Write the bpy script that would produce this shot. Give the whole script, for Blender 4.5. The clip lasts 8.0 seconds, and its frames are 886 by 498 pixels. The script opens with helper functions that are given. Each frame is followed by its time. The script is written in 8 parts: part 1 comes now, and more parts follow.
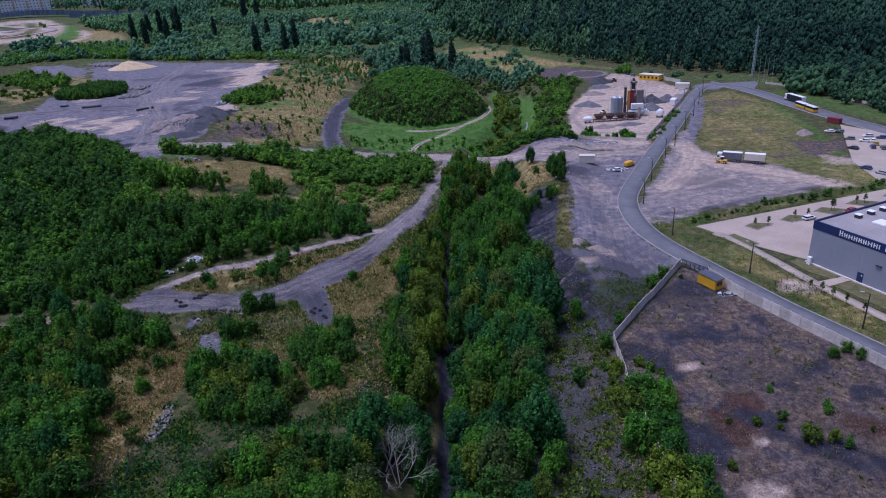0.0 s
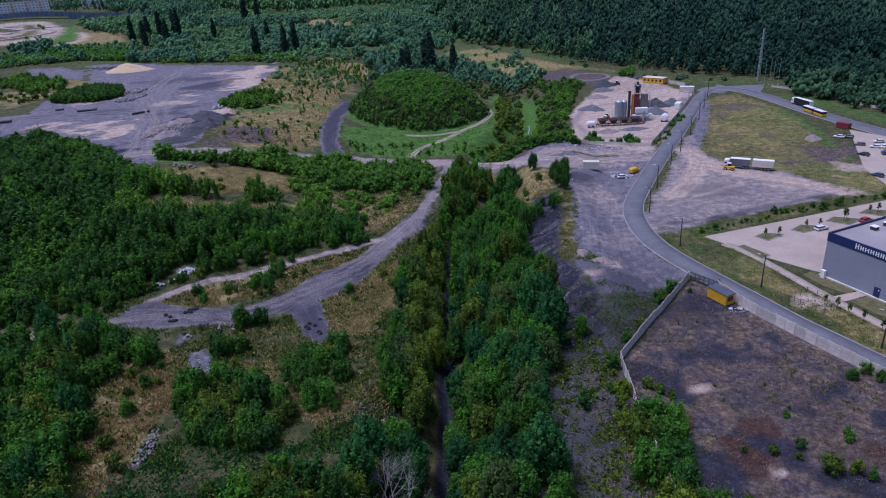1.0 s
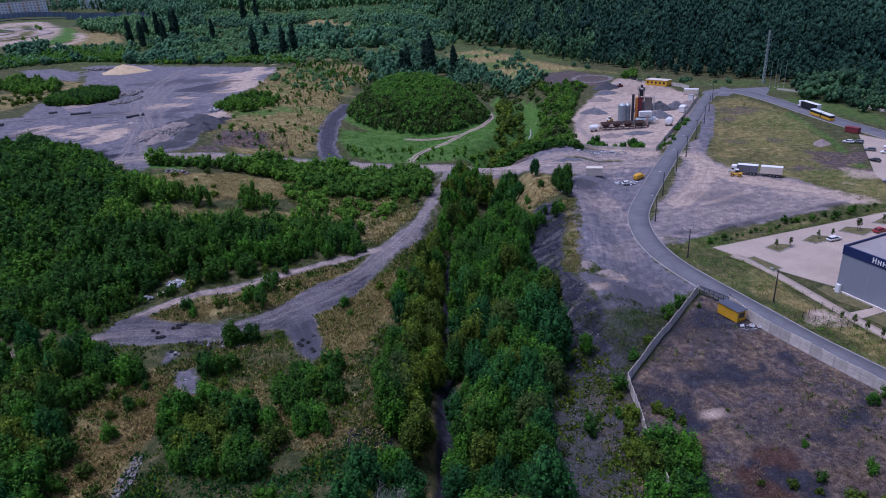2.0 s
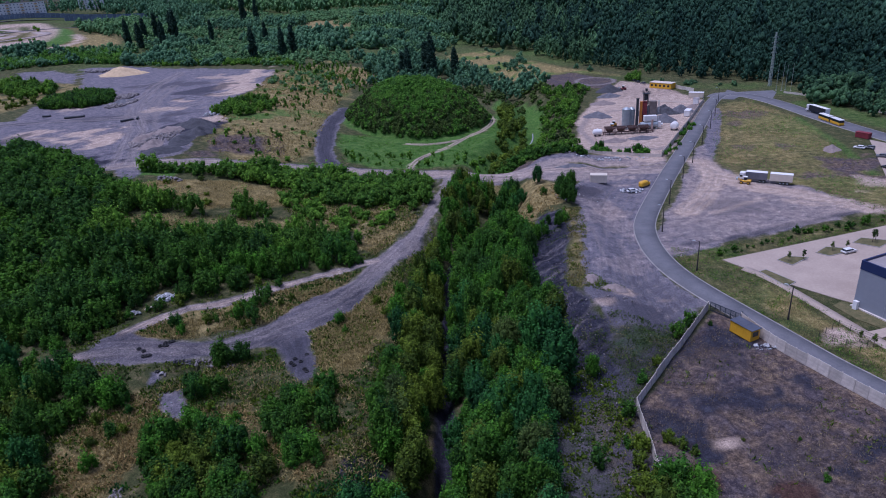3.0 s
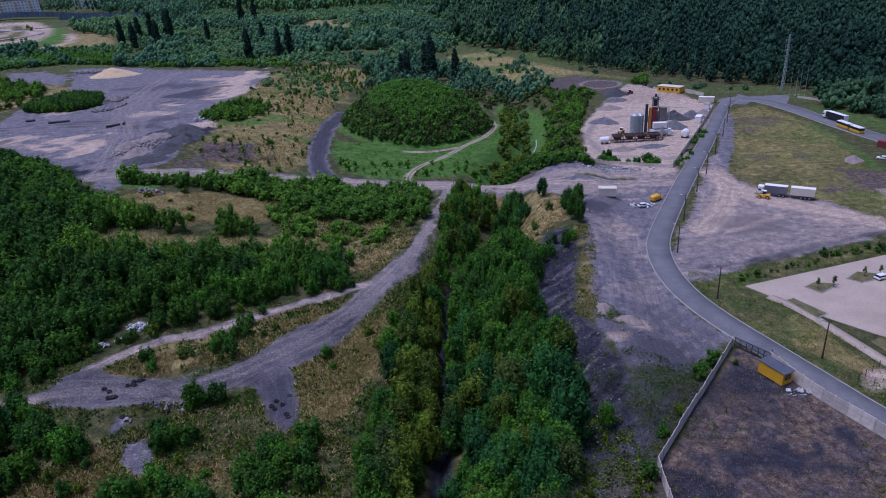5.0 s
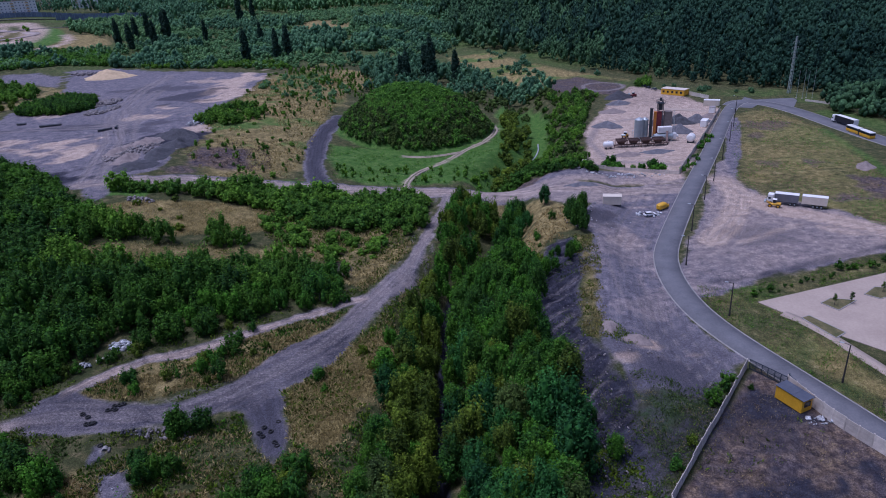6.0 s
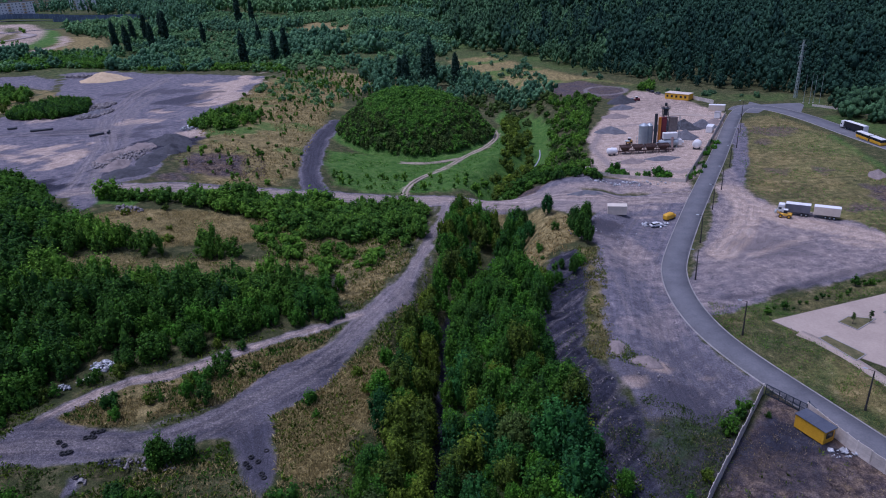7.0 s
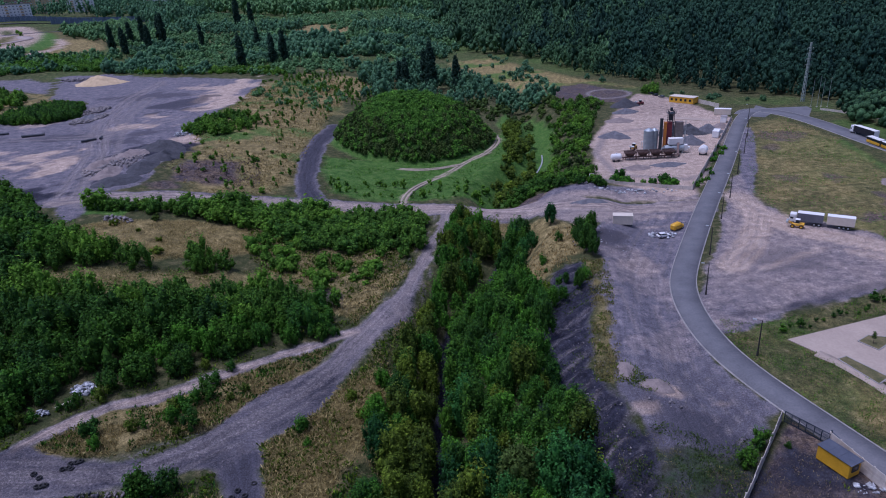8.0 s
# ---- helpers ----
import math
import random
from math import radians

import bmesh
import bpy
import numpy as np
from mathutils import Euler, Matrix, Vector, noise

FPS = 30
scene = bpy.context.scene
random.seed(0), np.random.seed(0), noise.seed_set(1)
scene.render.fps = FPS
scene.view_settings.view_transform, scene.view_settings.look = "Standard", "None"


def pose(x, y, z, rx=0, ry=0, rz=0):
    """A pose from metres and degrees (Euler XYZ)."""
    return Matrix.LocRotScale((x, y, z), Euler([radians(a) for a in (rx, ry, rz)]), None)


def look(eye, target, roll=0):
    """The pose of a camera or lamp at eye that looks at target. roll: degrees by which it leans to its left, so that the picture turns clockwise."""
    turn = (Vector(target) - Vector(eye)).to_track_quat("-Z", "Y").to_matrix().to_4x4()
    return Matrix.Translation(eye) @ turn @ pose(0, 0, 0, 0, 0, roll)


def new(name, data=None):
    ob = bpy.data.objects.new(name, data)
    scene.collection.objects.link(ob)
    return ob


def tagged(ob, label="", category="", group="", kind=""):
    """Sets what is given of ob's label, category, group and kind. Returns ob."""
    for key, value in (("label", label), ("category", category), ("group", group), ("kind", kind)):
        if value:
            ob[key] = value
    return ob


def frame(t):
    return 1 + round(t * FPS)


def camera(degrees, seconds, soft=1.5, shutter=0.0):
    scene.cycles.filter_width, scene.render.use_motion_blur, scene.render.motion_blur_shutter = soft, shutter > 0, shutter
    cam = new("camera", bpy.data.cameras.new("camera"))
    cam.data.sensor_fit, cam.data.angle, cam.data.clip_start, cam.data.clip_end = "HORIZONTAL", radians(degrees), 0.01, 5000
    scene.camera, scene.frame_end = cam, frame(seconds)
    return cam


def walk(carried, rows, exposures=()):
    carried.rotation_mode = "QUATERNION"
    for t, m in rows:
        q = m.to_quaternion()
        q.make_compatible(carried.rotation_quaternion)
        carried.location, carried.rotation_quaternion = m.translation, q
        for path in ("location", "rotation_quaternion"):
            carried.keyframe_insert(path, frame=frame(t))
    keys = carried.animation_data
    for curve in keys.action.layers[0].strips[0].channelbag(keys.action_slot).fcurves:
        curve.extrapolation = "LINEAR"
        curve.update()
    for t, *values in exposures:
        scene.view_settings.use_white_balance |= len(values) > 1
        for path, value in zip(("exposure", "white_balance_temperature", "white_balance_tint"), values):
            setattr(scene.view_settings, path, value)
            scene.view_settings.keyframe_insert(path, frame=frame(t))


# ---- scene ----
PLAN = 1.22  # metres to one unit of the plan below
cam = camera(69.5, 8.0, soft=1.0)
PATH = [
    (0, (-0.266, -2.43, 65.998), (-0.393, -0.603, 65.196), -4.1),
    (0.5, (-0.168, 0.436, 66.034), (-0.297, 2.265, 65.235), -4.1),
    (1, (-0.138, 3.3, 66.201), (-0.269, 5.128, 65.402), -4.1),
    (1.5, (-0.091, 6.353, 66.356), (-0.223, 8.181, 65.556), -4.1),
    (3, (0.165, 15.802, 66.72), (0.028, 17.631, 65.922), -4.1),
    (3.5, (0.174, 19.231, 66.768), (0.035, 21.059, 65.97), -4.1),
    (4, (0.249, 22.618, 66.939), (0.109, 24.445, 66.138), -4.0),
    (4.5, (0.233, 25.803, 66.975), (0.093, 27.63, 66.173), -4.0),
    (6, (0.314, 35.968, 67.194), (0.172, 37.795, 66.392), -4.0),
    (6.5, (0.374, 39.369, 67.172), (0.231, 41.197, 66.373), -3.9),
    (7, (0.227, 42.625, 67.191), (0.085, 44.453, 66.394), -3.9),
    (7.5, (0.185, 45.899, 67.271), (0.042, 47.728, 66.476), -3.9),
    (8, (0.273, 49.202, 67.294), (0.128, 51.032, 66.5), -4.0),
]
EXPOSURE, KELVIN, TINT = 0.43, 5110, 30
walk(cam, [(t, look(Vector(eye) * PLAN, Vector(target) * PLAN, roll)) for t, eye, target, roll in PATH], [(0.0, EXPOSURE, KELVIN, TINT), (8.0, EXPOSURE - 0.17, KELVIN, TINT)])

# ---- world and light ----
SUN_EL, SUN_AZ = 72.0, 262.0
world = bpy.data.worlds.new("overcast_sky")
scene.world = world
world.use_nodes = True
wn = world.node_tree
sky = wn.nodes.new("ShaderNodeTexSky")
sky.sky_type, sky.sun_disc = "NISHITA", False
sky.sun_elevation, sky.sun_rotation = radians(SUN_EL), radians(SUN_AZ)
sky.air_density, sky.dust_density, sky.ozone_density = 1.0, 4.0, 1.0
wn.links.new(sky.outputs[0], wn.nodes["Background"].inputs[0])
wn.nodes["Background"].inputs[1].default_value = 0.065
sun = new("sun", bpy.data.lights.new("sun", "SUN"))
sun.data.energy, sun.data.angle, sun.data.color = 1.6, radians(20), (1.0, 0.96, 0.90)
sun.matrix_world = look((0, 0, 300), (300 * -math.sin(radians(SUN_AZ)) / math.tan(radians(SUN_EL)), 300 * -math.cos(radians(SUN_AZ)) / math.tan(radians(SUN_EL)), 0))


# ---- shape of the land ----
def sstep(a, b, v):
    t = np.clip((v - a) / (b - a), 0.0, 1.0)
    return t * t * (3 - 2 * t)


def ravine_x(y):
    """Where the ravine's bed runs, going away from the start."""
    return -8.0 - 1.5 * sstep(80, 140, y) + 13.5 * sstep(165, 212, y) + 20 * sstep(240, 315, y) - 8 * sstep(350, 430, y)


def height(x, y):
    """The land's height, without its small bumps."""
    x, y = np.asarray(x, float), np.asarray(y, float)
    z = 15 * sstep(20, 125, -x) * sstep(128 + 0.06 * (x + 60), 190 + 0.05 * (x + 60), y)
    z = z + 3.0 * sstep(35, 75, -x) * (1 - sstep(128, 190, y)) * sstep(70, 125, y)
    z = z + 22 * sstep(220, 420, -x) * sstep(380, 620, y)
    z = z + 14 * sstep(400, 520, -x) * sstep(600, 760, y)
    z = z + 10 * sstep(500, 1000, y) * (1 - sstep(200, 420, -x))
    z = z + 2.2 * sstep(8, 20, x) * (1 - sstep(27, 36, x)) * sstep(100, 140, y) * (1 - sstep(215, 245, y))
    z = z + 2.2 * sstep(16, 26, x) * (1 - sstep(33, 43, x)) * sstep(185, 212, y) * (1 - sstep(245, 262, y)) * (1 - sstep(8, 20, x) * (1 - sstep(27, 36, x)) * (1 - sstep(215, 245, y)))
    cut = 1 - sstep(1.5, 14.0, np.abs(x - ravine_x(y)))
    ditch = 2.6 * (1 - sstep(0.4, 1.7, np.abs(x - ravine_x(y)))) * (1 - sstep(165, 185, y))
    dam = 1 - 0.93 * np.exp(-((y - 233) / 10.0) ** 2)
    z = z - 7.0 * cut * dam * (1 - sstep(430, 520, y)) - ditch
    r = np.hypot((x + 30) / 34.0, (y - 320) / 33.0)
    return z + 20.5 * np.clip(1 - r * r, 0, 1) + slag_ridges(x, y)


def ground_z(x, y):
    return float(height(x, y))


LATTICE = np.random.RandomState(7).rand(256, 256)


def vnoise(x, y, size, seed=0):
    """Smooth value noise, 0 to 1."""
    u, v = np.asarray(x, float) / size + 37.1 * seed, np.asarray(y, float) / size + 11.7 * seed
    i, j = np.floor(u).astype(int), np.floor(v).astype(int)
    f, g = u - i, v - j
    f, g = f * f * (3 - 2 * f), g * g * (3 - 2 * g)
    at = lambda a, b: LATTICE[a % 256, b % 256]
    return (at(i, j) * (1 - f) + at(i + 1, j) * f) * (1 - g) + (at(i, j + 1) * (1 - f) + at(i + 1, j + 1) * f) * g


def fbm(x, y, size, seed=0):
    return 0.55 * vnoise(x, y, size, seed) + 0.3 * vnoise(x, y, size / 2.3, seed + 1) + 0.15 * vnoise(x, y, size / 5.1, seed + 2)


def line_dist(x, y, pts, closed=False):
    d = np.full(np.shape(x), 1e9)
    ends = list(zip(pts, pts[1:] + pts[:1] if closed else pts[1:]))
    for (ax, ay), (bx, by) in ends:
        ux, uy = bx - ax, by - ay
        t = np.clip(((x - ax) * ux + (y - ay) * uy) / (ux * ux + uy * uy + 1e-9), 0, 1)
        d = np.minimum(d, np.hypot(x - ax - t * ux, y - ay - t * uy))
    return d


def lane_of(x, y, pts):
    """Signed offset from a line and the way gone along it."""
    best, off, way = np.full(np.shape(x), 1e9), np.zeros(np.shape(x)), np.zeros(np.shape(x))
    gone = 0.0
    for (ax, ay), (bx, by) in zip(pts, pts[1:]):
        ux, uy = bx - ax, by - ay
        L = math.hypot(ux, uy)
        t = ((x - ax) * ux + (y - ay) * uy) / (L * L)
        c = np.clip(t, 0, 1)
        d = np.hypot(x - ax - c * ux, y - ay - c * uy)
        near = d < best
        side = ((x - ax) * uy - (y - ay) * ux) / L
        best, off, way = np.where(near, d, best), np.where(near, np.where(side < 0, -d, d), off), np.where(near, gone + c * L, way)
        gone += L
    return best, off, way


def inside(x, y, pts):
    """Signed distance to a polygon: negative within."""
    odd = np.zeros(np.shape(x), bool)
    for (ax, ay), (bx, by) in zip(pts, pts[1:] + pts[:1]):
        hit = ((ay > y) != (by > y)) & (x < (bx - ax) * (y - ay) / ((by - ay) or 1e-9) + ax)
        odd ^= hit
    d = line_dist(x, y, pts, True)
    return np.where(odd, -d, d)


# ---- plan: roads, tracks, yards and growth, in metres ----
ROAD = [(92.0, 44.0), (84.0, 62.0), (75.0, 80.0), (69.7, 91.0), (65.5, 98.9), (61.3, 106.9), (58.2, 112.6), (54.8, 120.6), (50.7, 130.0), (46.6, 139.3), (43.9, 146.6), (42.2, 153.2), (41.4, 160.0), (41.3, 166.5), (41.8, 173.0), (43.2, 180.3), (46.2, 188.4), (50.3, 198.0), (54.6, 207.8),
        (61.8, 224.0), (84.8, 273.0), (106.0, 321.0), (117.0, 343.5), (124.0, 350.0)]
ROAD_EAST = [(116.5, 343.0), (121.0, 350.5), (128.0, 350.0), (134.0, 340.0), (138.5, 322.0), (141.5, 291.0), (145.5, 265.0), (151.5, 238.0), (162.0, 200.0), (176.0, 150.0), (196.0, 90.0)]
TRACK = [(-12.5, 232.0), (-12.9, 220.4), (-15.0, 209.0), (-17.5, 194.0), (-19.7, 178.0), (-22.4, 169.6), (-25.5, 161.0), (-29.5, 150.0), (-35.0, 141.0), (-41.5, 134.0), (-47.5, 127.0), (-55.5, 121.0), (-66.5, 119.0), (-76.0, 118.5), (-104.0, 110.5), (-140.0, 104.0)]
TRACK_AREA = [(-18.8, 190.0), (-24.8, 172.3), (-29.2, 162.0), (-32.6, 152.5), (-37.0, 146.0), (-42.2, 140.0), (-46.0, 133.0), (-51.0, 126.0), (-58.5, 122.8), (-68.0, 123.7), (-74.0, 125.4), (-78.1, 122.9), (-78.2, 118.3), (-75.0, 115.0), (-68.0, 114.7), (-62.1, 115.2), (-54.4, 117.9), (-45.9, 122.7), (-40.0, 122.2), (-37.4, 128.6), (-34.9, 131.4), (-29.9, 136.8), (-27.6, 143.7), (-25.0, 154.2), (-21.8, 163.5), (-17.4, 173.6), (-16.1, 189.0)]
SPUR_AREA = [(-43.5, 123.6), (-37.5, 128.7), (-34.1, 120.1), (-31.9, 112.7), (-33.8, 110.1), (-38.7, 115.9)]
SPUR_PATCH = [(-58.0, 106.2), (-55.3, 108.0), (-51.4, 102.1), (-51.1, 99.7), (-53.4, 99.9), (-57.2, 102.6)]
TRACK_UPPER = [(-28.2, 162.4), (-34.3, 157.8), (-42.2, 152.9), (-49.2, 146.8), (-57.4, 140.0), (-65.5, 135.1), (-71.0, 130.7), (-75.0, 125.0)]
SPUR = [(-40.0, 128.0), (-36.5, 121.0), (-35.0, 113.0)]
CROSS = [(-120.0, 214.0), (-93.3, 224.0), (-79.0, 227.0), (-58.0, 233.0), (-40.0, 237.0), (-20.0, 236.0), (-5.0, 234.0), (12.0, 231.0), (30.0, 227.0), (47.0, 228.0), (62.0, 228.5)]
MOUND_ROAD = [(-66.5, 335.0), (-68.0, 306.7), (-66.2, 284.0), (-62.3, 260.0), (-58.2, 246.0), (-54.0, 236.5)]
MOUND_PATH = [(-26.5, 238.0), (-27.0, 248.0), (-24.0, 260.0), (-14.0, 272.0), (-8.0, 286.0), (1.0, 299.0), (6.5, 318.0), (3.0, 333.0), (-4.0, 345.0)]
MOUND_PATH_SIDE = [(-34.0, 280.0), (-20.0, 279.0), (-9.0, 284.0)]
YARD_WEST = [(-245.0, 285.0), (-221.0, 308.0), (-236.0, 345.0), (-190.0, 340.0), (-215.0, 390.0), (-245.0, 405.0), (-291.0, 488.0), (-262.0, 500.0), (-132.0, 437.0), (-124.0, 389.0), (-119.5, 307.0), (-111.0, 275.0), (-106.0, 228.0),
             (-113.0, 222.0), (-108.7, 200.0), (-124.0, 212.0), (-164.0, 238.0), (-215.0, 240.0)]
FIELD_WEST = [(-127.0, 427.0), (-94.0, 449.0), (-74.0, 417.0), (-72.0, 326.0), (-66.0, 250.0), (-66.0, 238.0), (-90.0, 230.0), (-104.0, 250.0), (-118.0, 312.0)]
PLANT_YARD = [(43.0, 307.0), (55.0, 340.0), (72.0, 385.0), (83.0, 407.0), (96.0, 391.0), (108.0, 349.0), (109.0, 336.0), (64.0, 239.0), (59.0, 236.0), (37.0, 258.0)]
PLANT_BACK = [(36.0, 420.0), (46.0, 442.0), (60.0, 447.0), (82.0, 408.0), (72.0, 384.0), (41.0, 404.0)]
TRUCK_YARD = [(83.0, 256.0), (79.0, 231.0), (82.0, 217.0), (95.5, 205.0), (106.0, 186.0), (99.0, 178.0), (78.0, 172.0), (53.5, 163.0), (44.0, 158.0), (46.0, 175.0), (57.0, 200.0), (74.0, 240.0)]
MEADOW = [(110.0, 325.0), (131.0, 336.0), (134.0, 295.0), (128.5, 247.0), (119.8, 193.0), (118.0, 178.0), (105.0, 182.0), (95.5, 204.0), (81.0, 217.0), (80.5, 240.0)]
YARD_MID = [(29.0, 206.0), (30.0, 228.0), (62.0, 229.0), (52.0, 203.0), (41.5, 173.0), (40.0, 157.0), (42.0, 146.0), (46.0, 136.0), (36.0, 125.0), (25.0, 125.5), (21.5, 140.0), (24.0, 163.0)]
SLAG_SLOPE = [(16.5, 192.0), (22.3, 188.0), (20.8, 167.0), (17.2, 145.0), (20.5, 130.0), (24.0, 111.0), (22.5, 88.0), (19.0, 60.0), (5.0, 60.0), (6.0, 100.0), (8.0, 121.0), (6.5, 142.0), (8.6, 155.0), (12.5, 172.0)]
YARD_FENCED = [(44.0, 130.0), (23.5, 101.0), (23.0, 87.0), (24.0, 62.0), (24.5, 30.0), (90.0, 30.0), (66.0, 90.0), (55.0, 113.5), (46.0, 132.0)]
LAWN = [(-63.0, 288.0), (-29.0, 290.0), (0.0, 295.0), (8.0, 320.0), (20.0, 320.0), (16.0, 270.0), (0.0, 247.0), (-22.0, 243.0), (-52.0, 246.0)]
CLEARING = [(-106.0, 196.0), (-98.0, 203.0), (-83.0, 208.0), (-66.0, 211.0), (-50.0, 202.0), (-64.0, 192.0), (-80.0, 183.5), (-92.0, 186.0)]
CLEARING_LOW = [(-104.0, 171.0), (-93.0, 177.0), (-74.0, 181.0), (-61.0, 183.0), (-46.0, 196.0), (-41.0, 184.0), (-55.0, 175.0), (-67.0, 170.0), (-90.0, 166.0)]
BANK_DRY = [(-36.0, 171.0), (-22.5, 197.0), (-19.0, 192.0), (-28.5, 165.5)]
BANK_WEEDS = [(-60.0, 192.0), (-66.0, 212.0), (-40.0, 222.0), (-19.0, 224.0), (-20.0, 204.0), (-26.0, 188.0), (-33.0, 175.0), (-42.0, 179.0)]
SLOPE_DRY = [(18.2, 211.0), (24.1, 211.0), (21.5, 192.5), (11.0, 180.5), (6.0, 182.5), (8.0, 194.0), (12.0, 202.0)]
TRACK_WIDE = [(4.0, 237.0), (22.0, 240.0), (34.0, 232.0), (46.0, 229.0), (46.0, 219.0), (31.0, 212.0), (21.0, 216.5), (13.0, 226.0)]
WORKS_LAND = [(-480.0, 640.0), (-420.0, 700.0), (-380.0, 760.0), (-310.0, 650.0), (-345.0, 560.0), (-420.0, 540.0), (-470.0, 560.0)]
DRY_FAR = [(-352.0, 553.0), (-356.0, 585.0), (-372.0, 625.0), (-359.0, 637.0), (-334.0, 620.0), (-315.0, 594.0), (-320.0, 577.0), (-335.0, 560.0)]
BROWN_BRUSH = [(-99.0, 238.0), (-105.0, 261.0), (-86.0, 263.0), (-79.0, 244.0), (-89.0, 236.0)]
WEDGE = [(-74.0, 121.0), (-72.0, 126.5), (-62.9, 135.0), (-39.4, 154.0), (-29.0, 159.0), (-31.0, 149.0), (-38.0, 139.5), (-47.0, 131.5), (-60.0, 124.0)]
DRY_SOUTH = [(-63.0, 72.0), (-70.0, 97.0), (-63.0, 106.0), (-56.0, 103.0), (-44.0, 104.0), (-24.0, 92.0), (-28.0, 86.0), (-40.0, 97.0), (-53.0, 99.0), (-56.0, 86.0), (-57.0, 70.0)]
DRY_BANK_EAST = [(-36.0, 128.0), (-24.0, 148.0), (-19.0, 150.0), (-20.0, 130.0), (-26.0, 112.0), (-33.0, 116.0)]
STRIP_DRY = [(22.0, 190.0), (28.2, 189.0), (25.5, 167.0), (23.0, 150.0), (22.5, 140.0), (17.5, 140.0), (17.0, 145.0), (21.0, 167.0)]
MEADOW_FAR = [(-25.0, 574.0), (5.0, 591.0), (49.0, 489.0), (86.0, 425.0), (60.0, 450.0), (36.0, 432.0), (7.0, 462.0), (-18.0, 504.0)]
GRASS_MID = [(17.0, 124.0), (24.0, 129.0), (32.0, 123.5), (42.0, 130.0), (35.0, 113.0), (24.0, 104.0), (19.0, 112.0)]
ROADSIDE_EAST = [(46.0, 164.0), (52.0, 161.0), (118.0, 186.0), (118.0, 177.0), (56.0, 155.5), (62.0, 145.0), (74.0, 104.0), (84.0, 80.0), (70.0, 88.0), (62.0, 110.0), (52.0, 130.0), (44.0, 148.0)]
CAR_PARK = [(55.4, 155.4), (63.0, 144.0), (71.0, 135.0), (73.5, 132.6), (128.0, 158.6), (150.0, 170.0), (150.0, 189.0), (117.0, 177.3)]
JUNCTION = [(117.0, 339.0), (128.7, 361.0), (131.0, 353.4), (137.5, 353.4), (148.4, 352.7), (148.1, 347.6), (138.0, 329.0), (132.2, 334.8), (127.7, 341.6), (122.8, 335.6)]
LOT_EAST = [(141.0, 252.0), (147.0, 240.0), (158.0, 200.0), (168.0, 160.0), (130.0, 174.0), (117.0, 181.0), (120.5, 204.0)]


def slag_ridges(x, y):
    """Tipped ridges and hollows on the slag slope."""
    x, y = np.broadcast_arrays(np.asarray(x, float), np.asarray(y, float))
    out = np.zeros(x.shape)
    m = (x > 2) & (x < 28) & (y > 92) & (y < 196)
    if m.any():
        u, v = x[m], y[m]
        on = (1 - sstep(-2, 2, inside(u, v, SLAG_SLOPE))) * sstep(98, 120, v)
        out[m] = on * ((fbm(u, v, 7.5, 55) - 0.5) * 3.2 + 0.5 * np.sin((0.75 * v - 0.66 * u + (fbm(u, v, 9, 3) - 0.5) * 4.0) * 1.25))
    return out


# ---- mesh tools ----
def shaded(nt, kind, **values):
    n = nt.nodes.new(kind)
    for k, v in values.items():
        n.inputs[k.replace("_", " ")].default_value = v
    return n


def np_mesh(name, verts, faces, material, smooth=False):
    """A mesh from arrays: faces all of one size."""
    me = bpy.data.meshes.new(name)
    verts, faces = np.asarray(verts, np.float32), np.asarray(faces, np.int32)
    k = faces.shape[1]
    me.vertices.add(len(verts))
    me.vertices.foreach_set("co", verts.ravel())
    me.loops.add(faces.size)
    me.loops.foreach_set("vertex_index", faces.ravel())
    me.polygons.add(len(faces))
    me.polygons.foreach_set("loop_start", np.arange(0, faces.size, k, dtype=np.int32))
    if smooth:
        me.polygons.foreach_set("use_smooth", np.ones(len(faces), bool))
    me.update(calc_edges=True)
    me.materials.append(material)
    return me


def part(name, bm, material, parent=None, label=""):
    """Links a bmesh, or a ready mesh, as one object under its thing."""
    if isinstance(bm, bmesh.types.BMesh):
        me = bpy.data.meshes.new(name)
        bm.to_mesh(me)
        bm.free()
        me.materials.append(material)
    else:
        me = bm
    ob = new(name, me)
    if parent:
        ob.parent = parent
    return tagged(ob, label)


def thing(name, m, label, category, group="", kind=""):
    ob = new(name)
    ob.matrix_world = m
    return tagged(ob, label, category, group, kind)


def box(bm, x0, x1, y0, y1, z0, z1, bevel=0.0, turn=None):
    m = Matrix.Translation(((x0 + x1) / 2, (y0 + y1) / 2, (z0 + z1) / 2)) @ Matrix.Diagonal((x1 - x0, y1 - y0, z1 - z0, 1))
    vs = bmesh.ops.create_cube(bm, size=1, matrix=(turn or Matrix()) @ m)["verts"]
    if bevel:
        es = list({e for v in vs for e in v.link_edges})
        bmesh.ops.bevel(bm, geom=es, offset=bevel, segments=1, affect="EDGES", profile=0.5)
    return bm


def rod(bm, a, b, r0, r1=None, sides=8):
    """A tapered bar from a to b."""
    a, b = Vector(a), Vector(b)
    m = Matrix.Translation((a + b) / 2) @ (b - a).to_track_quat("Z", "Y").to_matrix().to_4x4()
    bmesh.ops.create_cone(bm, cap_ends=True, segments=sides, radius1=r0, radius2=r0 if r1 is None else r1, depth=(b - a).length, matrix=m)
    return bm


def bm_new():
    return bmesh.new()


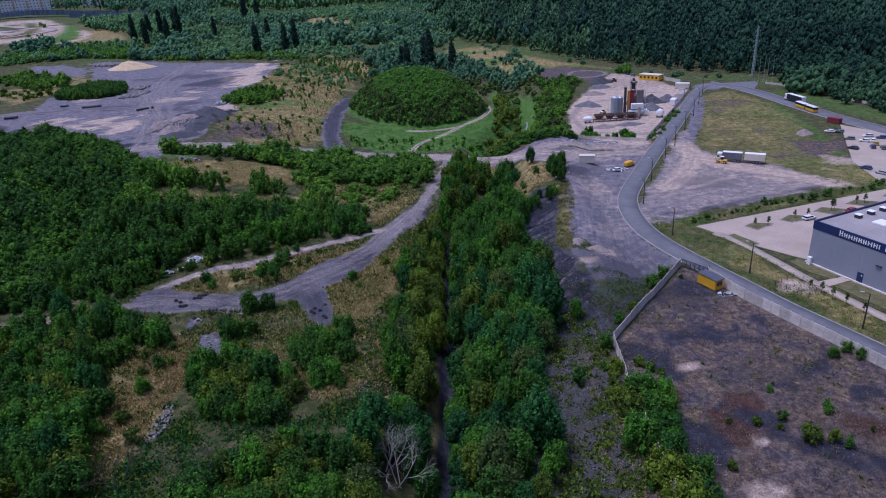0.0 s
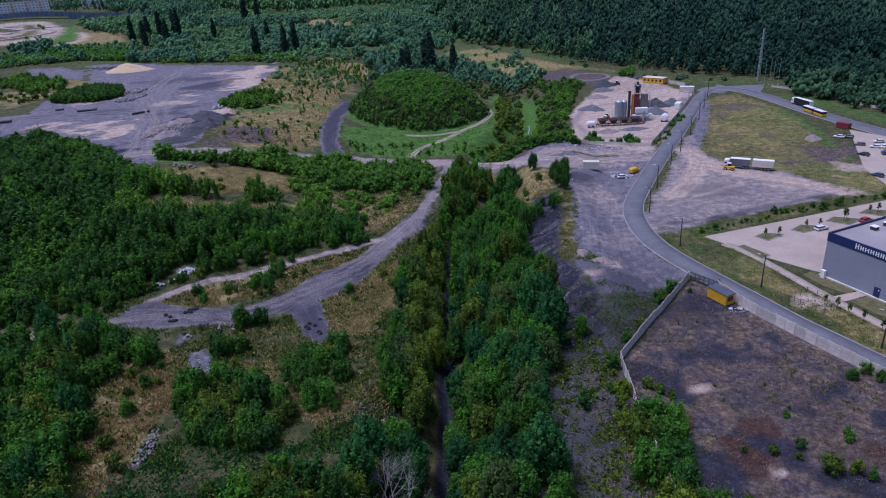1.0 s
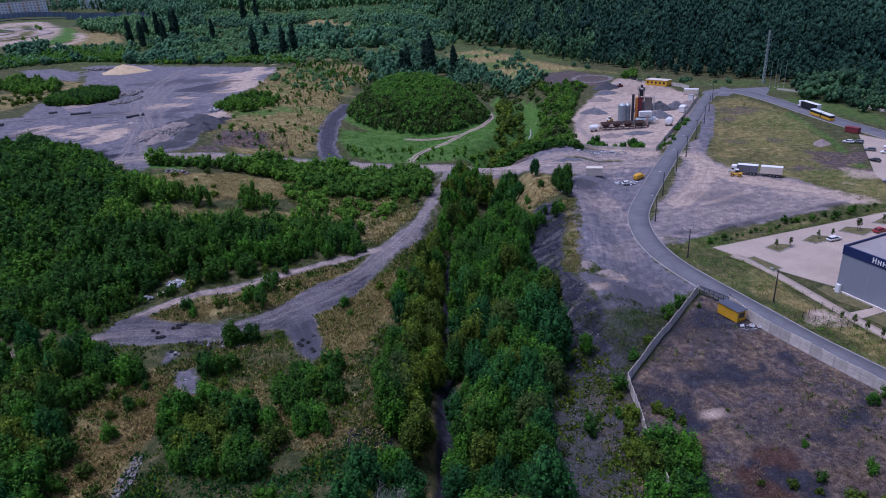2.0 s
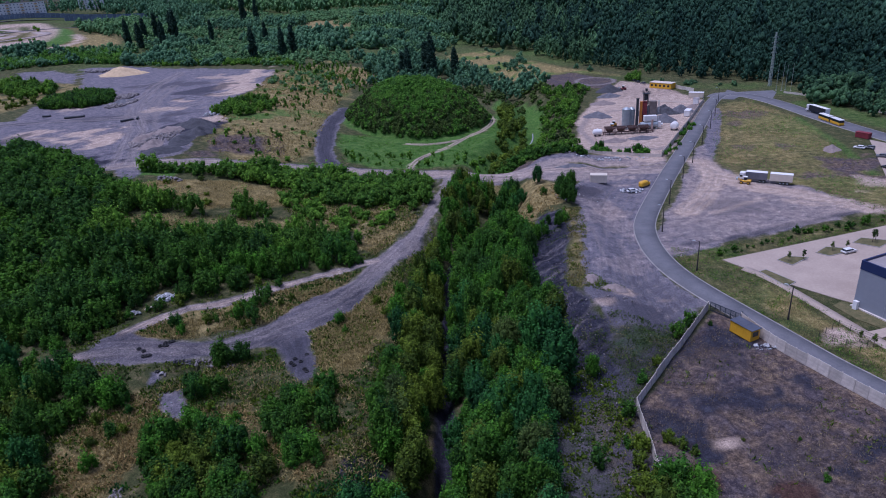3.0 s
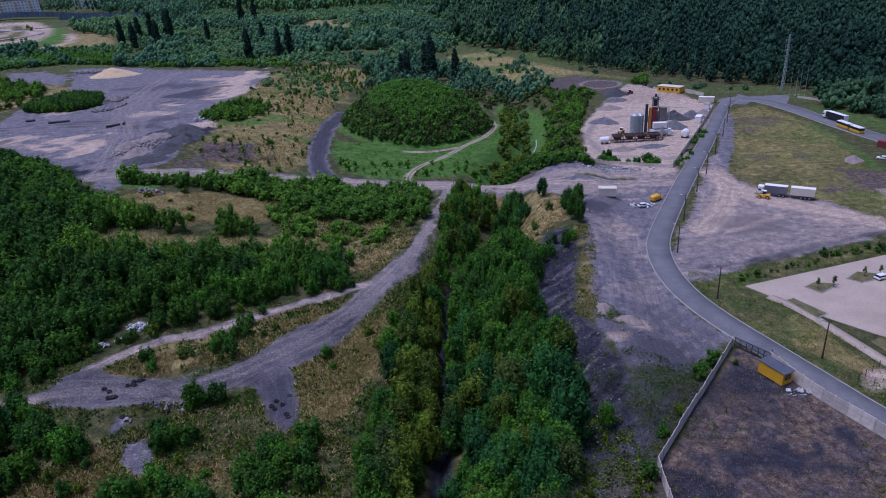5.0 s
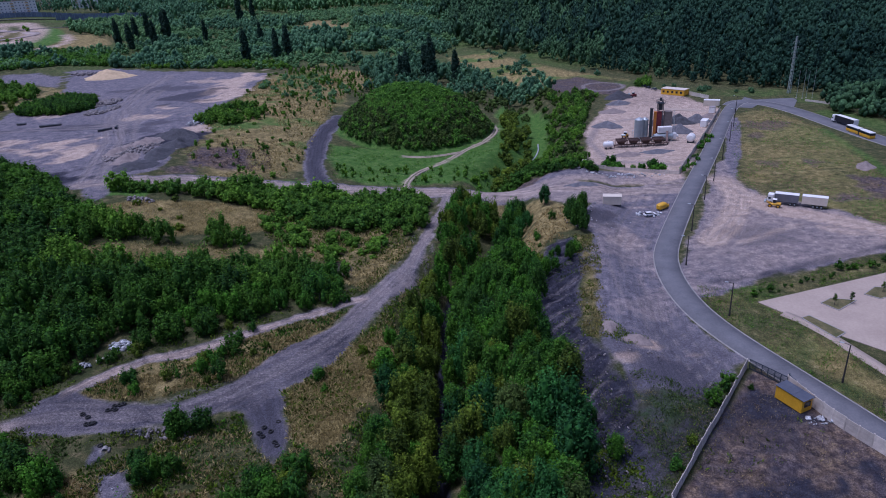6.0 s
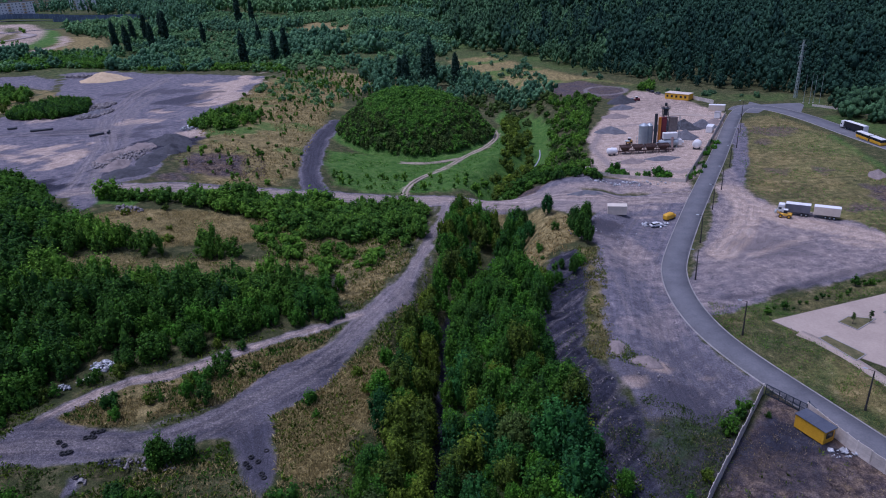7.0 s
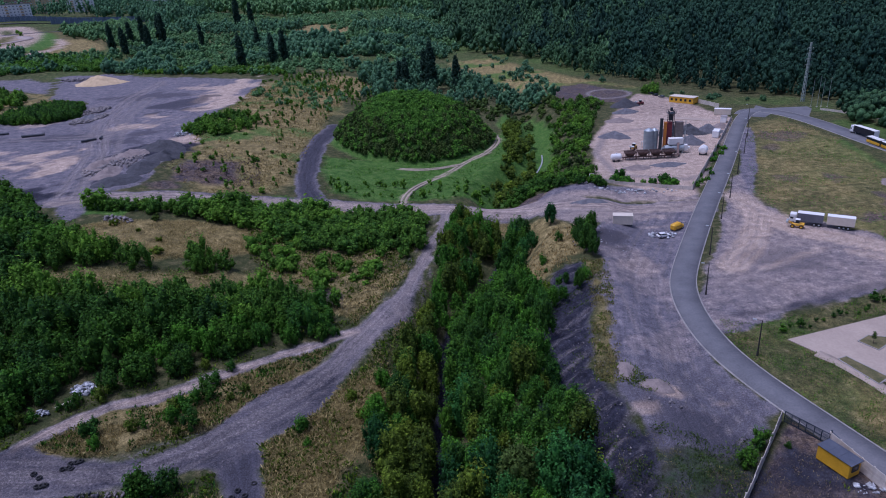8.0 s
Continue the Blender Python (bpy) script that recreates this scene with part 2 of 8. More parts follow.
# ---- materials ----
def surface(name, colours, size=1.0, rough=0.85, metal=0.0, bump=0.3, detail=0.12, random_amount=0.0, island=0.0):
    """Two-tone surface with patches, grain and relief. colours: two RGB; size: metres of the patches; detail: metres of the grain."""
    m = bpy.data.materials.new(name)
    m.use_nodes = True
    nt = m.node_tree
    b = nt.nodes["Principled BSDF"]
    b.inputs["Roughness"].default_value, b.inputs["Metallic"].default_value = rough, metal
    co = nt.nodes.new("ShaderNodeTexCoord")
    n1 = shaded(nt, "ShaderNodeTexNoise", Scale=1 / size, Detail=4.0, Roughness=0.6)
    n2 = shaded(nt, "ShaderNodeTexNoise", Scale=1 / detail, Detail=3.0, Roughness=0.65)
    for n in (n1, n2):
        nt.links.new(co.outputs["Object"], n.inputs["Vector"])
    mixv = shaded(nt, "ShaderNodeMix")
    mixv.inputs[0].default_value = 0.4
    nt.links.new(n1.outputs[0], mixv.inputs[2])
    nt.links.new(n2.outputs[0], mixv.inputs[3])
    ramp = nt.nodes.new("ShaderNodeValToRGB")
    ramp.color_ramp.elements[0].position, ramp.color_ramp.elements[1].position = 0.36, 0.64
    ramp.color_ramp.elements[0].color, ramp.color_ramp.elements[1].color = (*colours[0], 1), (*colours[1], 1)
    nt.links.new(mixv.outputs[0], ramp.inputs[0])
    out = ramp.outputs[0]
    if random_amount or island:
        hsv = nt.nodes.new("ShaderNodeHueSaturation")
        mr = nt.nodes.new("ShaderNodeMapRange")
        a = random_amount or island
        mr.inputs["To Min"].default_value, mr.inputs["To Max"].default_value = 1 - a, 1 + a
        if random_amount:
            nt.links.new(nt.nodes.new("ShaderNodeObjectInfo").outputs["Random"], mr.inputs[0])
        else:
            nt.links.new(nt.nodes.new("ShaderNodeNewGeometry").outputs["Random Per Island"], mr.inputs[0])
        nt.links.new(mr.outputs[0], hsv.inputs["Value"])
        nt.links.new(out, hsv.inputs["Color"])
        out = hsv.outputs[0]
    nt.links.new(out, b.inputs["Base Color"])
    if bump:
        bp = shaded(nt, "ShaderNodeBump", Strength=bump, Distance=detail * 0.3)
        nt.links.new(mixv.outputs[0], bp.inputs["Height"])
        nt.links.new(bp.outputs[0], b.inputs["Normal"])
    return m


def leafy(name, dark, light, spread=0.65, grain=0.55):
    """Leaves: colour differs from tree to tree, and from leaf to leaf; noise paints lit tips and shaded hollows into
    it; light passes through a little.
    """
    m = bpy.data.materials.new(name)
    m.use_nodes = True
    nt = m.node_tree
    b = nt.nodes["Principled BSDF"]
    b.inputs["Roughness"].default_value = 0.75
    b.inputs["Specular IOR Level"].default_value = 0.1
    tint = nt.nodes.new("ShaderNodeAttribute")
    tint.attribute_name = "tint"
    info, geo = nt.nodes.new("ShaderNodeObjectInfo"), nt.nodes.new("ShaderNodeNewGeometry")
    add = nt.nodes.new("ShaderNodeMath")
    add.operation = "ADD"
    nt.links.new(tint.outputs["Fac"], add.inputs[0])
    nt.links.new(info.outputs["Random"], add.inputs[1])
    wrap = nt.nodes.new("ShaderNodeMath")
    wrap.operation = "FRACT"
    nt.links.new(add.outputs[0], wrap.inputs[0])
    mix = nt.nodes.new("ShaderNodeMix")
    mix.data_type = "RGBA"
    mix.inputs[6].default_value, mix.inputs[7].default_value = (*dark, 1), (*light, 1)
    hsv = nt.nodes.new("ShaderNodeHueSaturation")
    mr = nt.nodes.new("ShaderNodeMapRange")
    mr.inputs["To Min"].default_value, mr.inputs["To Max"].default_value = 1 - spread, 1 + spread
    nt.links.new(geo.outputs["Random Per Island"], mr.inputs[0])
    nt.links.new(mix.outputs[2], hsv.inputs["Color"])
    co = nt.nodes.new("ShaderNodeTexCoord")
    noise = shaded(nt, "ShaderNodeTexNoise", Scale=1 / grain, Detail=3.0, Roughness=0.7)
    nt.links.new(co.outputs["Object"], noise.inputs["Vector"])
    # clump noise mixes a shade tone and a lit tone into the leaf colour
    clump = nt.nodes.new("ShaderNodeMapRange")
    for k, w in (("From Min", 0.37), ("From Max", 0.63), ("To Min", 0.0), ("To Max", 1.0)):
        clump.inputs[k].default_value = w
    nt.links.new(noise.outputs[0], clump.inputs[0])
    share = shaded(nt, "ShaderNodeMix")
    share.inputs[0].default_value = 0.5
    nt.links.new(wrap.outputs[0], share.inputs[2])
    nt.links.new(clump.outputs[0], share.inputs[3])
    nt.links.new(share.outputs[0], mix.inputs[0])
    nt.links.new(mr.outputs[0], hsv.inputs["Value"])
    nt.links.new(hsv.outputs[0], b.inputs["Base Color"])
    bp = shaded(nt, "ShaderNodeBump", Strength=0.9, Distance=grain * 0.9)
    nt.links.new(noise.outputs[0], bp.inputs["Height"])
    nt.links.new(bp.outputs[0], b.inputs["Normal"])
    tr = nt.nodes.new("ShaderNodeBsdfTranslucent")
    nt.links.new(hsv.outputs[0], tr.inputs["Color"])
    ms = nt.nodes.new("ShaderNodeMixShader")
    ms.inputs[0].default_value = 0.25
    nt.links.new(b.outputs[0], ms.inputs[1])
    nt.links.new(tr.outputs[0], ms.inputs[2])
    nt.links.new(ms.outputs[0], nt.nodes["Material Output"].inputs["Surface"])
    return m


# leaf pairs: bluish shade tone first, yellow-green lit tone second
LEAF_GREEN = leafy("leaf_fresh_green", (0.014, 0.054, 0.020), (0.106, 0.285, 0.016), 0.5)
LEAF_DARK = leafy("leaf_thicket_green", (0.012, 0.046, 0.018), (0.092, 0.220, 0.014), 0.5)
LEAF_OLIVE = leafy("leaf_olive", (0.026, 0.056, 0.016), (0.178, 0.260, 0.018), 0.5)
# far woods: distance haze is put into the leaf colours as extra blue
LEAF_WOOD = leafy("leaf_hazed_wood", (0.009, 0.033, 0.028), (0.120, 0.245, 0.100), 0.25, 0.9)
# darker leaf colours for the eastern part of the far wood
LEAF_WOOD_DEEP = leafy("leaf_deep_wood", (0.008, 0.029, 0.029), (0.058, 0.135, 0.076), 0.25, 0.9)
LEAF_MID = leafy("leaf_hazed_mixed_wood", (0.045, 0.120, 0.072), (0.160, 0.320, 0.150), 0.3, 0.9)
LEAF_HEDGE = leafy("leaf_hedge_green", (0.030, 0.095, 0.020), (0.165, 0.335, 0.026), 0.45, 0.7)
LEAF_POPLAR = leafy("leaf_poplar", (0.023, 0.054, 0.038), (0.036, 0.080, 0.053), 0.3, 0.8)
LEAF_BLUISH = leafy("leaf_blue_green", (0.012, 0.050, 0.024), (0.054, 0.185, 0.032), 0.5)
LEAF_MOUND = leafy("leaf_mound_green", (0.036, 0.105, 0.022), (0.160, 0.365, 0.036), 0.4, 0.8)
# paler and bluer, with distance haze painted into the colour
LEAF_SCRUB = leafy("leaf_hazed_scrub", (0.060, 0.155, 0.070), (0.215, 0.385, 0.140), 0.35, 0.8)
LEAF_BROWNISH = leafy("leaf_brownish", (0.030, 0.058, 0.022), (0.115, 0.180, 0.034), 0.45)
STRAW = leafy("dry_straw", (0.276, 0.224, 0.086), (0.483, 0.402, 0.172), 0.5)
STRAW_RUST = leafy("rusty_dry_grass", (0.230, 0.165, 0.060), (0.470, 0.360, 0.150))
STRAW_BROWN = leafy("withered_stalks", (0.138, 0.110, 0.092), (0.263, 0.206, 0.156))
STRAW_GREEN = leafy("yellowing_grass", (0.126, 0.134, 0.034), (0.318, 0.270, 0.102))
BARK = surface("bark", ((0.06, 0.05, 0.04), (0.13, 0.11, 0.09)), 0.4, 0.95, detail=0.06)
BARK_PALE = surface("bark_dead_wood", ((0.28, 0.25, 0.23), (0.5, 0.46, 0.42)), 0.4, 0.9, detail=0.06)
ASPHALT = surface("asphalt", ((0.104, 0.106, 0.120), (0.172, 0.172, 0.186)), 5.0, 0.9, bump=0.15, detail=0.35)
CONCRETE = surface("concrete_weathered", ((0.46, 0.41, 0.365), (0.66, 0.60, 0.535)), 0.9, 0.9, detail=0.1, random_amount=0.14)
KERB = surface("kerb_concrete", ((0.22, 0.21, 0.205), (0.36, 0.345, 0.33)), 2.0, 0.9, detail=0.2)
PAVERS = surface("pale_concrete_paving", ((0.34, 0.275, 0.225), (0.44, 0.36, 0.295)), 6.0, 0.9, bump=0.1, detail=0.5)
WATER = surface("pale_water", ((0.35, 0.37, 0.38), (0.5, 0.52, 0.53)), 1.5, 0.15, detail=0.3)
SANDY = surface("sand", ((0.45, 0.335, 0.2), (0.63, 0.485, 0.3)), 2.0, 0.95, detail=0.2)


def ground_material():
    m = bpy.data.materials.new("ground_soil_and_grass")
    m.use_nodes = True
    nt = m.node_tree
    b = nt.nodes["Principled BSDF"]
    b.inputs["Roughness"].default_value = 0.95
    b.inputs["Specular IOR Level"].default_value = 0.2
    co = nt.nodes.new("ShaderNodeTexCoord")

    def tex(scale, detail=5.0, rough=0.62):
        n = shaded(nt, "ShaderNodeTexNoise", Scale=scale, Detail=detail, Roughness=rough)
        nt.links.new(co.outputs["Object"], n.inputs["Vector"])
        return n.outputs[0]

    broken, grain, speck = tex(0.42, 9.0, 0.72), tex(2.2, 7.0, 0.78), tex(3.6, 3.0, 0.6)
    streak = tex(0.8, 9.0, 0.82)
    patch, fine = tex(0.16, 6.0, 0.66), tex(7.0, 4.0, 0.7)
    # wear drawn out along the tracks, and ridge shading painted on the slag slope
    lane = nt.nodes.new("ShaderNodeAttribute")
    lane.attribute_name = "lane"
    lane_xyz = nt.nodes.new("ShaderNodeSeparateXYZ")
    nt.links.new(lane.outputs["Vector"], lane_xyz.inputs[0])
    flat = nt.nodes.new("ShaderNodeCombineXYZ")
    nt.links.new(lane_xyz.outputs[0], flat.inputs[0])
    nt.links.new(lane_xyz.outputs[1], flat.inputs[1])
    drawn = shaded(nt, "ShaderNodeTexNoise", Scale=1.0, Detail=6.0, Roughness=0.7)
    nt.links.new(flat.outputs[0], drawn.inputs["Vector"])

    def three(c0, c1, c2, by, lo=0.34, hi=0.66):
        r = nt.nodes.new("ShaderNodeValToRGB")
        r.color_ramp.elements[0].position, r.color_ramp.elements[1].position = lo, hi
        r.color_ramp.elements[0].color, r.color_ramp.elements[1].color = (*c0, 1), (*c2, 1)
        e = r.color_ramp.elements.new((lo + hi) / 2)
        e.color = (*c1, 1)
        nt.links.new(by, r.inputs[0])
        return r.outputs[0]

    def blend(a, c, fac):
        x = nt.nodes.new("ShaderNodeMix")
        x.data_type = "RGBA"
        nt.links.new(fac, x.inputs[0])
        nt.links.new(a, x.inputs[6])
        nt.links.new(c, x.inputs[7])
        return x.outputs[2]

    def worn(mask, by, amount=0.7, soft=0.16):
        """A mask whose edge is broken up by noise."""
        s = nt.nodes.new("ShaderNodeMath")
        s.operation = "MULTIPLY_ADD"
        nt.links.new(by, s.inputs[0])
        s.inputs[1].default_value = amount
        nt.links.new(mask, s.inputs[2])
        r = nt.nodes.new("ShaderNodeMapRange")
        mean = 0.5 + amount * 0.5
        r.inputs["From Min"].default_value, r.inputs["From Max"].default_value = mean - soft, mean + soft
        nt.links.new(s.outputs[0], r.inputs[0])
        return r.outputs[0]

    masks = []
    for name in ("ground_a", "ground_b"):
        at = nt.nodes.new("ShaderNodeAttribute")
        at.attribute_name = name
        sp = nt.nodes.new("ShaderNodeSeparateColor")
        nt.links.new(at.outputs["Color"], sp.inputs[0])
        masks += [sp.outputs[0], sp.outputs[1], sp.outputs[2], at.outputs["Alpha"]]
    slag, pale, dry, lush, coal_and_shade, rust, ruts, red = masks
    col = three((0.030, 0.042, 0.013), (0.066, 0.074, 0.028), (0.150, 0.130, 0.062), broken)
    col = blend(col, three((0.082, 0.070, 0.029), (0.235, 0.188, 0.075), (0.40, 0.32, 0.14), broken), worn(dry, grain, 1.0, 0.3))
    col = blend(col, three((0.034, 0.094, 0.014), (0.068, 0.152, 0.025), (0.120, 0.195, 0.048), broken), worn(lush, grain, 1.0, 0.3))
    violet = three((0.030, 0.026, 0.036), (0.078, 0.064, 0.074), (0.165, 0.140, 0.140), streak, 0.38, 0.62)
    brown = three((0.050, 0.037, 0.030), (0.130, 0.094, 0.070), (0.290, 0.215, 0.140), streak, 0.38, 0.62)
    col = blend(col, blend(violet, brown, worn(patch, broken, 0.9, 0.14)), worn(rust, broken, 0.6, 0.25))
    col = blend(col, three((0.036, 0.020, 0.018), (0.075, 0.040, 0.032), (0.13, 0.085, 0.065), streak), worn(red, streak, 1.8, 0.3))
    col = blend(col, three((0.094, 0.090, 0.112), (0.158, 0.148, 0.174), (0.252, 0.228, 0.244), broken), worn(slag, broken, 0.8, 0.2))
    col = blend(col, three((0.300, 0.232, 0.190), (0.440, 0.345, 0.280), (0.570, 0.455, 0.375), broken), worn(pale, broken, 0.85, 0.42))
    # this dark tone also paints the shade in ravine bed and culvert hollow
    col = blend(col, three((0.014, 0.015, 0.024), (0.031, 0.032, 0.048), (0.066, 0.065, 0.084), broken), worn(coal_and_shade, broken, 1.0, 0.25))
    col = blend(col, three((0.15, 0.132, 0.14), (0.22, 0.195, 0.195), (0.31, 0.27, 0.26), grain), worn(ruts, grain, 1.0, 0.35))
    hsv = nt.nodes.new("ShaderNodeHueSaturation")
    v = nt.nodes.new("ShaderNodeMapRange")
    for k, w in (("From Min", 0.32), ("From Max", 0.68), ("To Min", 0.56), ("To Max", 1.44)):
        v.inputs[k].default_value = w
    both = nt.nodes.new("ShaderNodeMath")
    both.operation = "MULTIPLY_ADD"
    nt.links.new(speck, both.inputs[0])
    both.inputs[1].default_value = 0.6
    half = nt.nodes.new("ShaderNodeMath")
    half.operation = "MULTIPLY"
    half.inputs[1].default_value = 0.4
    nt.links.new(grain, half.inputs[0])
    nt.links.new(half.outputs[0], both.inputs[2])
    nt.links.new(both.outputs[0], v.inputs[0])
    nt.links.new(v.outputs[0], hsv.inputs["Value"])
    nt.links.new(col, hsv.inputs["Color"])
    wear = nt.nodes.new("ShaderNodeMapRange")
    for k, w in (("From Min", 0.3), ("From Max", 0.7), ("To Min", 0.42), ("To Max", 1.58)):
        wear.inputs[k].default_value = w
    nt.links.new(drawn.outputs[0], wear.inputs[0])
    worn_on = nt.nodes.new("ShaderNodeMix")
    worn_on.inputs[2].default_value = 1.0
    nt.links.new(lane_xyz.outputs[2], worn_on.inputs[0])
    nt.links.new(wear.outputs[0], worn_on.inputs[3])
    gritty = nt.nodes.new("ShaderNodeMapRange")
    for k, w in (("From Min", 0.3), ("From Max", 0.7), ("To Min", 0.42), ("To Max", 1.58)):
        gritty.inputs[k].default_value = w
    nt.links.new(fine, gritty.inputs[0])
    tone = nt.nodes.new("ShaderNodeMath")
    tone.operation = "MULTIPLY"
    nt.links.new(worn_on.outputs[0], tone.inputs[0])
    nt.links.new(gritty.outputs[0], tone.inputs[1])
    toned = nt.nodes.new("ShaderNodeHueSaturation")
    nt.links.new(tone.outputs[0], toned.inputs["Value"])
    nt.links.new(hsv.outputs[0], toned.inputs["Color"])
    nt.links.new(toned.outputs[0], b.inputs["Base Color"])
    rough = nt.nodes.new("ShaderNodeMath")
    rough.operation = "MULTIPLY_ADD"
    rough.inputs[1].default_value = 0.35
    nt.links.new(fine, rough.inputs[0])
    nt.links.new(grain, rough.inputs[2])
    bp = shaded(nt, "ShaderNodeBump", Strength=0.9, Distance=0.4)
    nt.links.new(rough.outputs[0], bp.inputs["Height"])
    nt.links.new(bp.outputs[0], b.inputs["Normal"])
    return m


GROUND = ground_material()


# ---- ground: one sheet to the horizon ----
def spread(steps, far_lo, far_hi, grow=1.09):
    """Grid lines: even stretches given as (from, to, step), then ever wider out to the horizon."""
    mid = np.concatenate([np.arange(lo, hi - 0.01, step) for lo, hi, step in steps] + [[steps[-1][1]]])
    low, gap = [mid[0]], steps[0][2]
    while low[-1] > far_lo:
        gap *= grow
        low.append(low[-1] - gap)
    high, gap = [mid[-1]], steps[-1][2]
    while high[-1] < far_hi:
        gap *= grow
        high.append(high[-1] + gap)
    return np.concatenate([low[:0:-1], mid, high[1:]])


def build_ground():
    xs = spread([(-480, -270, 5.0), (-270, -112, 2.0), (-112, 70, 1.12), (70, 140, 1.6)], -4700, 4700)
    ys = spread([(56, 235, 1.12), (235, 300, 1.4), (300, 460, 2.6), (460, 760, 6.0)], -4700, 4700)
    X, Y = np.meshgrid(xs, ys)
    x, y = X.ravel(), Y.ravel()
    wob = (fbm(x, y, 9, 3) - 0.5) * 7
    wob2 = (fbm(x, y, 5, 9) - 0.5) * 2.5
    soft = lambda d, w=1.2: 1 - sstep(-w, w, d)
    area = lambda pts, w=1.5, k=1.0: soft(inside(x, y, pts) + wob * k, w)
    way = lambda pts, half, w=1.3: soft(line_dist(x, y, pts) - half + wob2 * 0.9, w)
    spot = lambda cx, cy, rx, ry, k=1.0: k * (1 - sstep(0.45, 1.15, np.hypot((x - cx) / rx, (y - cy) / ry) + wob * 0.4))
    dirt = area(TRACK_AREA, 1.5, 0.38)
    slag = np.max([area(YARD_WEST, 2), area(YARD_MID, 1.5), way(CROSS, 5.0), way(MOUND_ROAD, 3.8), way(TRACK, 1.6, 0.9) * (0.3 + 0.7 * sstep(-86, -76, x)), dirt, soft(line_dist(x, y, [(35.0, 160.0), (36.0, 172.0), (40.0, 186.0), (47.0, 202.0), (56.0, 224.0)]) - 6.0, 2), area([(-331.0, 474.0), (-310.0, 480.0), (-284.0, 466.0), (-262.0, 427.0), (-297.0, 444.0), (-320.0, 450.0)], 4), way(TRACK_UPPER, 1.4), area(SPUR_AREA, 1.8, 0.6) * 0.85, area(SPUR_PATCH, 1.6, 0.6) * 0.8, spot(-61.8, 112.0, 1.4, 3.0), area(GRASS_MID, 2) * 0.3, area([(8.0, 60.0), (10.0, 100.0), (18.0, 101.0), (18.5, 60.0)], 2) * (0.15 + 0.6 * fbm(x, y, 8, 73)),
                   area(SLAG_SLOPE, 2) * (0.5 + 0.5 * sstep(94, 122, y + wob * 3)), area(TRUCK_YARD, 1.5), area(PLANT_BACK) * 0.3, way([(79, 240), (92, 272), (108, 318)], 2.6), area(TRACK_WIDE, 2), spot(45, 239, 20, 9), area([(14.0, 236.0), (64.0, 234.0), (64.0, 242.0), (40.0, 250.0), (20.0, 246.0)], 2, 0.5), spot(34, 246, 6, 6, 0.8)], axis=0)
    pale = np.max([area(PLANT_YARD, 1.5, 0.6) * (0.9 + 0.4 * fbm(x, y, 14, 4)) * (1 - 0.35 * sstep(335, 365, y)), area(TRUCK_YARD, 3) * (0.12 + 0.5 * fbm(x, y, 9, 5)), way([(75, 236), (75.5, 222), (70, 208), (63, 196), (57, 188)], 3.8, 2.4) * 1.2, way([(75, 222), (81, 207), (89, 201), (97, 193), (104, 184)], 4.0, 2.4) * 1.2, way([(63, 186), (72, 191), (80, 195.5)], 1.6, 1.6) * 0.85, way([(86, 194), (92, 189), (99, 188)], 1.8, 1.6) * 0.9, 
                   spot(-157, 262, 13, 14, 1.25), spot(-143, 248, 9, 8, 1.3), spot(-152, 315, 10, 8, 1.3), spot(-146.5, 333, 8, 8, 1.3), spot(-131, 362, 9, 34, 1.4), spot(-142, 415, 11, 30, 1.3), spot(-118, 287, 7, 7, 1.3), spot(-137, 385, 9, 34, 1.0), spot(-168, 240, 16, 6, 0.8), spot(-190, 270, 16, 8, 0.8), spot(-160, 420, 18, 9, 0.7), spot(-205, 330, 9, 8, 0.6),
                   way(MOUND_PATH, 1.2, 0.6) * 0.45, way(CROSS, 3.8, 1.5) * (0.5 + 0.5 * fbm(x, y, 12, 6)), area(TRACK_WIDE, 2) * (0.3 + 0.5 * fbm(x, y, 9, 39)), dirt * (0.1 + 0.4 * fbm(x, y, 10, 7)) * (0.4 + 0.6 * sstep(135, 175, y)), way(TRACK, 1.5, 0.9) * 0.45 * sstep(150, 190, y), way(TRACK_UPPER, 1.0, 0.7) * 0.72, way([(-74.0, 118.5), (-104.0, 110.5), (-140.0, 104.0)], 1.3, 0.7) * 0.6,
                   spot(29.0, 138.8, 2.4, 2.0), spot(24, 133.4, 1.6, 1.6, 0.9), spot(37.3, 137, 2.0, 1.2, 0.7), spot(45, 222, 12, 5, 0.55), area([(20.0, 235.0), (64.0, 232.0), (64.0, 241.0), (44.0, 245.0), (24.0, 241.0)], 2, 0.5) * (0.25 + 0.5 * fbm(x, y, 6, 161)), spot(35, 180, 8, 34, 0.26), spot(37, 190, 5, 9, 0.5), spot(46, 214, 8, 4, 0.6), spot(34.9, 92.6, 2.4, 1.1, 1.0), spot(55, 66, 3, 1.5, 0.6), spot(39.2, 72.8, 2.4, 1.6, 1.0), spot(63.5, 120.4, 5, 3.6, 0.9), spot(66, 119, 4, 3, 0.8), spot(37.5, 63.5, 3.6, 2.2), spot(100, 186, 8, 5, 0.7), spot(117, 205, 4, 6, 0.75), spot(111, 198, 5, 3, 0.5), way([(-500.0, 665.0), (-483.0, 692.0), (-463.0, 705.0), (-431.0, 672.0), (-392.0, 605.0), (-385.0, 580.0), (-393.0, 564.0), (-420.0, 556.0)], 11.0, 4) * (0.5 + 0.6 * fbm(x, y, 12, 72)), way([(-476.0, 690.0), (-440.0, 640.0), (-420.0, 590.0)], 4.0, 2) * 0.7, way([(-355.0, 558.0), (-349.0, 576.0), (-356.0, 602.0), (-376.0, 628.0)], 3.0)], axis=0)
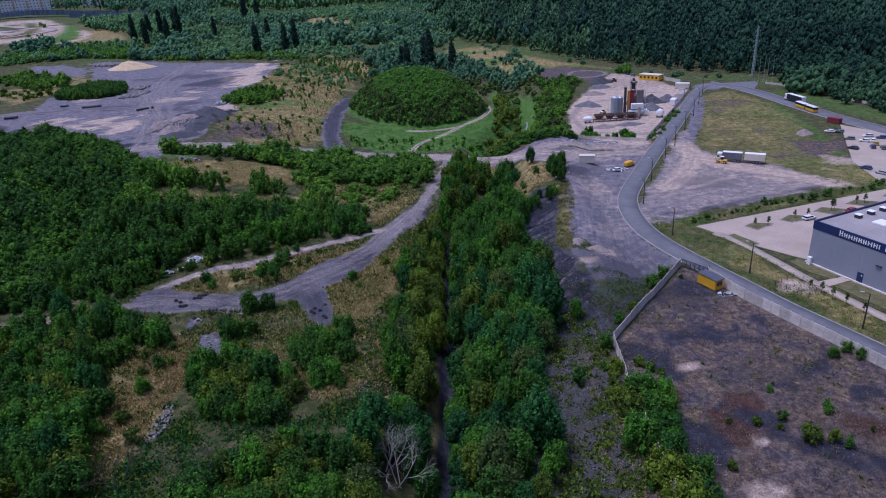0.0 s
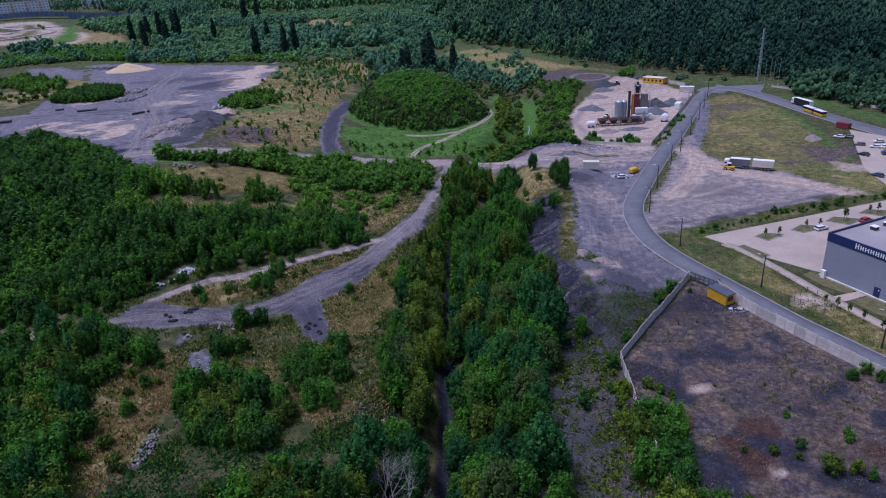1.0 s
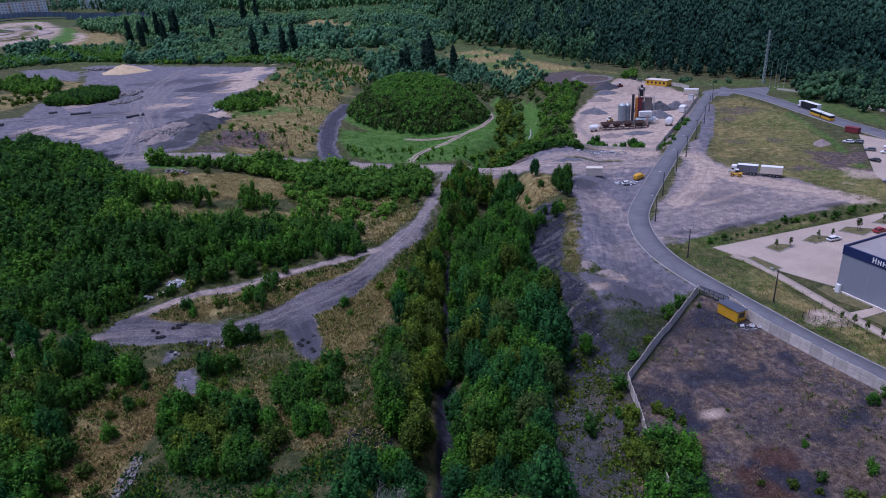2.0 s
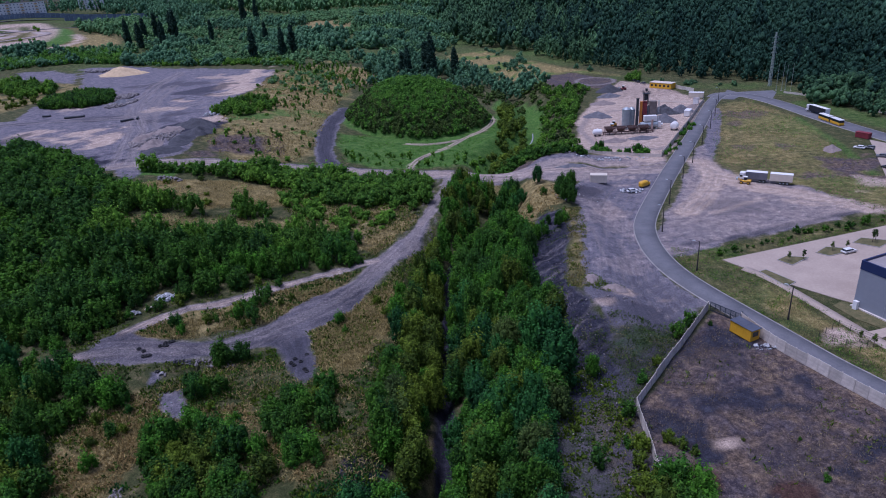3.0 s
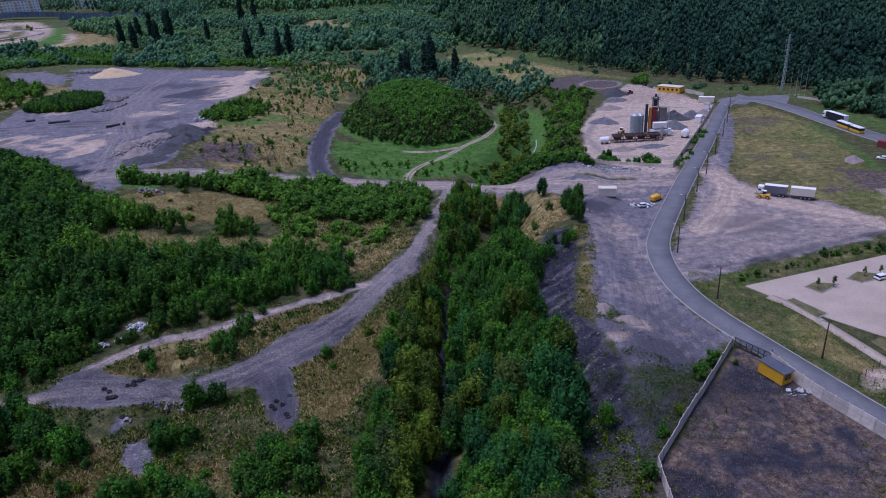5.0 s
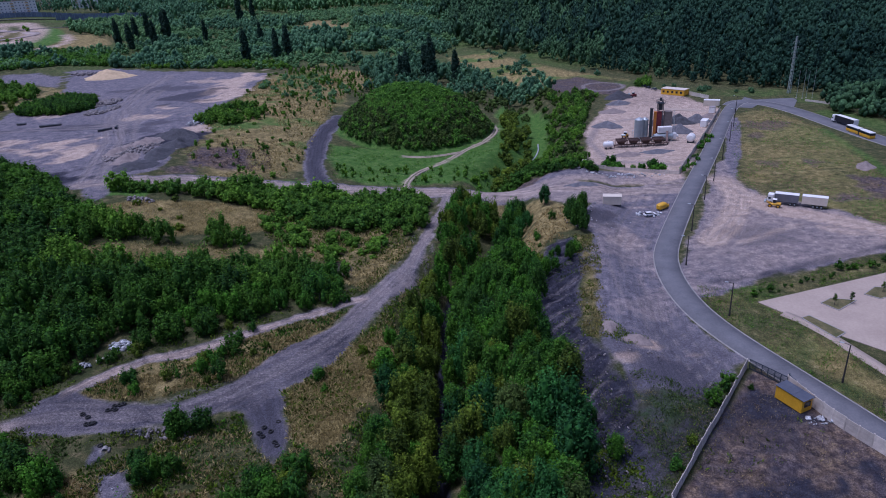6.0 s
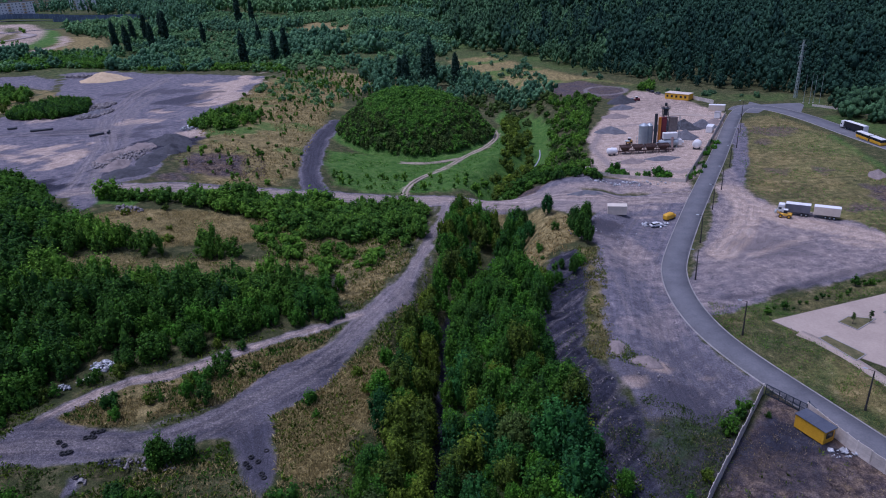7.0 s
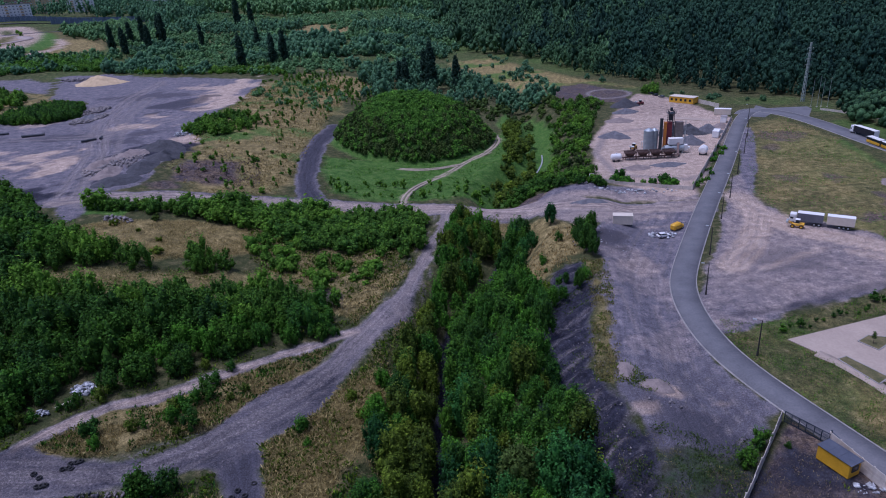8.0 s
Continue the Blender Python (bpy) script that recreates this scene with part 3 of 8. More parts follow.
    dry = np.max([area(FIELD_WEST, 6) * (0.55 + 0.55 * fbm(x, y, 22, 8)), area(CLEARING, 3), area(CLEARING_LOW, 3) * 0.7, area(BANK_DRY, 2), area(WEDGE, 2) * 0.75, area(DRY_SOUTH, 4) * 0.85,
                  area(DRY_BANK_EAST, 2) * 0.9, area(STRIP_DRY, 1.5) * (0.2 + 0.6 * fbm(x, y, 4, 140)), area(MEADOW_FAR, 8), area(DRY_FAR, 5), area(WORKS_LAND, 10) * 0.4, area(MEADOW, 4) * (0.24 + 0.62 * fbm(x, y, 9, 14)), spot(90, 240, 5, 4, 0.9), spot(106, 244, 6, 3, 0.9), area(ROADSIDE_EAST, 2) * 0.55 * fbm(x, y, 8, 31), area([(60.0, 142.0), (74.0, 106.0), (70.0, 102.0), (56.0, 132.0)], 2) * 0.8,
                  area([(-188.0, 690.0), (-203.0, 756.0), (-192.0, 820.0), (-150.0, 780.0), (-124.0, 712.0), (-124.0, 668.0), (-157.0, 674.0)], 10), spot(-78, 632, 9, 10), area(BANK_WEEDS, 3) * (0.3 + 0.6 * fbm(x, y, 9, 37)), area(SLOPE_DRY, 2), area([(6.0, 200.0), (22.0, 212.0), (17.0, 222.0), (4.0, 229.0), (0.0, 215.0)], 2) * 0.8, spot(-82, 425, 36, 46, 0.9), spot(20, 82, 4.2, 28, 0.95), spot(14, 72, 3, 12, 0.6), spot(-262, 378, 34, 44, 0.7), spot(118, 192, 6, 8, 0.9), spot(-10.5, 92, 1.4, 12, 0.9)], axis=0)
    lush = np.max([area(LAWN, 3), area([(6.0, 262.0), (20.0, 262.0), (26.0, 285.0), (32.0, 345.0), (26.0, 385.0), (10.0, 375.0), (6.0, 345.0)], 3), soft(np.hypot((x + 30) / 37, (y - 320) / 36) * 36 - 36, 3) * 0.9, area(MEADOW, 5) * (0.02 + 0.44 * fbm(x, y, 20, 25)), area(GRASS_MID, 2) * sstep(0.44, 0.6, fbm(x, y, 5, 38)) * 0.45, area(ROADSIDE_EAST, 1.5) * 0.5 * fbm(x, y, 6, 33), spot(-105, 212, 8, 6, 0.9), soft(line_dist(x, y, [(86, 416), (110, 384), (128, 374), (146, 366), (160, 340)]) - 12, 6) * (0.1 + 0.5 * fbm(x, y, 9, 162)), soft(line_dist(x, y, [(150, 318), (158, 280), (168, 240)]) - 8, 4) * 0.5, spot(-60, 236, 10, 5, 0.6),
                   area([(-380.0, 564.0), (-358.0, 562.0), (-357.0, 585.0), (-370.0, 616.0), (-398.0, 660.0), (-428.0, 694.0), (-432.0, 682.0), (-389.0, 622.0), (-375.0, 588.0)], 4) * 1.2, soft(np.abs(line_dist(x, y, [(133, 292), (128, 247), (119.5, 206)])) - 2, 2) * 0.6, area(MEADOW_FAR, 8) * sstep(0.56, 0.68, fbm(x, y, 28, 66)) * 0.7, sstep(430, 520, y) * (0.1 + 0.55 * fbm(x, y, 30, 36)) * (1 - area(MEADOW_FAR, 8)) * (1 - area(DRY_FAR, 5)) * (1 - 0.7 * area(WORKS_LAND, 10)) * sstep(-10, 10, inside(x, y, [(-188.0, 690.0), (-203.0, 756.0), (-192.0, 820.0), (-150.0, 780.0), (-124.0, 712.0), (-124.0, 668.0), (-157.0, 674.0)])), area(FIELD_WEST, 6) * sstep(0.5, 0.7, fbm(x, y, 16, 35)) * 0.7], axis=0)
    # black slag; ravine bed and culvert hollow get it as painted shade
    coal_and_shade = np.max([way(MOUND_ROAD, 3.2) * 0.62, area(SLAG_SLOPE, 2) * (0.72 + 0.6 * fbm(x, y, 7, 41)) * (0.5 + 0.5 * sstep(94, 122, y + wob * 3)) , spot(-118, 265, 13, 12, 0.9), spot(-123, 233, 15, 7, 0.8), spot(-134, 221, 16, 6, 0.85), spot(-170, 300, 40, 8, 0.5), spot(-150, 365, 14, 20, 0.6), spot(-185, 400, 25, 14, 0.5), spot(-140, 285, 10, 8, 0.5), spot(-205, 262, 20, 9, 0.6),
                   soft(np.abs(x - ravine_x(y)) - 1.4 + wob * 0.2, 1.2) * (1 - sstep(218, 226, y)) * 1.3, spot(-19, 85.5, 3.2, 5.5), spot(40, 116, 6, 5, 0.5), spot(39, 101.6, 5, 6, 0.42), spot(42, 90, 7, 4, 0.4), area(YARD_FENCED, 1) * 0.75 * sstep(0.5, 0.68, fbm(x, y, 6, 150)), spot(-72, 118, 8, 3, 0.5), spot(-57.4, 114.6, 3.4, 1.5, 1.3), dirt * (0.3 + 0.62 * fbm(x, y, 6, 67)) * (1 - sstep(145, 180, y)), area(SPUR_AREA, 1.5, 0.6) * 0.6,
                   area(YARD_MID, 2) * (1 - sstep(138, 166, y)) * (0.1 + 0.5 * fbm(x, y, 6, 155)), spot(33, 128, 8, 5, 0.55), area(GRASS_MID, 2) * (0.3 + 0.5 * fbm(x, y, 5, 68)), spot(-38, 122, 5, 6, 0.5), spot(72, 190, 12, 6, 0.4), area(PLANT_BACK) * 0.35, spot(33, 203, 5, 8, 0.6), way([(50, 165), (62, 168), (80, 175), (100, 182)], 1.6, 1.5) * (0.2 + 0.6 * fbm(x, y, 4, 154)), spot(40, 210, 8, 6, 0.3)], axis=0)
    rust = np.max([area(YARD_FENCED, 1.2, 0.2), area(PLANT_BACK), area(PLANT_YARD, 2, 0.6), spot(113, 300, 14, 12, 0.6), spot(122, 222, 8, 16, 0.9), spot(104, 215, 9, 5, 0.7), spot(112, 250, 8, 6, 0.6), spot(96, 250, 7, 12, 0.5), area(BROWN_BRUSH, 4), area([(8.0, 248.0), (24.0, 246.0), (40.0, 246.0), (40.0, 237.0), (22.0, 239.0), (4.0, 237.0)], 2) * 0.9, spot(-97, 233, 8, 5, 0.7), spot(20, 72, 3, 18, 0.7), spot(-36, 175, 5, 4, 0.7)], axis=0)
    red = np.max([spot(34.5, 79.5, 6, 6, 1.3) * (0.35 + 1.1 * fbm(x, y, 3, 151)), spot(37, 82, 4, 3, 1.2), spot(30, 84, 2.5, 3.5, 1.0), spot(36, 74, 5, 5, 0.9), spot(55, 76, 6, 4, 1.1) * (0.4 + fbm(x, y, 3, 152)), spot(44, 70, 6, 3, 0.4), spot(30, 72, 3, 5, 0.4)], axis=0)
    pair = lambda pts: soft(np.abs(line_dist(x, y, pts) + wob2 * 0.5 - 2.2) - 1.0, 1.3)
    rut = lambda pts, apart, width, half: soft(np.abs((line_dist(x, y, pts) + wob2 * 0.4) % apart - apart / 2) - width, 0.4) * soft(line_dist(x, y, pts) - half, 3)
    # wheel ruts; the slag slope's stripes paint its ridges as if lit
    ruts = np.max([pair([(-120, 216), (-141, 269), (-157, 297), (-173, 334), (-191, 391), (-202, 452)]), pair([(-112, 212), (-132, 262), (-150, 300), (-166, 338), (-180, 390)]) * 0.85, pair([(-250, 296), (-190, 300), (-157, 297), (-135, 330)]) * 0.85,
                   pair([(-157, 297), (-186, 330), (-202, 380), (-196, 440)]) * 0.55, pair([(-240, 285), (-180, 262), (-140, 268)]) * 0.5, way(TRACK, 1.6, 1.0) * 0.46 * sstep(-86, -76, x), dirt * 0.24, way(CROSS, 4.0, 1.8) * 0.45, area(TRACK_WIDE, 2) * 0.45, soft(np.abs(line_dist(x, y, [(45, 262), (42, 290), (52, 322), (84, 330), (98, 312), (84, 268), (66, 254), (45, 262)])) - 1.6, 1.0) * 0.6, soft(np.abs(np.hypot((x - 69) / 11, (y - 411) / 13) - 1) * 11 - 1.2, 1.2) * 0.9,
                   soft(np.abs((line_dist(x, y, ROAD) + wob2 * 0.3) % 3.0 - 1.5) - 0.35, 0.4) * soft(np.abs(line_dist(x, y, ROAD) - 10) - 6, 2) * area(YARD_MID, 3) * (0.35 + 0.7 * fbm(x, y, 7, 71)),
                   rut([(56, 178), (70, 196), (84, 196), (98, 188)], 2.4, 0.4, 9) * 0.5, rut([(58, 192), (68, 206), (75, 222), (78, 240)], 2.2, 0.35, 5) * 0.6, soft(np.abs((0.75 * y - 0.66 * x + wob * 0.35) % 3.2 - 1.6) - 0.45, 0.5) * area(SLAG_SLOPE, 2) * sstep(104, 118, y) * (0.1 + 0.6 * fbm(x, y, 6, 143)), rut(TRACK, 2.2, 0.4, 4.2) * 0.75 * sstep(-86, -76, x)], axis=0)
    # lanes along which wheels have drawn the wear out
    lane, nearest = np.zeros((len(x), 3)), np.full(len(x), 1e9)
    for pts, half, power in ((TRACK, 6.5, 0.6), (TRACK_UPPER, 2.2, 0.9), (CROSS, 6.0, 0.9), (MOUND_ROAD, 3.6, 0.6), ([(33.0, 120.0), (31.0, 145.0), (34.0, 165.0), (38.0, 185.0), (46.0, 205.0), (56.0, 226.0)], 10.0, 0.42), (SPUR, 4.0, 0.6), (MOUND_PATH, 2.0, 0.7),
                             ([(-120, 216), (-141, 269), (-157, 297), (-173, 334), (-191, 391), (-202, 452)], 7.0, 0.7), ([(-250, 296), (-190, 300), (-157, 297), (-135, 330), (-128, 380)], 7.0, 0.5), ([(58, 188), (68, 206), (75, 222), (78, 240)], 7.0, 0.4), ([(60, 184), (72, 188), (84, 191), (98, 187)], 7.0, 0.35)):
        d, off_line, gone = lane_of(x, y, pts)
        hit = d / half < nearest
        nearest = np.where(hit, d / half, nearest)
        lane[hit] = np.column_stack([off_line * 1.1, gone * 0.05, power * (1 - sstep(0.7, 1.15, d / half))])[hit]
    # on the slag slope the streaks paint lit ridges and shaded hollows
    tipped = (1 - sstep(-1, 2, inside(x, y, SLAG_SLOPE))) * sstep(98, 116, y)
    lane[tipped > 0.02] = np.column_stack([(0.75 * y - 0.66 * x) * 1.5, (0.66 * y + 0.75 * x) * 0.1, tipped * 1.3])[tipped > 0.02]
    # bumps, smaller on roads and paved places
    calm = np.max([soft(line_dist(x, y, ROAD) - 5, 2), soft(line_dist(x, y, ROAD_EAST) - 6, 2), soft(inside(x, y, CAR_PARK) - 2, 3), soft(inside(x, y, LOT_EAST) - 2, 3), soft(inside(x, y, JUNCTION) - 2, 3), soft(np.hypot(x - 95, y - 118) - 40, 6)], axis=0)
    firm = np.max([slag * 0.7, pale * 0.8, dirt], axis=0)
    z = height(x, y) + (fbm(x, y, 7, 50) - 0.5) * 0.9 * (1 - calm) * (1 - 0.7 * firm) + (vnoise(x, y, 2.2, 60) - 0.5) * 0.3 * (1 - calm)
    z -= calm * 0.05 + 1.5 * np.exp(-((x + 57.4) / 2.6) ** 2 - ((y - 114.4) / 1.3) ** 2)
    nx, ny = len(xs), len(ys)
    i = (np.arange(ny - 1)[:, None] * nx + np.arange(nx - 1)[None, :]).ravel()
    me = np_mesh("ground", np.column_stack([x, y, z]), np.column_stack([i, i + 1, i + nx + 1, i + nx]), GROUND, smooth=True)
    for name, cols in (("ground_a", (slag, pale, dry, lush)), ("ground_b", (coal_and_shade, rust, ruts, red))):
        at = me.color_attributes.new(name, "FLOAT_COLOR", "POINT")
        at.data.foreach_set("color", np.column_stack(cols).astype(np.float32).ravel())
    me.attributes.new("lane", "FLOAT_VECTOR", "POINT").data.foreach_set("vector", lane.astype(np.float32).ravel())
    return tagged(new("ground", me), "rough wasteland ground of slag, dry grass and scrub", "ground", kind="structure")


build_ground()


# ---- roads ----
def resample(pts, step):
    """A smooth line through the points, at even steps."""
    p = np.array(pts, float)
    for _ in range(3):
        q, r = p[:-1] * 0.75 + p[1:] * 0.25, p[:-1] * 0.25 + p[1:] * 0.75
        p = np.vstack([p[:1], np.stack([q, r], 1).reshape(-1, 2), p[-1:]])
    s = np.concatenate([[0], np.cumsum(np.hypot(*np.diff(p, axis=0).T))])
    at = np.linspace(0, s[-1], max(2, int(s[-1] / step)))
    return np.column_stack([np.interp(at, s, p[:, 0]), np.interp(at, s, p[:, 1])])


def ribbon(pts, left, right, top, bottom=None, step=1.5):
    """A strip along a line, between two offsets, with its edges turned down."""
    p = resample(pts, step)
    d = np.gradient(p, axis=0)
    d /= np.hypot(*d.T)[:, None]
    n = np.column_stack([-d[:, 1], d[:, 0]])
    rows = []
    zc = height(*p.T)
    for off, dz in ((left, bottom if bottom is not None else top - 0.3), (left, top), ((left + right) / 2, top + 0.03 if abs(left - right) > 2 else top), (right, top), (right, bottom if bottom is not None else top - 0.3)):
        q = p + n * off
        rows.append(np.column_stack([q, zc + dz]))
    V = np.stack(rows, 1).reshape(-1, 3)
    k = 5
    i = (np.arange(len(p) - 1)[:, None] * k + np.arange(k - 1)[None, :]).ravel()
    return V, np.column_stack([i, i + k, i + k + 1, i + 1])


def road(name, pts, half, label, material=ASPHALT, kerbs=True, lift=0.0):
    ob = tagged(new(name, np_mesh(name, *ribbon(pts, half, -half, 0.06 + lift), material)), label, "road", kind="structure")
    if kerbs:
        for side in (1, -1):
            a, c = sorted((side * half, side * (half + 0.22)))
            part("kerb", np_mesh("kerb", *ribbon(pts, c, a, 0.12 + lift), KERB), None, ob, "pale concrete kerb")
    return ob


road("road", ROAD, 2.7, "grey asphalt road bending past the fenced yard")
road("road_east", ROAD_EAST, 3.9, "grey asphalt road to the east with pale edges", lift=0.012)


# ---- growth ----
def icosa():
    bm = bmesh.new()
    bmesh.ops.create_icosphere(bm, subdivisions=1, radius=1)
    V = np.array([v.co[:] for v in bm.verts])
    Fc = np.array([[v.index for v in f.verts] for f in bm.faces])
    bm.free()
    return V, Fc


ICO_V, ICO_F = icosa()


OCTA_V = np.array([(1, 0, 0), (0, 1, 0), (-1, 0, 0), (0, -1, 0), (0, 0, 1), (0, 0, -1)], float)
OCTA_F = np.array([(0, 1, 4), (1, 2, 4), (2, 3, 4), (3, 0, 4), (1, 0, 5), (2, 1, 5), (3, 2, 5), (0, 3, 5)])


def crown(rng, r, h, base, leaf, count, lobes=9, low=0.0, pointed=0.0, light=False, spray=0.0):
    """Leaf clumps on the outside of overlapping lobes, and dark cores within. Returns verts and quads."""
    cs, rs = [], []
    for k in range(lobes):
        u = (k + rng.rand()) / lobes
        a, q = k * 2.4 + rng.rand(), (0.55 + 0.5 * rng.rand()) * math.sqrt(max(0.06, 1 - (1.7 * u - 0.75) ** 2)) * (1 - pointed * u)
        rr = (0.22 + 0.2 * rng.rand()) * (1 - pointed * 0.6 * u) * (1.25 if lobes < 9 else 1.0)
        cs.append((math.cos(a) * q * 0.8 * r, math.sin(a) * q * 0.8 * r, base + h * (0.1 + low + (0.82 - low) * u)))
        if spray:
            rr *= 1 - 0.42 * spray * rng.rand()
        rs.append((rr * r, rr * r, rr * min(h, r * 1.5) * (0.7 + 0.5 * rng.rand()) * (1 + 1.1 * spray * rng.rand()) * (1 + 1.3 * max(0.0, pointed - 0.3))))
    cs.append((0, 0, base + h * 0.5))
    w = 0.55 * r * (1 - 0.4 * pointed) * (1 - 0.25 * spray)
    rs.append((w, w, 0.42 * h))
    cs, rs = np.array(cs), np.array(rs)
    w = (rs[:, 0] * rs[:, 2])
    pick = rng.choice(len(cs), int(count * 2.2), p=w / w.sum())
    d = rng.randn(len(pick), 3)
    d /= np.linalg.norm(d, axis=1)[:, None]
    keep = d[:, 2] > -0.55
    pick, d = pick[keep], d[keep]
    p = cs[pick] + d * rs[pick] * (0.66 + 0.85 * rng.rand(len(pick)) ** 1.9)[:, None]
    deep = np.zeros(len(p), bool)
    for c, s in zip(cs, rs):
        deep |= (((p - c) / s) ** 2).sum(1) < 0.5
    p, d = p[~deep][:count], d[~deep][:count]
    n = d * 0.9 + rng.randn(*d.shape) * (0.26 if light else 0.34) + (0, 0, 0.30 if light else 0.12)
    n /= np.linalg.norm(n, axis=1)[:, None]
    t = np.cross(n, rng.randn(*n.shape))
    t /= np.linalg.norm(t, axis=1)[:, None] + 1e-9
    b = np.cross(n, t)
    L = (leaf * (0.6 + 0.8 * rng.rand(len(p))))[:, None]
    V = np.stack([p - t * L - b * L * 0.5, p + t * L, p + b * L * 0.85 - t * L * 0.4], 1).reshape(-1, 3)
    Q = np.arange(len(V)).reshape(-1, 3)[:, [0, 1, 2, 2]]
    Vs, Qs, at = [V], [Q], len(V)
    for c, s in zip(cs, rs):
        core_v, core_f = (OCTA_V, OCTA_F) if light and leaf > 0.35 else (ICO_V, ICO_F)
        v = core_v * s * (0.80 if light else 0.72) * (0.65 + 0.6 * rng.rand(len(core_v), 1)) + c
        Vs.append(v)
        Qs.append(core_f[:, [0, 1, 2, 2]] + at)
        at += len(v)
    V, Q = np.vstack(Vs), np.vstack(Qs)
    return V, Q


def crown_mesh(name, V, Q, material, tint=None):
    tri = Q[:, 2] == Q[:, 3]
    F = np.vstack([Q[~tri][:, [0, 1, 2]], Q[~tri][:, [0, 2, 3]], Q[tri][:, :3]])
    me = np_mesh(name, V, F, material, smooth=True)
    at = me.attributes.new("tint", "FLOAT", "POINT")
    at.data.foreach_set("value", np.asarray(np.zeros(len(V)) if tint is None else tint, np.float32))
    return me


def trunk_mesh(rng, h, r, limbs, reach, material=BARK):
    bm = bm_new()
    lean = Vector((rng.randn() * 0.04 * h, rng.randn() * 0.04 * h, 0))
    knots = [Vector((0, 0, -0.4)), lean * 0.3 + Vector((0, 0, h * 0.35)), lean * 0.7 + Vector((0, 0, h * 0.65)), lean + Vector((0, 0, h))]
    for k in range(3):
        rod(bm, knots[k], knots[k + 1], r * (1.15 - 0.3 * k), r * (0.85 - 0.3 * k), 6)
    for k in range(limbs):
        a = k * 2.4 + rng.rand()
        s = knots[1].lerp(knots[2], rng.rand())
        e = s + Vector((math.cos(a) * reach, math.sin(a) * reach, reach * (0.5 + 0.6 * rng.rand())))
        rod(bm, s, e, r * 0.4, r * 0.12, 5)
    me = bpy.data.meshes.new("trunk")
    bm.to_mesh(me)
    bm.free()
    me.materials.append(material)
    return me


def tree_model(seed, r, h, base, leaf, count, material, lobes=9, low=0.0, pointed=0.0, name="tree", spray=0.0):
    """One tree, kept as its two meshes."""
    rng = np.random.RandomState(seed)
    V, Q = crown(rng, r, h, base, leaf, count, lobes, low, pointed, False, spray)
    return name, trunk_mesh(rng, base + h * 0.7, max(0.06, r * 0.05), 4, r * 0.5), crown_mesh("crown", V, Q, material)


def plant_tree(model, x, y, scale, turn, label, category="tree", group=""):
    name, trunk, leaves = model
    z = ground_z(x, y)
    ob = thing(name, Matrix.Translation((x, y, z - 0.1)) @ Matrix.Rotation(turn, 4, "Z") @ Matrix.Diagonal((scale, scale, scale * (0.9 + 0.2 * ((x * 7.3) % 1)), 1)), label, category, group)
    part("trunk", trunk, None, ob)
    part("crown", leaves, None, ob)
    return ob


def scatter(rng, pts, gap, keep=None, fill=1.0, extra=0.0):
    """Jittered places within a polygon, gap metres apart."""
    p = np.array(pts)
    x0, y0 = p.min(0)
    x1, y1 = p.max(0)
    X, Y = np.meshgrid(np.arange(x0, x1, gap), np.arange(y0, y1, gap * 0.87))
    X = X + (np.arange(X.shape[0]) % 2)[:, None] * gap / 2
    x, y = X.ravel() + (rng.rand(X.size) - 0.5) * gap * 0.9, Y.ravel() + (rng.rand(X.size) - 0.5) * gap * 0.9
    ok = (inside(x, y, pts) < extra) & (rng.rand(len(x)) < fill)
    x, y = x[ok], y[ok]
    if keep is not None:
        k = keep(x, y)
        x, y = x[k], y[k]
    return x, y


def growth_stuff(name, places, models, material, label, category, seed=1):
    """Many plants in one mesh. places: x, y, scale arrays; models: lists of verts and quads."""
    rng = np.random.RandomState(seed)
    Vs, Qs, Ts, at = [], [], [], 0
    x, y, s = places
    z = height(x, y)
    pick, turn, tint = rng.randint(len(models), size=len(x)), rng.rand(len(x)) * 6.283, rng.rand(len(x))
    if name in ("wood", "thicket"):
        size = 26 if name == "wood" else 11
        tint = np.clip((0.8 * tint ** 1.6 if name == "wood" else 0.5 * tint) + 1.3 * (fbm(x, y, size, 130) - 0.5) + (0.12 if name == "wood" else 0.25), 0, 0.98)
        # wood gets a darker tint towards the east
        if name == "wood":
            tint = tint * (1 - 0.5 * sstep(60, 260, x))
        s = s * (0.72 + 0.56 * vnoise(x, y, size * 0.65, 131))
    for k in range(len(x)):
        V, Q = models[pick[k]]
        c, n = math.cos(turn[k]) * s[k], math.sin(turn[k]) * s[k]
        Vs.append(np.column_stack([V[:, 0] * c - V[:, 1] * n + x[k], V[:, 0] * n + V[:, 1] * c + y[k], V[:, 2] * s[k] * (0.85 + 0.3 * tint[k]) + z[k]]))
        Qs.append(Q + at)
        Ts.append(np.full(len(V), tint[k]))
        at += len(V)
    if not Vs:
        return None
    return tagged(new(name, crown_mesh(name, np.vstack(Vs), np.vstack(Qs), material, np.concatenate(Ts))), label, category, kind="stuff")


# ---- built things ----
GREY_WALL = surface("grey_blue_cladding", ((0.235, 0.255, 0.30), (0.27, 0.29, 0.335)), 6.0, 0.55, bump=0.03, detail=0.8)
NAVY = surface("navy_panel", ((0.010, 0.022, 0.085), (0.016, 0.030, 0.11)), 4.0, 0.5, bump=0.02)
WHITE = surface("white_paint", ((0.74, 0.74, 0.74), (0.84, 0.84, 0.83)), 1.5, 0.5, bump=0.03)
CREAM = surface("cream_paint", ((0.60, 0.53, 0.44), (0.70, 0.63, 0.53)), 1.5, 0.6, bump=0.03)
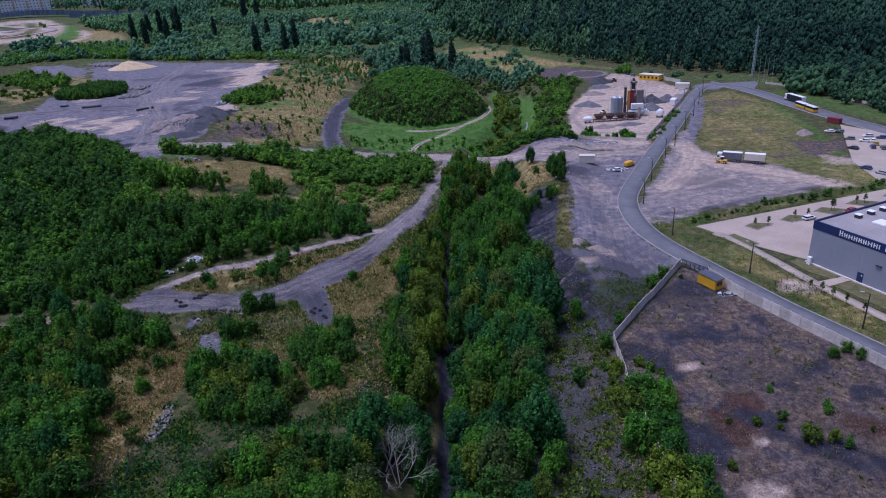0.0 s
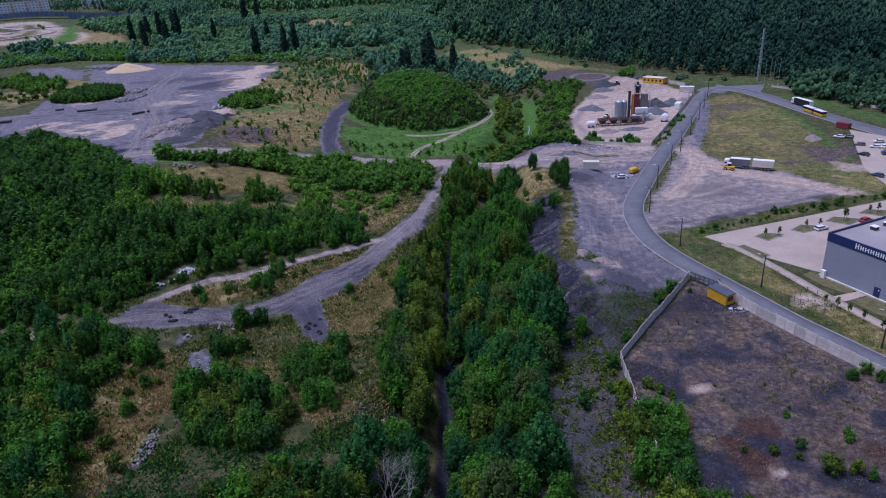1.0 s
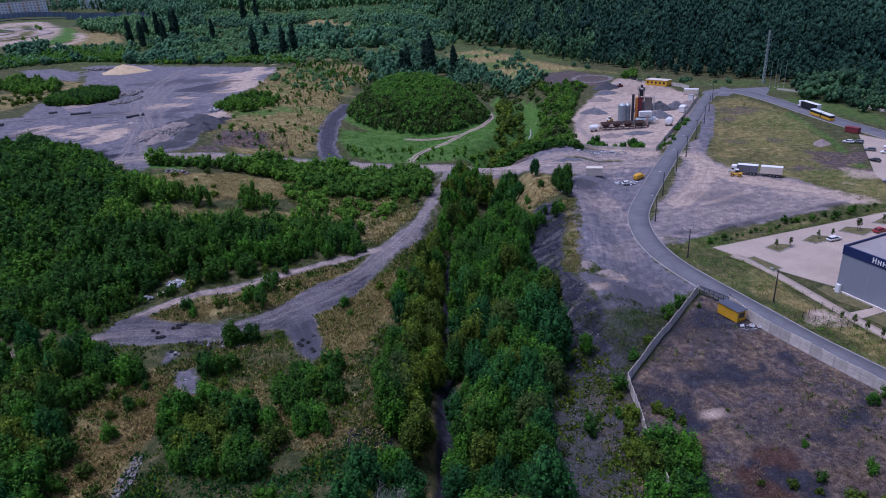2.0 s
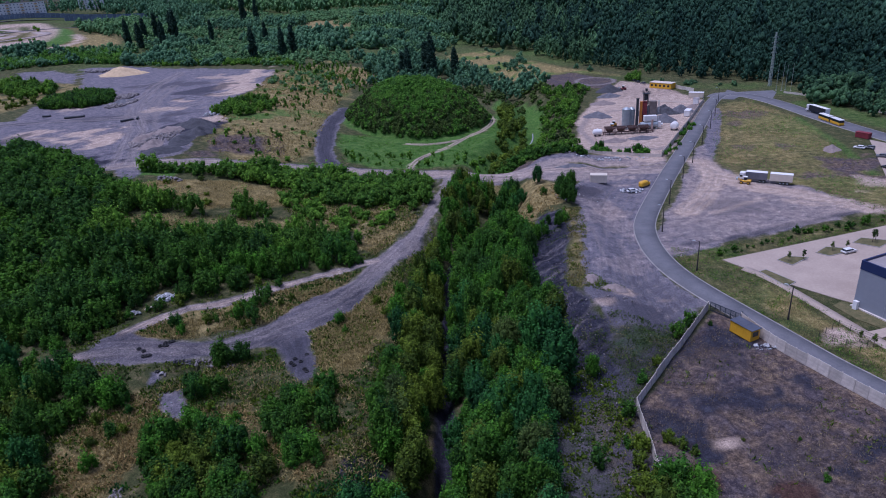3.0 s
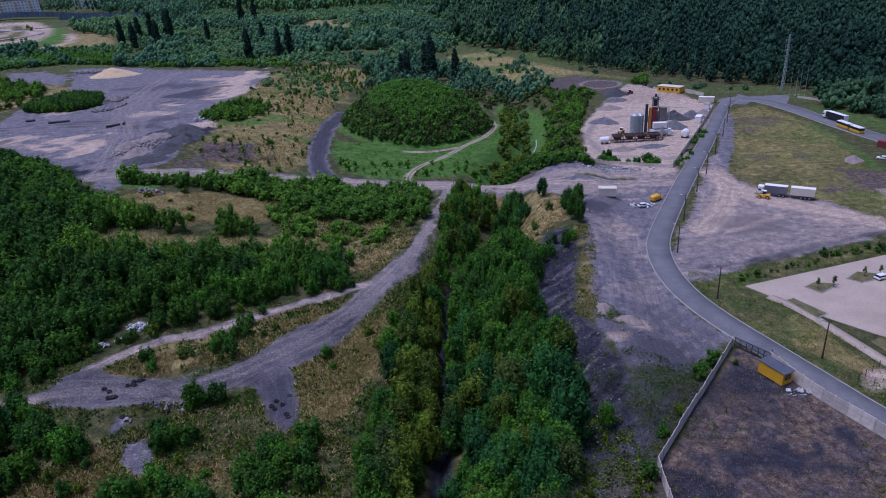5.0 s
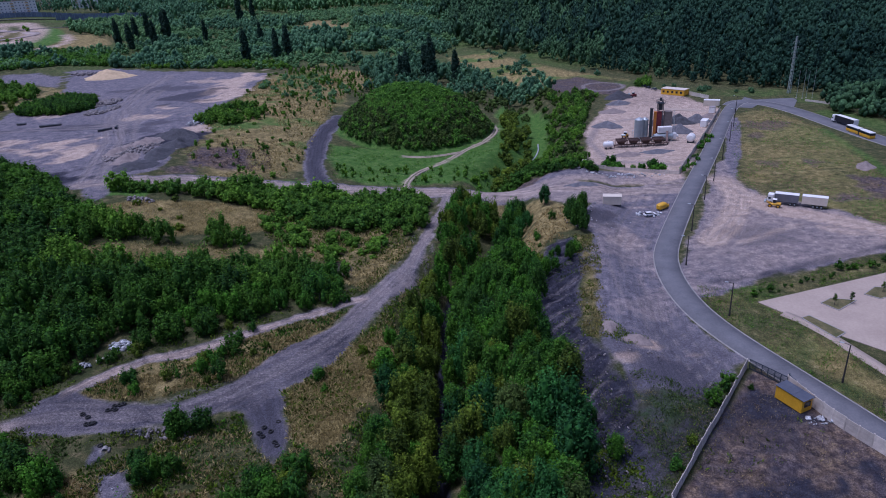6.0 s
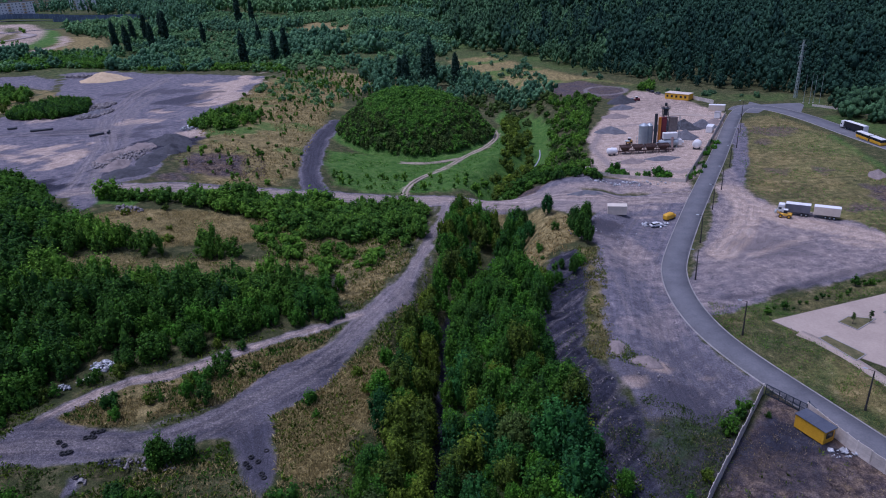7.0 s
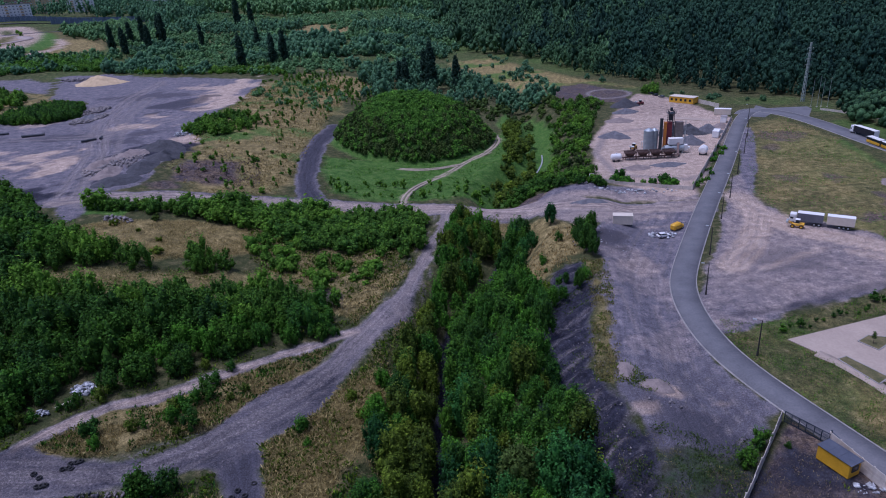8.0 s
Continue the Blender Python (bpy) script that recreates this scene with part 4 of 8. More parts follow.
YELLOW = surface("yellow_paint", ((0.62, 0.33, 0.012), (0.76, 0.43, 0.02)), 1.2, 0.45, bump=0.04)
ORANGE = surface("orange_paint", ((0.55, 0.17, 0.02), (0.70, 0.27, 0.035)), 0.8, 0.5, bump=0.04)
RUST = surface("rusty_steel", ((0.10, 0.066, 0.058), (0.22, 0.15, 0.135)), 0.8, 0.85, metal=0.2, detail=0.1)
RED = surface("dull_red_paint", ((0.16, 0.02, 0.03), (0.25, 0.04, 0.05)), 1.0, 0.6, bump=0.03)
STEEL = surface("galvanised_steel", ((0.34, 0.39, 0.42), (0.48, 0.53, 0.56)), 1.5, 0.45, metal=0.5, bump=0.05)
DARK_STEEL = surface("dark_steel", ((0.030, 0.036, 0.045), (0.060, 0.068, 0.08)), 0.8, 0.55, metal=0.3, bump=0.05)
GATE_BLUE = surface("blue_black_steel", ((0.020, 0.035, 0.055), (0.035, 0.055, 0.08)), 0.8, 0.5, metal=0.3, bump=0.03)
POLE_MAT = surface("tarred_pole", ((0.025, 0.022, 0.022), (0.05, 0.046, 0.044)), 1.0, 0.8, bump=0.1)
PYLON_MAT = surface("pale_green_steel", ((0.30, 0.36, 0.33), (0.42, 0.48, 0.44)), 2.0, 0.6, metal=0.2, bump=0.03)
ROOFING = surface("grey_roofing", ((0.27, 0.245, 0.245), (0.35, 0.32, 0.32)), 7.0, 0.85, bump=0.08, detail=0.6)
ROOF_DARK = surface("dark_felt_roof", ((0.060, 0.070, 0.10), (0.095, 0.105, 0.14)), 1.5, 0.7, bump=0.1)
GLASS = surface("dark_window_glass", ((0.012, 0.016, 0.022), (0.025, 0.03, 0.038)), 1.0, 0.08, bump=0.0)
RUBBER = surface("black_rubber", ((0.012, 0.012, 0.013), (0.025, 0.025, 0.027)), 0.5, 0.8, bump=0.1)
GRAVEL_GREY = surface("grey_gravel", ((0.085, 0.085, 0.10), (0.17, 0.17, 0.19)), 1.5, 0.95, bump=0.6, detail=0.25)
GRAVEL_PINK = surface("pinkish_gravel", ((0.17, 0.14, 0.132), (0.31, 0.255, 0.235)), 1.5, 0.95, bump=0.6, detail=0.25)
COAL_HEAP = surface("black_slag_heap", ((0.035, 0.036, 0.043), (0.075, 0.076, 0.088)), 1.2, 0.9, bump=0.7, detail=0.25)
RUBBLE = surface("broken_concrete", ((0.13, 0.115, 0.12), (0.29, 0.265, 0.26)), 0.8, 0.9, detail=0.1, island=0.35)
JUNK = surface("pale_plastic_waste", ((0.22, 0.23, 0.26), (0.6, 0.62, 0.64)), 0.5, 0.6, detail=0.1, island=0.45)
GRASS_TOP = surface("mown_grass", ((0.055, 0.066, 0.02), (0.17, 0.14, 0.065)), 1.6, 0.95, bump=0.6, detail=0.15)
# pane colour lightened as if reflecting sky, which brightens the far facades
SKY_PANE = surface("glass_painted_sky_reflection", ((0.16, 0.19, 0.23), (0.30, 0.34, 0.38)), 1.5, 0.2, bump=0.0, random_amount=0.3)
BRICK_TONE = surface("ochre_render", ((0.52, 0.38, 0.22), (0.62, 0.46, 0.28)), 3.0, 0.8, bump=0.03)
BLUE_PANEL = surface("blue_grey_barrier_panel", ((0.12, 0.16, 0.24), (0.2, 0.25, 0.34)), 3.0, 0.6, bump=0.05, random_amount=0.2)
CAR_PAINTS = [surface(n, c, 2.0, 0.3, bump=0.0) for n, c in (
    ("car_paint_white", ((0.70, 0.70, 0.70), (0.74, 0.74, 0.74))), ("car_paint_silver", ((0.36, 0.38, 0.40), (0.40, 0.42, 0.44))), ("car_paint_black", ((0.012, 0.012, 0.015), (0.018, 0.018, 0.022))),
    ("car_paint_blue", ((0.03, 0.06, 0.14), (0.04, 0.075, 0.16))), ("car_paint_grey", ((0.10, 0.105, 0.115), (0.12, 0.125, 0.135))), ("car_paint_ochre", ((0.45, 0.28, 0.04), (0.5, 0.32, 0.05))), ("car_paint_red", ((0.30, 0.02, 0.02), (0.34, 0.03, 0.03))))]


TRUE = Matrix.Scale(1 / PLAN, 4)  # for things drawn in metres


def place(x, y, turn=0.0, dz=0.0):
    return Matrix.Translation((x, y, ground_z(x, y) + dz)) @ Matrix.Rotation(radians(turn), 4, "Z")


def heading(a, b):
    return math.degrees(math.atan2(b[1] - a[1], b[0] - a[0]))


def mesh_of(bm, material, name="piece"):
    me = bpy.data.meshes.new(name)
    bm.to_mesh(me)
    bm.free()
    me.materials.append(material)
    return me


def along(pts, step):
    """Even steps along straight stretches: place and heading of each."""
    out = []
    for a, b in zip(pts, pts[1:]):
        d = math.hypot(b[0] - a[0], b[1] - a[1])
        n = max(1, round(d / step))
        for k in range(n):
            out.append((a[0] + (b[0] - a[0]) * k / n, a[1] + (b[1] - a[1]) * k / n, heading(a, b), d / n))
    return out


def panel_fence(label, pts, width, tall, post_mat, panel_mat, courses=4):
    """Concrete posts with stacked slabs between them."""
    fence = thing("concrete_fence", Matrix(), label, "fence", kind="structure")
    bm = bm_new()
    box(bm, -0.09, 0.09, -0.09, 0.09, -0.4, tall + 0.08, 0.015)
    post = mesh_of(bm, post_mat, "post")
    bm = bm_new()
    for k in range(courses):
        box(bm, 0.09, width - 0.09, -0.035, 0.035, -0.25 + k * (tall + 0.25) / courses, -0.25 + (k + 1) * (tall + 0.25) / courses - 0.025, 0.012)
    slab = mesh_of(bm, panel_mat, "panel")
    seeded = random.Random(5)
    for x, y, a, w in along(pts, width):
        m = place(x, y, a) @ pose(0, 0, seeded.uniform(-0.04, 0.04), seeded.uniform(-2, 2), seeded.uniform(-0.8, 0.8), 0)
        for name, me, s in (("post", post, 1), ("panel", slab, w / width)):
            o = new(name, me)
            o.parent = fence
            o.matrix_world = m @ Matrix.Diagonal((s, 1, 1, 1))
    return fence


def wheel(parent, x, y, r, w, hub=None):
    bm = bm_new()
    bmesh.ops.create_cone(bm, cap_ends=True, segments=14, radius1=r, radius2=r, depth=w, matrix=Matrix.Translation((x, y, r)) @ Matrix.Rotation(radians(90), 4, "X"))
    o = part("wheel", bm, RUBBER, parent)
    bm = bm_new()
    bmesh.ops.create_cone(bm, cap_ends=True, segments=10, radius1=r * 0.55, radius2=r * 0.55, depth=w + 0.03, matrix=Matrix.Translation((x, y, r)) @ Matrix.Rotation(radians(90), 4, "X"))
    part("rim", bm, hub or STEEL, o)
    return o


# lamp posts along the road
def lamp_post(x, y, turn, tall=7.3, group="road lamps"):
    ob = thing("street_lamp", place(x, y, turn), "dark tapered street lamp post beside the road", "street lamp", group)
    bm = bm_new()
    rod(bm, (0, 0, -0.3), (0, 0, tall * 0.5), 0.15, 0.12, 8)
    rod(bm, (0, 0, tall * 0.5), (0, 0, tall), 0.12, 0.085, 8)
    box(bm, -0.17, 0.17, -0.17, 0.17, 0, 0.9, 0.03)
    part("pole", bm, POLE_MAT, ob)
    bm = bm_new()
    rod(bm, (0, 0, tall - 0.05), (1.1, 0, tall + 0.15), 0.05, 0.04, 6)
    part("arm", bm, POLE_MAT, ob)
    bm = bm_new()
    box(bm, 0.9, 1.6, -0.14, 0.14, tall + 0.1, tall + 0.22, 0.04)
    part("lamp_head", bm, STEEL, ob, "pale grey lamp head")


for x, y, a in ((69.0, 102.8, 148), (58.2, 127.4, 150), (47.9, 150.3, 165), (46.4, 174.2, 170), (53.8, 194.6, 155), (64.4, 217.8, 155), (72.5, 234.4, 155), (83.0, 257.4, 155), (93.7, 280.8, 155), (103.0, 303.0, 155), (113.1, 328.9, 155)):
    lamp_post(x, y, a)

# fences and gate of the near yard
FENCE_WEST = [(44.4, 132.0), (23.2, 101.3), (22.9, 87.0), (23.8, 64.0), (25.0, 40.0)]
FENCE_ROAD = [(48.9, 126.6), (51.6, 117.6), (57.3, 106.2), (62.6, 96.2), (66.0, 89.6), (72.0, 77.0), (82.0, 56.0)]
panel_fence("weathered grey concrete panel fence on the west side", FENCE_WEST, 2.06, 2.0, CONCRETE, CONCRETE)
panel_fence("pale concrete panel fence along the road", FENCE_ROAD, 2.06, 2.3, CONCRETE, CONCRETE)


def gate():
    a, b = (44.8, 132.0), (48.6, 126.8)
    L = math.dist(a, b) + 0.4
    ob = thing("sliding_gate", place(*a, heading(a, b)), "blue-black steel sliding gate closing the yard", "gate")
    bm = bm_new()
    for z in (0.12, 1.0, 1.95):
        box(bm, 0, L, -0.04, 0.04, z - 0.05, z + 0.05)
    for k in range(7):
        box(bm, k * (L - 0.1) / 6, k * (L - 0.1) / 6 + 0.1, -0.045, 0.045, 0.1, 2.0)
    part("gate_frame", bm, GATE_BLUE, ob)
    bm = bm_new()
    rod(bm, (0, 0, 0.15), (0, 0, 1.95), 0.036, None, 4)
    bar = mesh_of(bm, GATE_BLUE, "bar")
    for k in range(44):
        o = part("bar", bar, None, ob)
        o.matrix_local = Matrix.Translation((0.1 + k * L / 45, 0, 0))
    bm = bm_new()
    box(bm, L - 0.1, L + 0.1, 0.1, 0.3, -0.3, 2.6, 0.02)
    box(bm, L + 1.2, L + 1.35, -0.3, -0.15, -0.3, 2.3, 0.02)
    rod(bm, (L, 0.2, 2.4), (L + 1.3, -0.2, 2.2), 0.05)
    part("gate_post", bm, GATE_BLUE, ob)


gate()


def cabin():
    a, b = (45.7, 123.7), (47.9, 119.4)
    L = math.dist(a, b)
    ob = thing("site_cabin", place(*a, heading(a, b)), "yellow site cabin with dark flat roof inside the gate", "cabin")
    bm = bm_new()
    box(bm, 0, L, 0.0, 2.3, 0.15, 2.45, 0.03)
    part("body", bm, YELLOW, ob)
    for k in range(9):
        bm = bm_new()
        box(bm, 0.25 + k * L / 9.5, 0.33 + k * L / 9.5, -0.03, -0.002, 0.2, 2.4)
        part("rib", bm, YELLOW, ob)
    bm = bm_new()
    box(bm, -0.12, L + 0.25, -0.12, 2.45, 2.47, 2.6, 0.02)
    box(bm, L * 0.6, L * 0.62, -0.1, 2.4, 2.6, 2.63)
    box(bm, L * 0.3, L * 0.32, -0.1, 2.4, 2.6, 2.63)
    part("roof", bm, ROOF_DARK, ob)
    bm = bm_new()
    box(bm, L - 0.01, L + 0.05, 0.55, 1.75, 1.15, 1.95)
    w = part("window", bm, GLASS, ob, "dark window")
    bm = bm_new()
    for z0, z1, y0, y1 in ((1.08, 1.15, 0.48, 1.82), (1.95, 2.02, 0.48, 1.82), (1.15, 1.95, 0.48, 0.55), (1.15, 1.95, 1.75, 1.82)):
        box(bm, L - 0.01, L + 0.08, y0, y1, z0, z1)
    part("window_frame", bm, DARK_STEEL, w)
    bm = bm_new()
    for x in (0.15, L / 2, L - 0.15):
        box(bm, x - 0.15, x + 0.15, 0.1, 2.2, -0.15, 0.17)
    part("skid", bm, DARK_STEEL, ob)


cabin()


# warehouse with its band of bars in place of the maker's lettering
def warehouse():
    corner, u, v = Vector((72.5, 131.6, 0)), Vector((0.43, -0.903, 0)).normalized(), None
    v = Vector((-u.y, u.x, 0))
    m = Matrix(((u.x, v.x, 0, corner.x), (u.y, v.y, 0, corner.y), (0, 0, 1, -0.1), (0, 0, 0, 1)))
    ob = thing("warehouse", m, "grey-blue clad warehouse with navy band and flat roof", "building", kind="structure")
    L, D, H = 70.0, 62.0, 10.3
    bm = bm_new()
    box(bm, 0, L, 0, 0.3, 0, H - 1.9)
    box(bm, 0, 0.3, 0.3, D, 0, H - 1.9)
    box(bm, 0.3, L, D - 0.3, D, 0, H - 1.9)
    box(bm, L - 0.3, L, 0.3, D - 0.3, 0, H - 1.9)
    part("wall", bm, GREY_WALL, ob)
    bm = bm_new()
    for k in range(1, 12):
        box(bm, k * 6.0 - 0.02, k * 6.0 + 0.02, -0.012, 0.01, 0.4, H - 1.95)
    part("wall_joint", bm, STEEL, ob)
    bm = bm_new()
    box(bm, -0.06, L + 0.06, -0.06, 0.24, H - 1.9, H)
    box(bm, -0.06, 0.24, 0.24, D, H - 1.9, H)
    box(bm, L - 0.24, L + 0.06, 0.24, D, H - 1.9, H)
    box(bm, 0.24, L - 0.24, D - 0.24, D + 0.06, H - 1.9, H)
    part("parapet_band", bm, NAVY, ob, "navy blue band")
    bm = bm_new()
    box(bm, 0.24, L - 0.24, 0.24, D - 0.24, H - 0.9, H - 0.45)
    part("roof", bm, ROOFING, ob)
    bm = bm_new()
    box(bm, -0.35, L, -0.35, 0.0, 0, 0.45)
    part("plinth", bm, CONCRETE, ob)
    # plain white bars on the band
    widths = (0.75, 0.7, 0.85, 0.75, 0.7, 0.7, 0.9, 0.8, 0.35, 0, 0.65, 0.8, 0.7, 0.9, 0.7, 0.65)
    x = 6.2
    for k, w in enumerate(widths):
        if w:
            tall = 1.15 if k in (0, 10) else 0.92
            bm = bm_new()
            box(bm, x, x + 0.2, -0.13, -0.06, H - 1.42, H - 1.42 + tall)
            if w > 0.5:
                box(bm, x + w - 0.2, x + w, -0.13, -0.06, H - 1.42, H - 1.42 + tall)
                box(bm, x + 0.2, x + w - 0.2, -0.13, -0.06, H - 1.42 + tall * 0.45, H - 1.42 + tall * 0.6)
            part("sign_bar", bm, WHITE, ob, "plain white sign bars")
        x += (w or 0.4) + 0.3
    # door, steps, louvre, cabinet
    bm = bm_new()
    box(bm, 11.6, 12.9, -0.05, 0.02, 0.1, 2.6)
    d = part("door", bm, NAVY, ob, "navy steel door")
    bm = bm_new()
    box(bm, 12.45, 12.7, -0.08, -0.05, 1.9, 2.15)
    part("door_window", bm, WHITE, d)
    bm = bm_new()
    box(bm, 19.0, 30.0, -0.05, 0.02, 1.0, 2.7)
    part("louvre", bm, NAVY, ob, "navy louvred window strip")
    bm = bm_new()
    for k in range(9):
        box(bm, 20.2 + k * 1.2, 20.26 + k * 1.2, -0.07, -0.05, 1.05, 2.65)
    part("mullion", bm, DARK_STEEL, ob)
    bm = bm_new()
    box(bm, 0.5, 1.4, -1.0, -0.4, 0.1, 2.0, 0.05)
    part("cabinet", bm, WHITE, ob, "white equipment cabinet")
    bm = bm_new()
    box(bm, 15.0, 16.2, -0.35, 0.0, 5.4, 5.55)
    part("wall_lamp", bm, DARK_STEEL, ob)
    for k in range(5):
        bm = bm_new()
        box(bm, 2.5, 3.7, 9.0 + k * 4.0, 10.2 + k * 4.0, H - 0.45, H + 0.3, 0.05)
        o = part("roof_vent", bm, DARK_STEEL, ob)
        bm = bm_new()
        box(bm, 2.4, 3.8, 8.9 + k * 4.0, 10.3 + k * 4.0, H + 0.3, H + 0.42, 0.03)
        part("vent_cap", bm, WHITE, o)
    for k in range(3):
        bm = bm_new()
        for q in range(6):
            box(bm, 6.5 + q * 3.0, 9.35 + q * 3.0, 9.0 + k * 16.0, 12.0 + k * 16.0, H - 0.45, H - 0.05, 0.08)
        part("skylight", bm, WHITE, ob, "white skylight strip")


warehouse()


# paving round the warehouse
def slab(name, pts, z, material, label, category, thick=0.25, kind="structure"):
    bm = bm_new()
    top = bm.faces.new([bm.verts.new((x, y, ground_z(x, y) + z)) for x, y in pts])
    if top.normal.z < 0:
        top.normal_flip()
    low = bmesh.ops.extrude_face_region(bm, geom=[top])["geom"]
    for q in low:
        if isinstance(q, bmesh.types.BMVert):
            q.co.z -= thick
    bmesh.ops.recalc_face_normals(bm, faces=bm.faces)
    return tagged(part(name, bm, material), label, category, kind=kind)


slab("car_park", CAR_PARK, 0.08, PAVERS, "pale concrete-paved car park beside the warehouse", "pavement")
slab("car_park_east", LOT_EAST, 0.08, PAVERS, "pale paved parking lot beside the east road", "pavement")
tagged(new("footpath", np_mesh("footpath", *ribbon([(58.5, 150.5), (62.0, 145.5), (66.6, 131.0), (69.0, 122.5), (72.0, 114.0), (76.5, 103.0), (88.0, 78.0)], 1.1, -1.1, 0.10), PAVERS)), "pale concrete footpath between verge and warehouse", "pavement", kind="structure")
slab("doorstep_path", [(70.0, 121.8), (71.4, 119.6), (76.6, 121.7), (76.0, 123.6)], 0.13, PAVERS, "short pale path to the warehouse door", "pavement")
ISLANDS = [[(67.3, 154.0), (70.1, 155.9), (74.6, 154.7), (69.3, 150.9)], [(77.4, 157.1), (81.2, 160.2), (85.8, 158.6), (82.8, 156.2), (79.5, 155.0)], [(88.3, 162.0), (91.6, 164.6), (97.6, 162.1), (92.6, 158.6)],
           [(99.0, 166.5), (102.5, 169.0), (108.0, 166.6), (103.5, 163.4)], [(61.0, 148.4), (62.8, 149.2), (66.4, 142.6), (63.8, 140.8)], [(111.0, 171.0), (114.5, 173.4), (120.0, 171.0), (115.0, 167.8)]]
for pts in ISLANDS:
    ob = slab("planting_island", pts, 0.2, GRASS_TOP, "grass island with a kerb in the car park", "planting bed", 0.3)
    bm = bm_new()
    for a, b in zip(pts, pts[1:] + pts[:1]):
        d = math.dist(a, b)
        box(bm, 0, d, -0.09, 0.09, -0.2, 0.21, turn=place(*a, heading(a, b)))
    part("kerb", bm, KERB, ob)
for k, pts in enumerate([[(68.9, 132.2), (71.5, 133.6), (76.3, 124.2), (73.4, 122.8), (70.6, 126.5)], [(72.2, 120.0), (77.2, 121.6), (83.5, 108.0), (79.0, 104.5)]]):
    slab("lawn_strip", pts, 0.09, GRASS_TOP, "short grass strip along the warehouse wall", "lawn", 0.3)


# vehicles
def car(x, y, turn, paint, label, estate=False):
    ob = thing("car", place(x, y, turn, 0.08) @ TRUE, label, "car", "parked cars")
    bm = bm_new()
    prof = [(-2.15, 0.35), (-2.2, 0.62), (-2.1, 0.88), (-1.0, 0.95), (1.0, 0.92), (1.95, 0.80), (2.18, 0.6), (2.15, 0.32)]
    for side in (-0.88, 0.88):
        vs = [bm.verts.new((px, side, pz)) for px, pz in prof]
        bm.faces.new(vs if side < 0 else vs[::-1])
    bm.verts.ensure_lookup_table()
    n = len(prof)
    for k in range(n):
        bm.faces.new((bm.verts[k], bm.verts[n + k], bm.verts[n + (k + 1) % n], bm.verts[(k + 1) % n]))
    bmesh.ops.recalc_face_normals(bm, faces=bm.faces)
    bmesh.ops.bevel(bm, geom=list(bm.edges), offset=0.06, segments=1, affect="EDGES")
    part("body", bm, paint, ob)
    back = -2.05 if estate else -1.75
    for name, mat, z0, z1, top in (("window_band", GLASS, 0.88, 1.36, 0.12), ("roof", paint, 1.36, 1.45, 0.05)):
        bm = bm_new()
        f = 0.0 if name == "window_band" else 0.45
        lowx0, lowx1 = back + f * 0.6, 1.05 - f * 1.2
        highx0, highx1 = (back + 0.3, 0.45) if name == "window_band" else (lowx0 + 0.1, lowx1 - 0.1)
        w0, w1 = (0.82, 0.68) if name == "window_band" else (0.70, 0.64)
        vs = [bm.verts.new(p) for p in ((lowx0, -w0, z0), (lowx1, -w0, z0), (lowx1, w0, z0), (lowx0, w0, z0), (highx0, -w1, z1), (highx1, -w1, z1), (highx1, w1, z1), (highx0, w1, z1))]
        for q in ((0, 1, 5, 4), (1, 2, 6, 5), (2, 3, 7, 6), (3, 0, 4, 7), (4, 5, 6, 7), (3, 2, 1, 0)):
            bm.faces.new([vs[i] for i in q])
        part(name, bm, mat, ob)
    for px in (-1.35, 1.35):
        for py in (-0.8, 0.8):
            wheel(ob, px, py, 0.32, 0.2)
    return ob


CARS = ((131.6, 241.3, 140, 0, "white"), (134.6, 240.6, 140, 4, "dark grey"), (133.0, 230.0, 150, 4, "dark grey"), (136.2, 226.0, 150, 0, "white"), (140.8, 232.4, 172, 0, "white"), (139.0, 226.0, 60, 0, "white"), (143.6, 229.0, 160, 3, "blue"),
        (146.6, 227.6, 160, 4, "dark grey"), (127.8, 217.8, 125, 2, "black"), (134.6, 218.2, 70, 3, "blue"), (137.0, 216.4, 70, 4, "dark grey"), (139.6, 215.2, 70, 2, "black"), (137.6, 221.8, 70, 5, "ochre"), (120.0, 195.6, 118, 3, "blue"), (121.6, 190.2, 118, 1, "silver"),
        (122.6, 185.6, 118, 3, "blue"), (142.6, 213.6, 70, 1, "silver"), (145.6, 212.0, 70, 0, "white"))
for x, y, a, p, word in CARS:
    car(x, y, a, CAR_PAINTS[p], word + " parked car on the paved lot", p in (1, 4))
car(84.6, 156.6, 20, CAR_PAINTS[0], "white hatchback car beside a planting island", True)
car(97.5, 160.6, 25, CAR_PAINTS[6], "red parked car beside a planting island")


def lorry_box(ob, x0, x1, side, top, name="body", low=1.15, tall=3.9, w=1.25):
    bm = bm_new()
    box(bm, x0, x1, -w, w, low, tall - 0.05, 0.03)
    b = part(name, bm, side, ob)
    bm = bm_new()
    box(bm, x0 - 0.03, x1 + 0.03, -w - 0.03, w + 0.03, tall - 0.04, tall + 0.04, 0.02)
    part("roof", bm, top, b)
    bm = bm_new()
    for k in range(1, 6):
        box(bm, x0 + (x1 - x0) * k / 6 - 0.03, x0 + (x1 - x0) * k / 6 + 0.03, -w - 0.025, w + 0.025, low + 0.1, tall - 0.15)
    part("rib", bm, side, b)
    bm = bm_new()
    box(bm, x0 + 0.1, x1 - 0.1, -0.5, 0.5, 0.75, 1.15)
    part("chassis", bm, DARK_STEEL, ob)
    return b


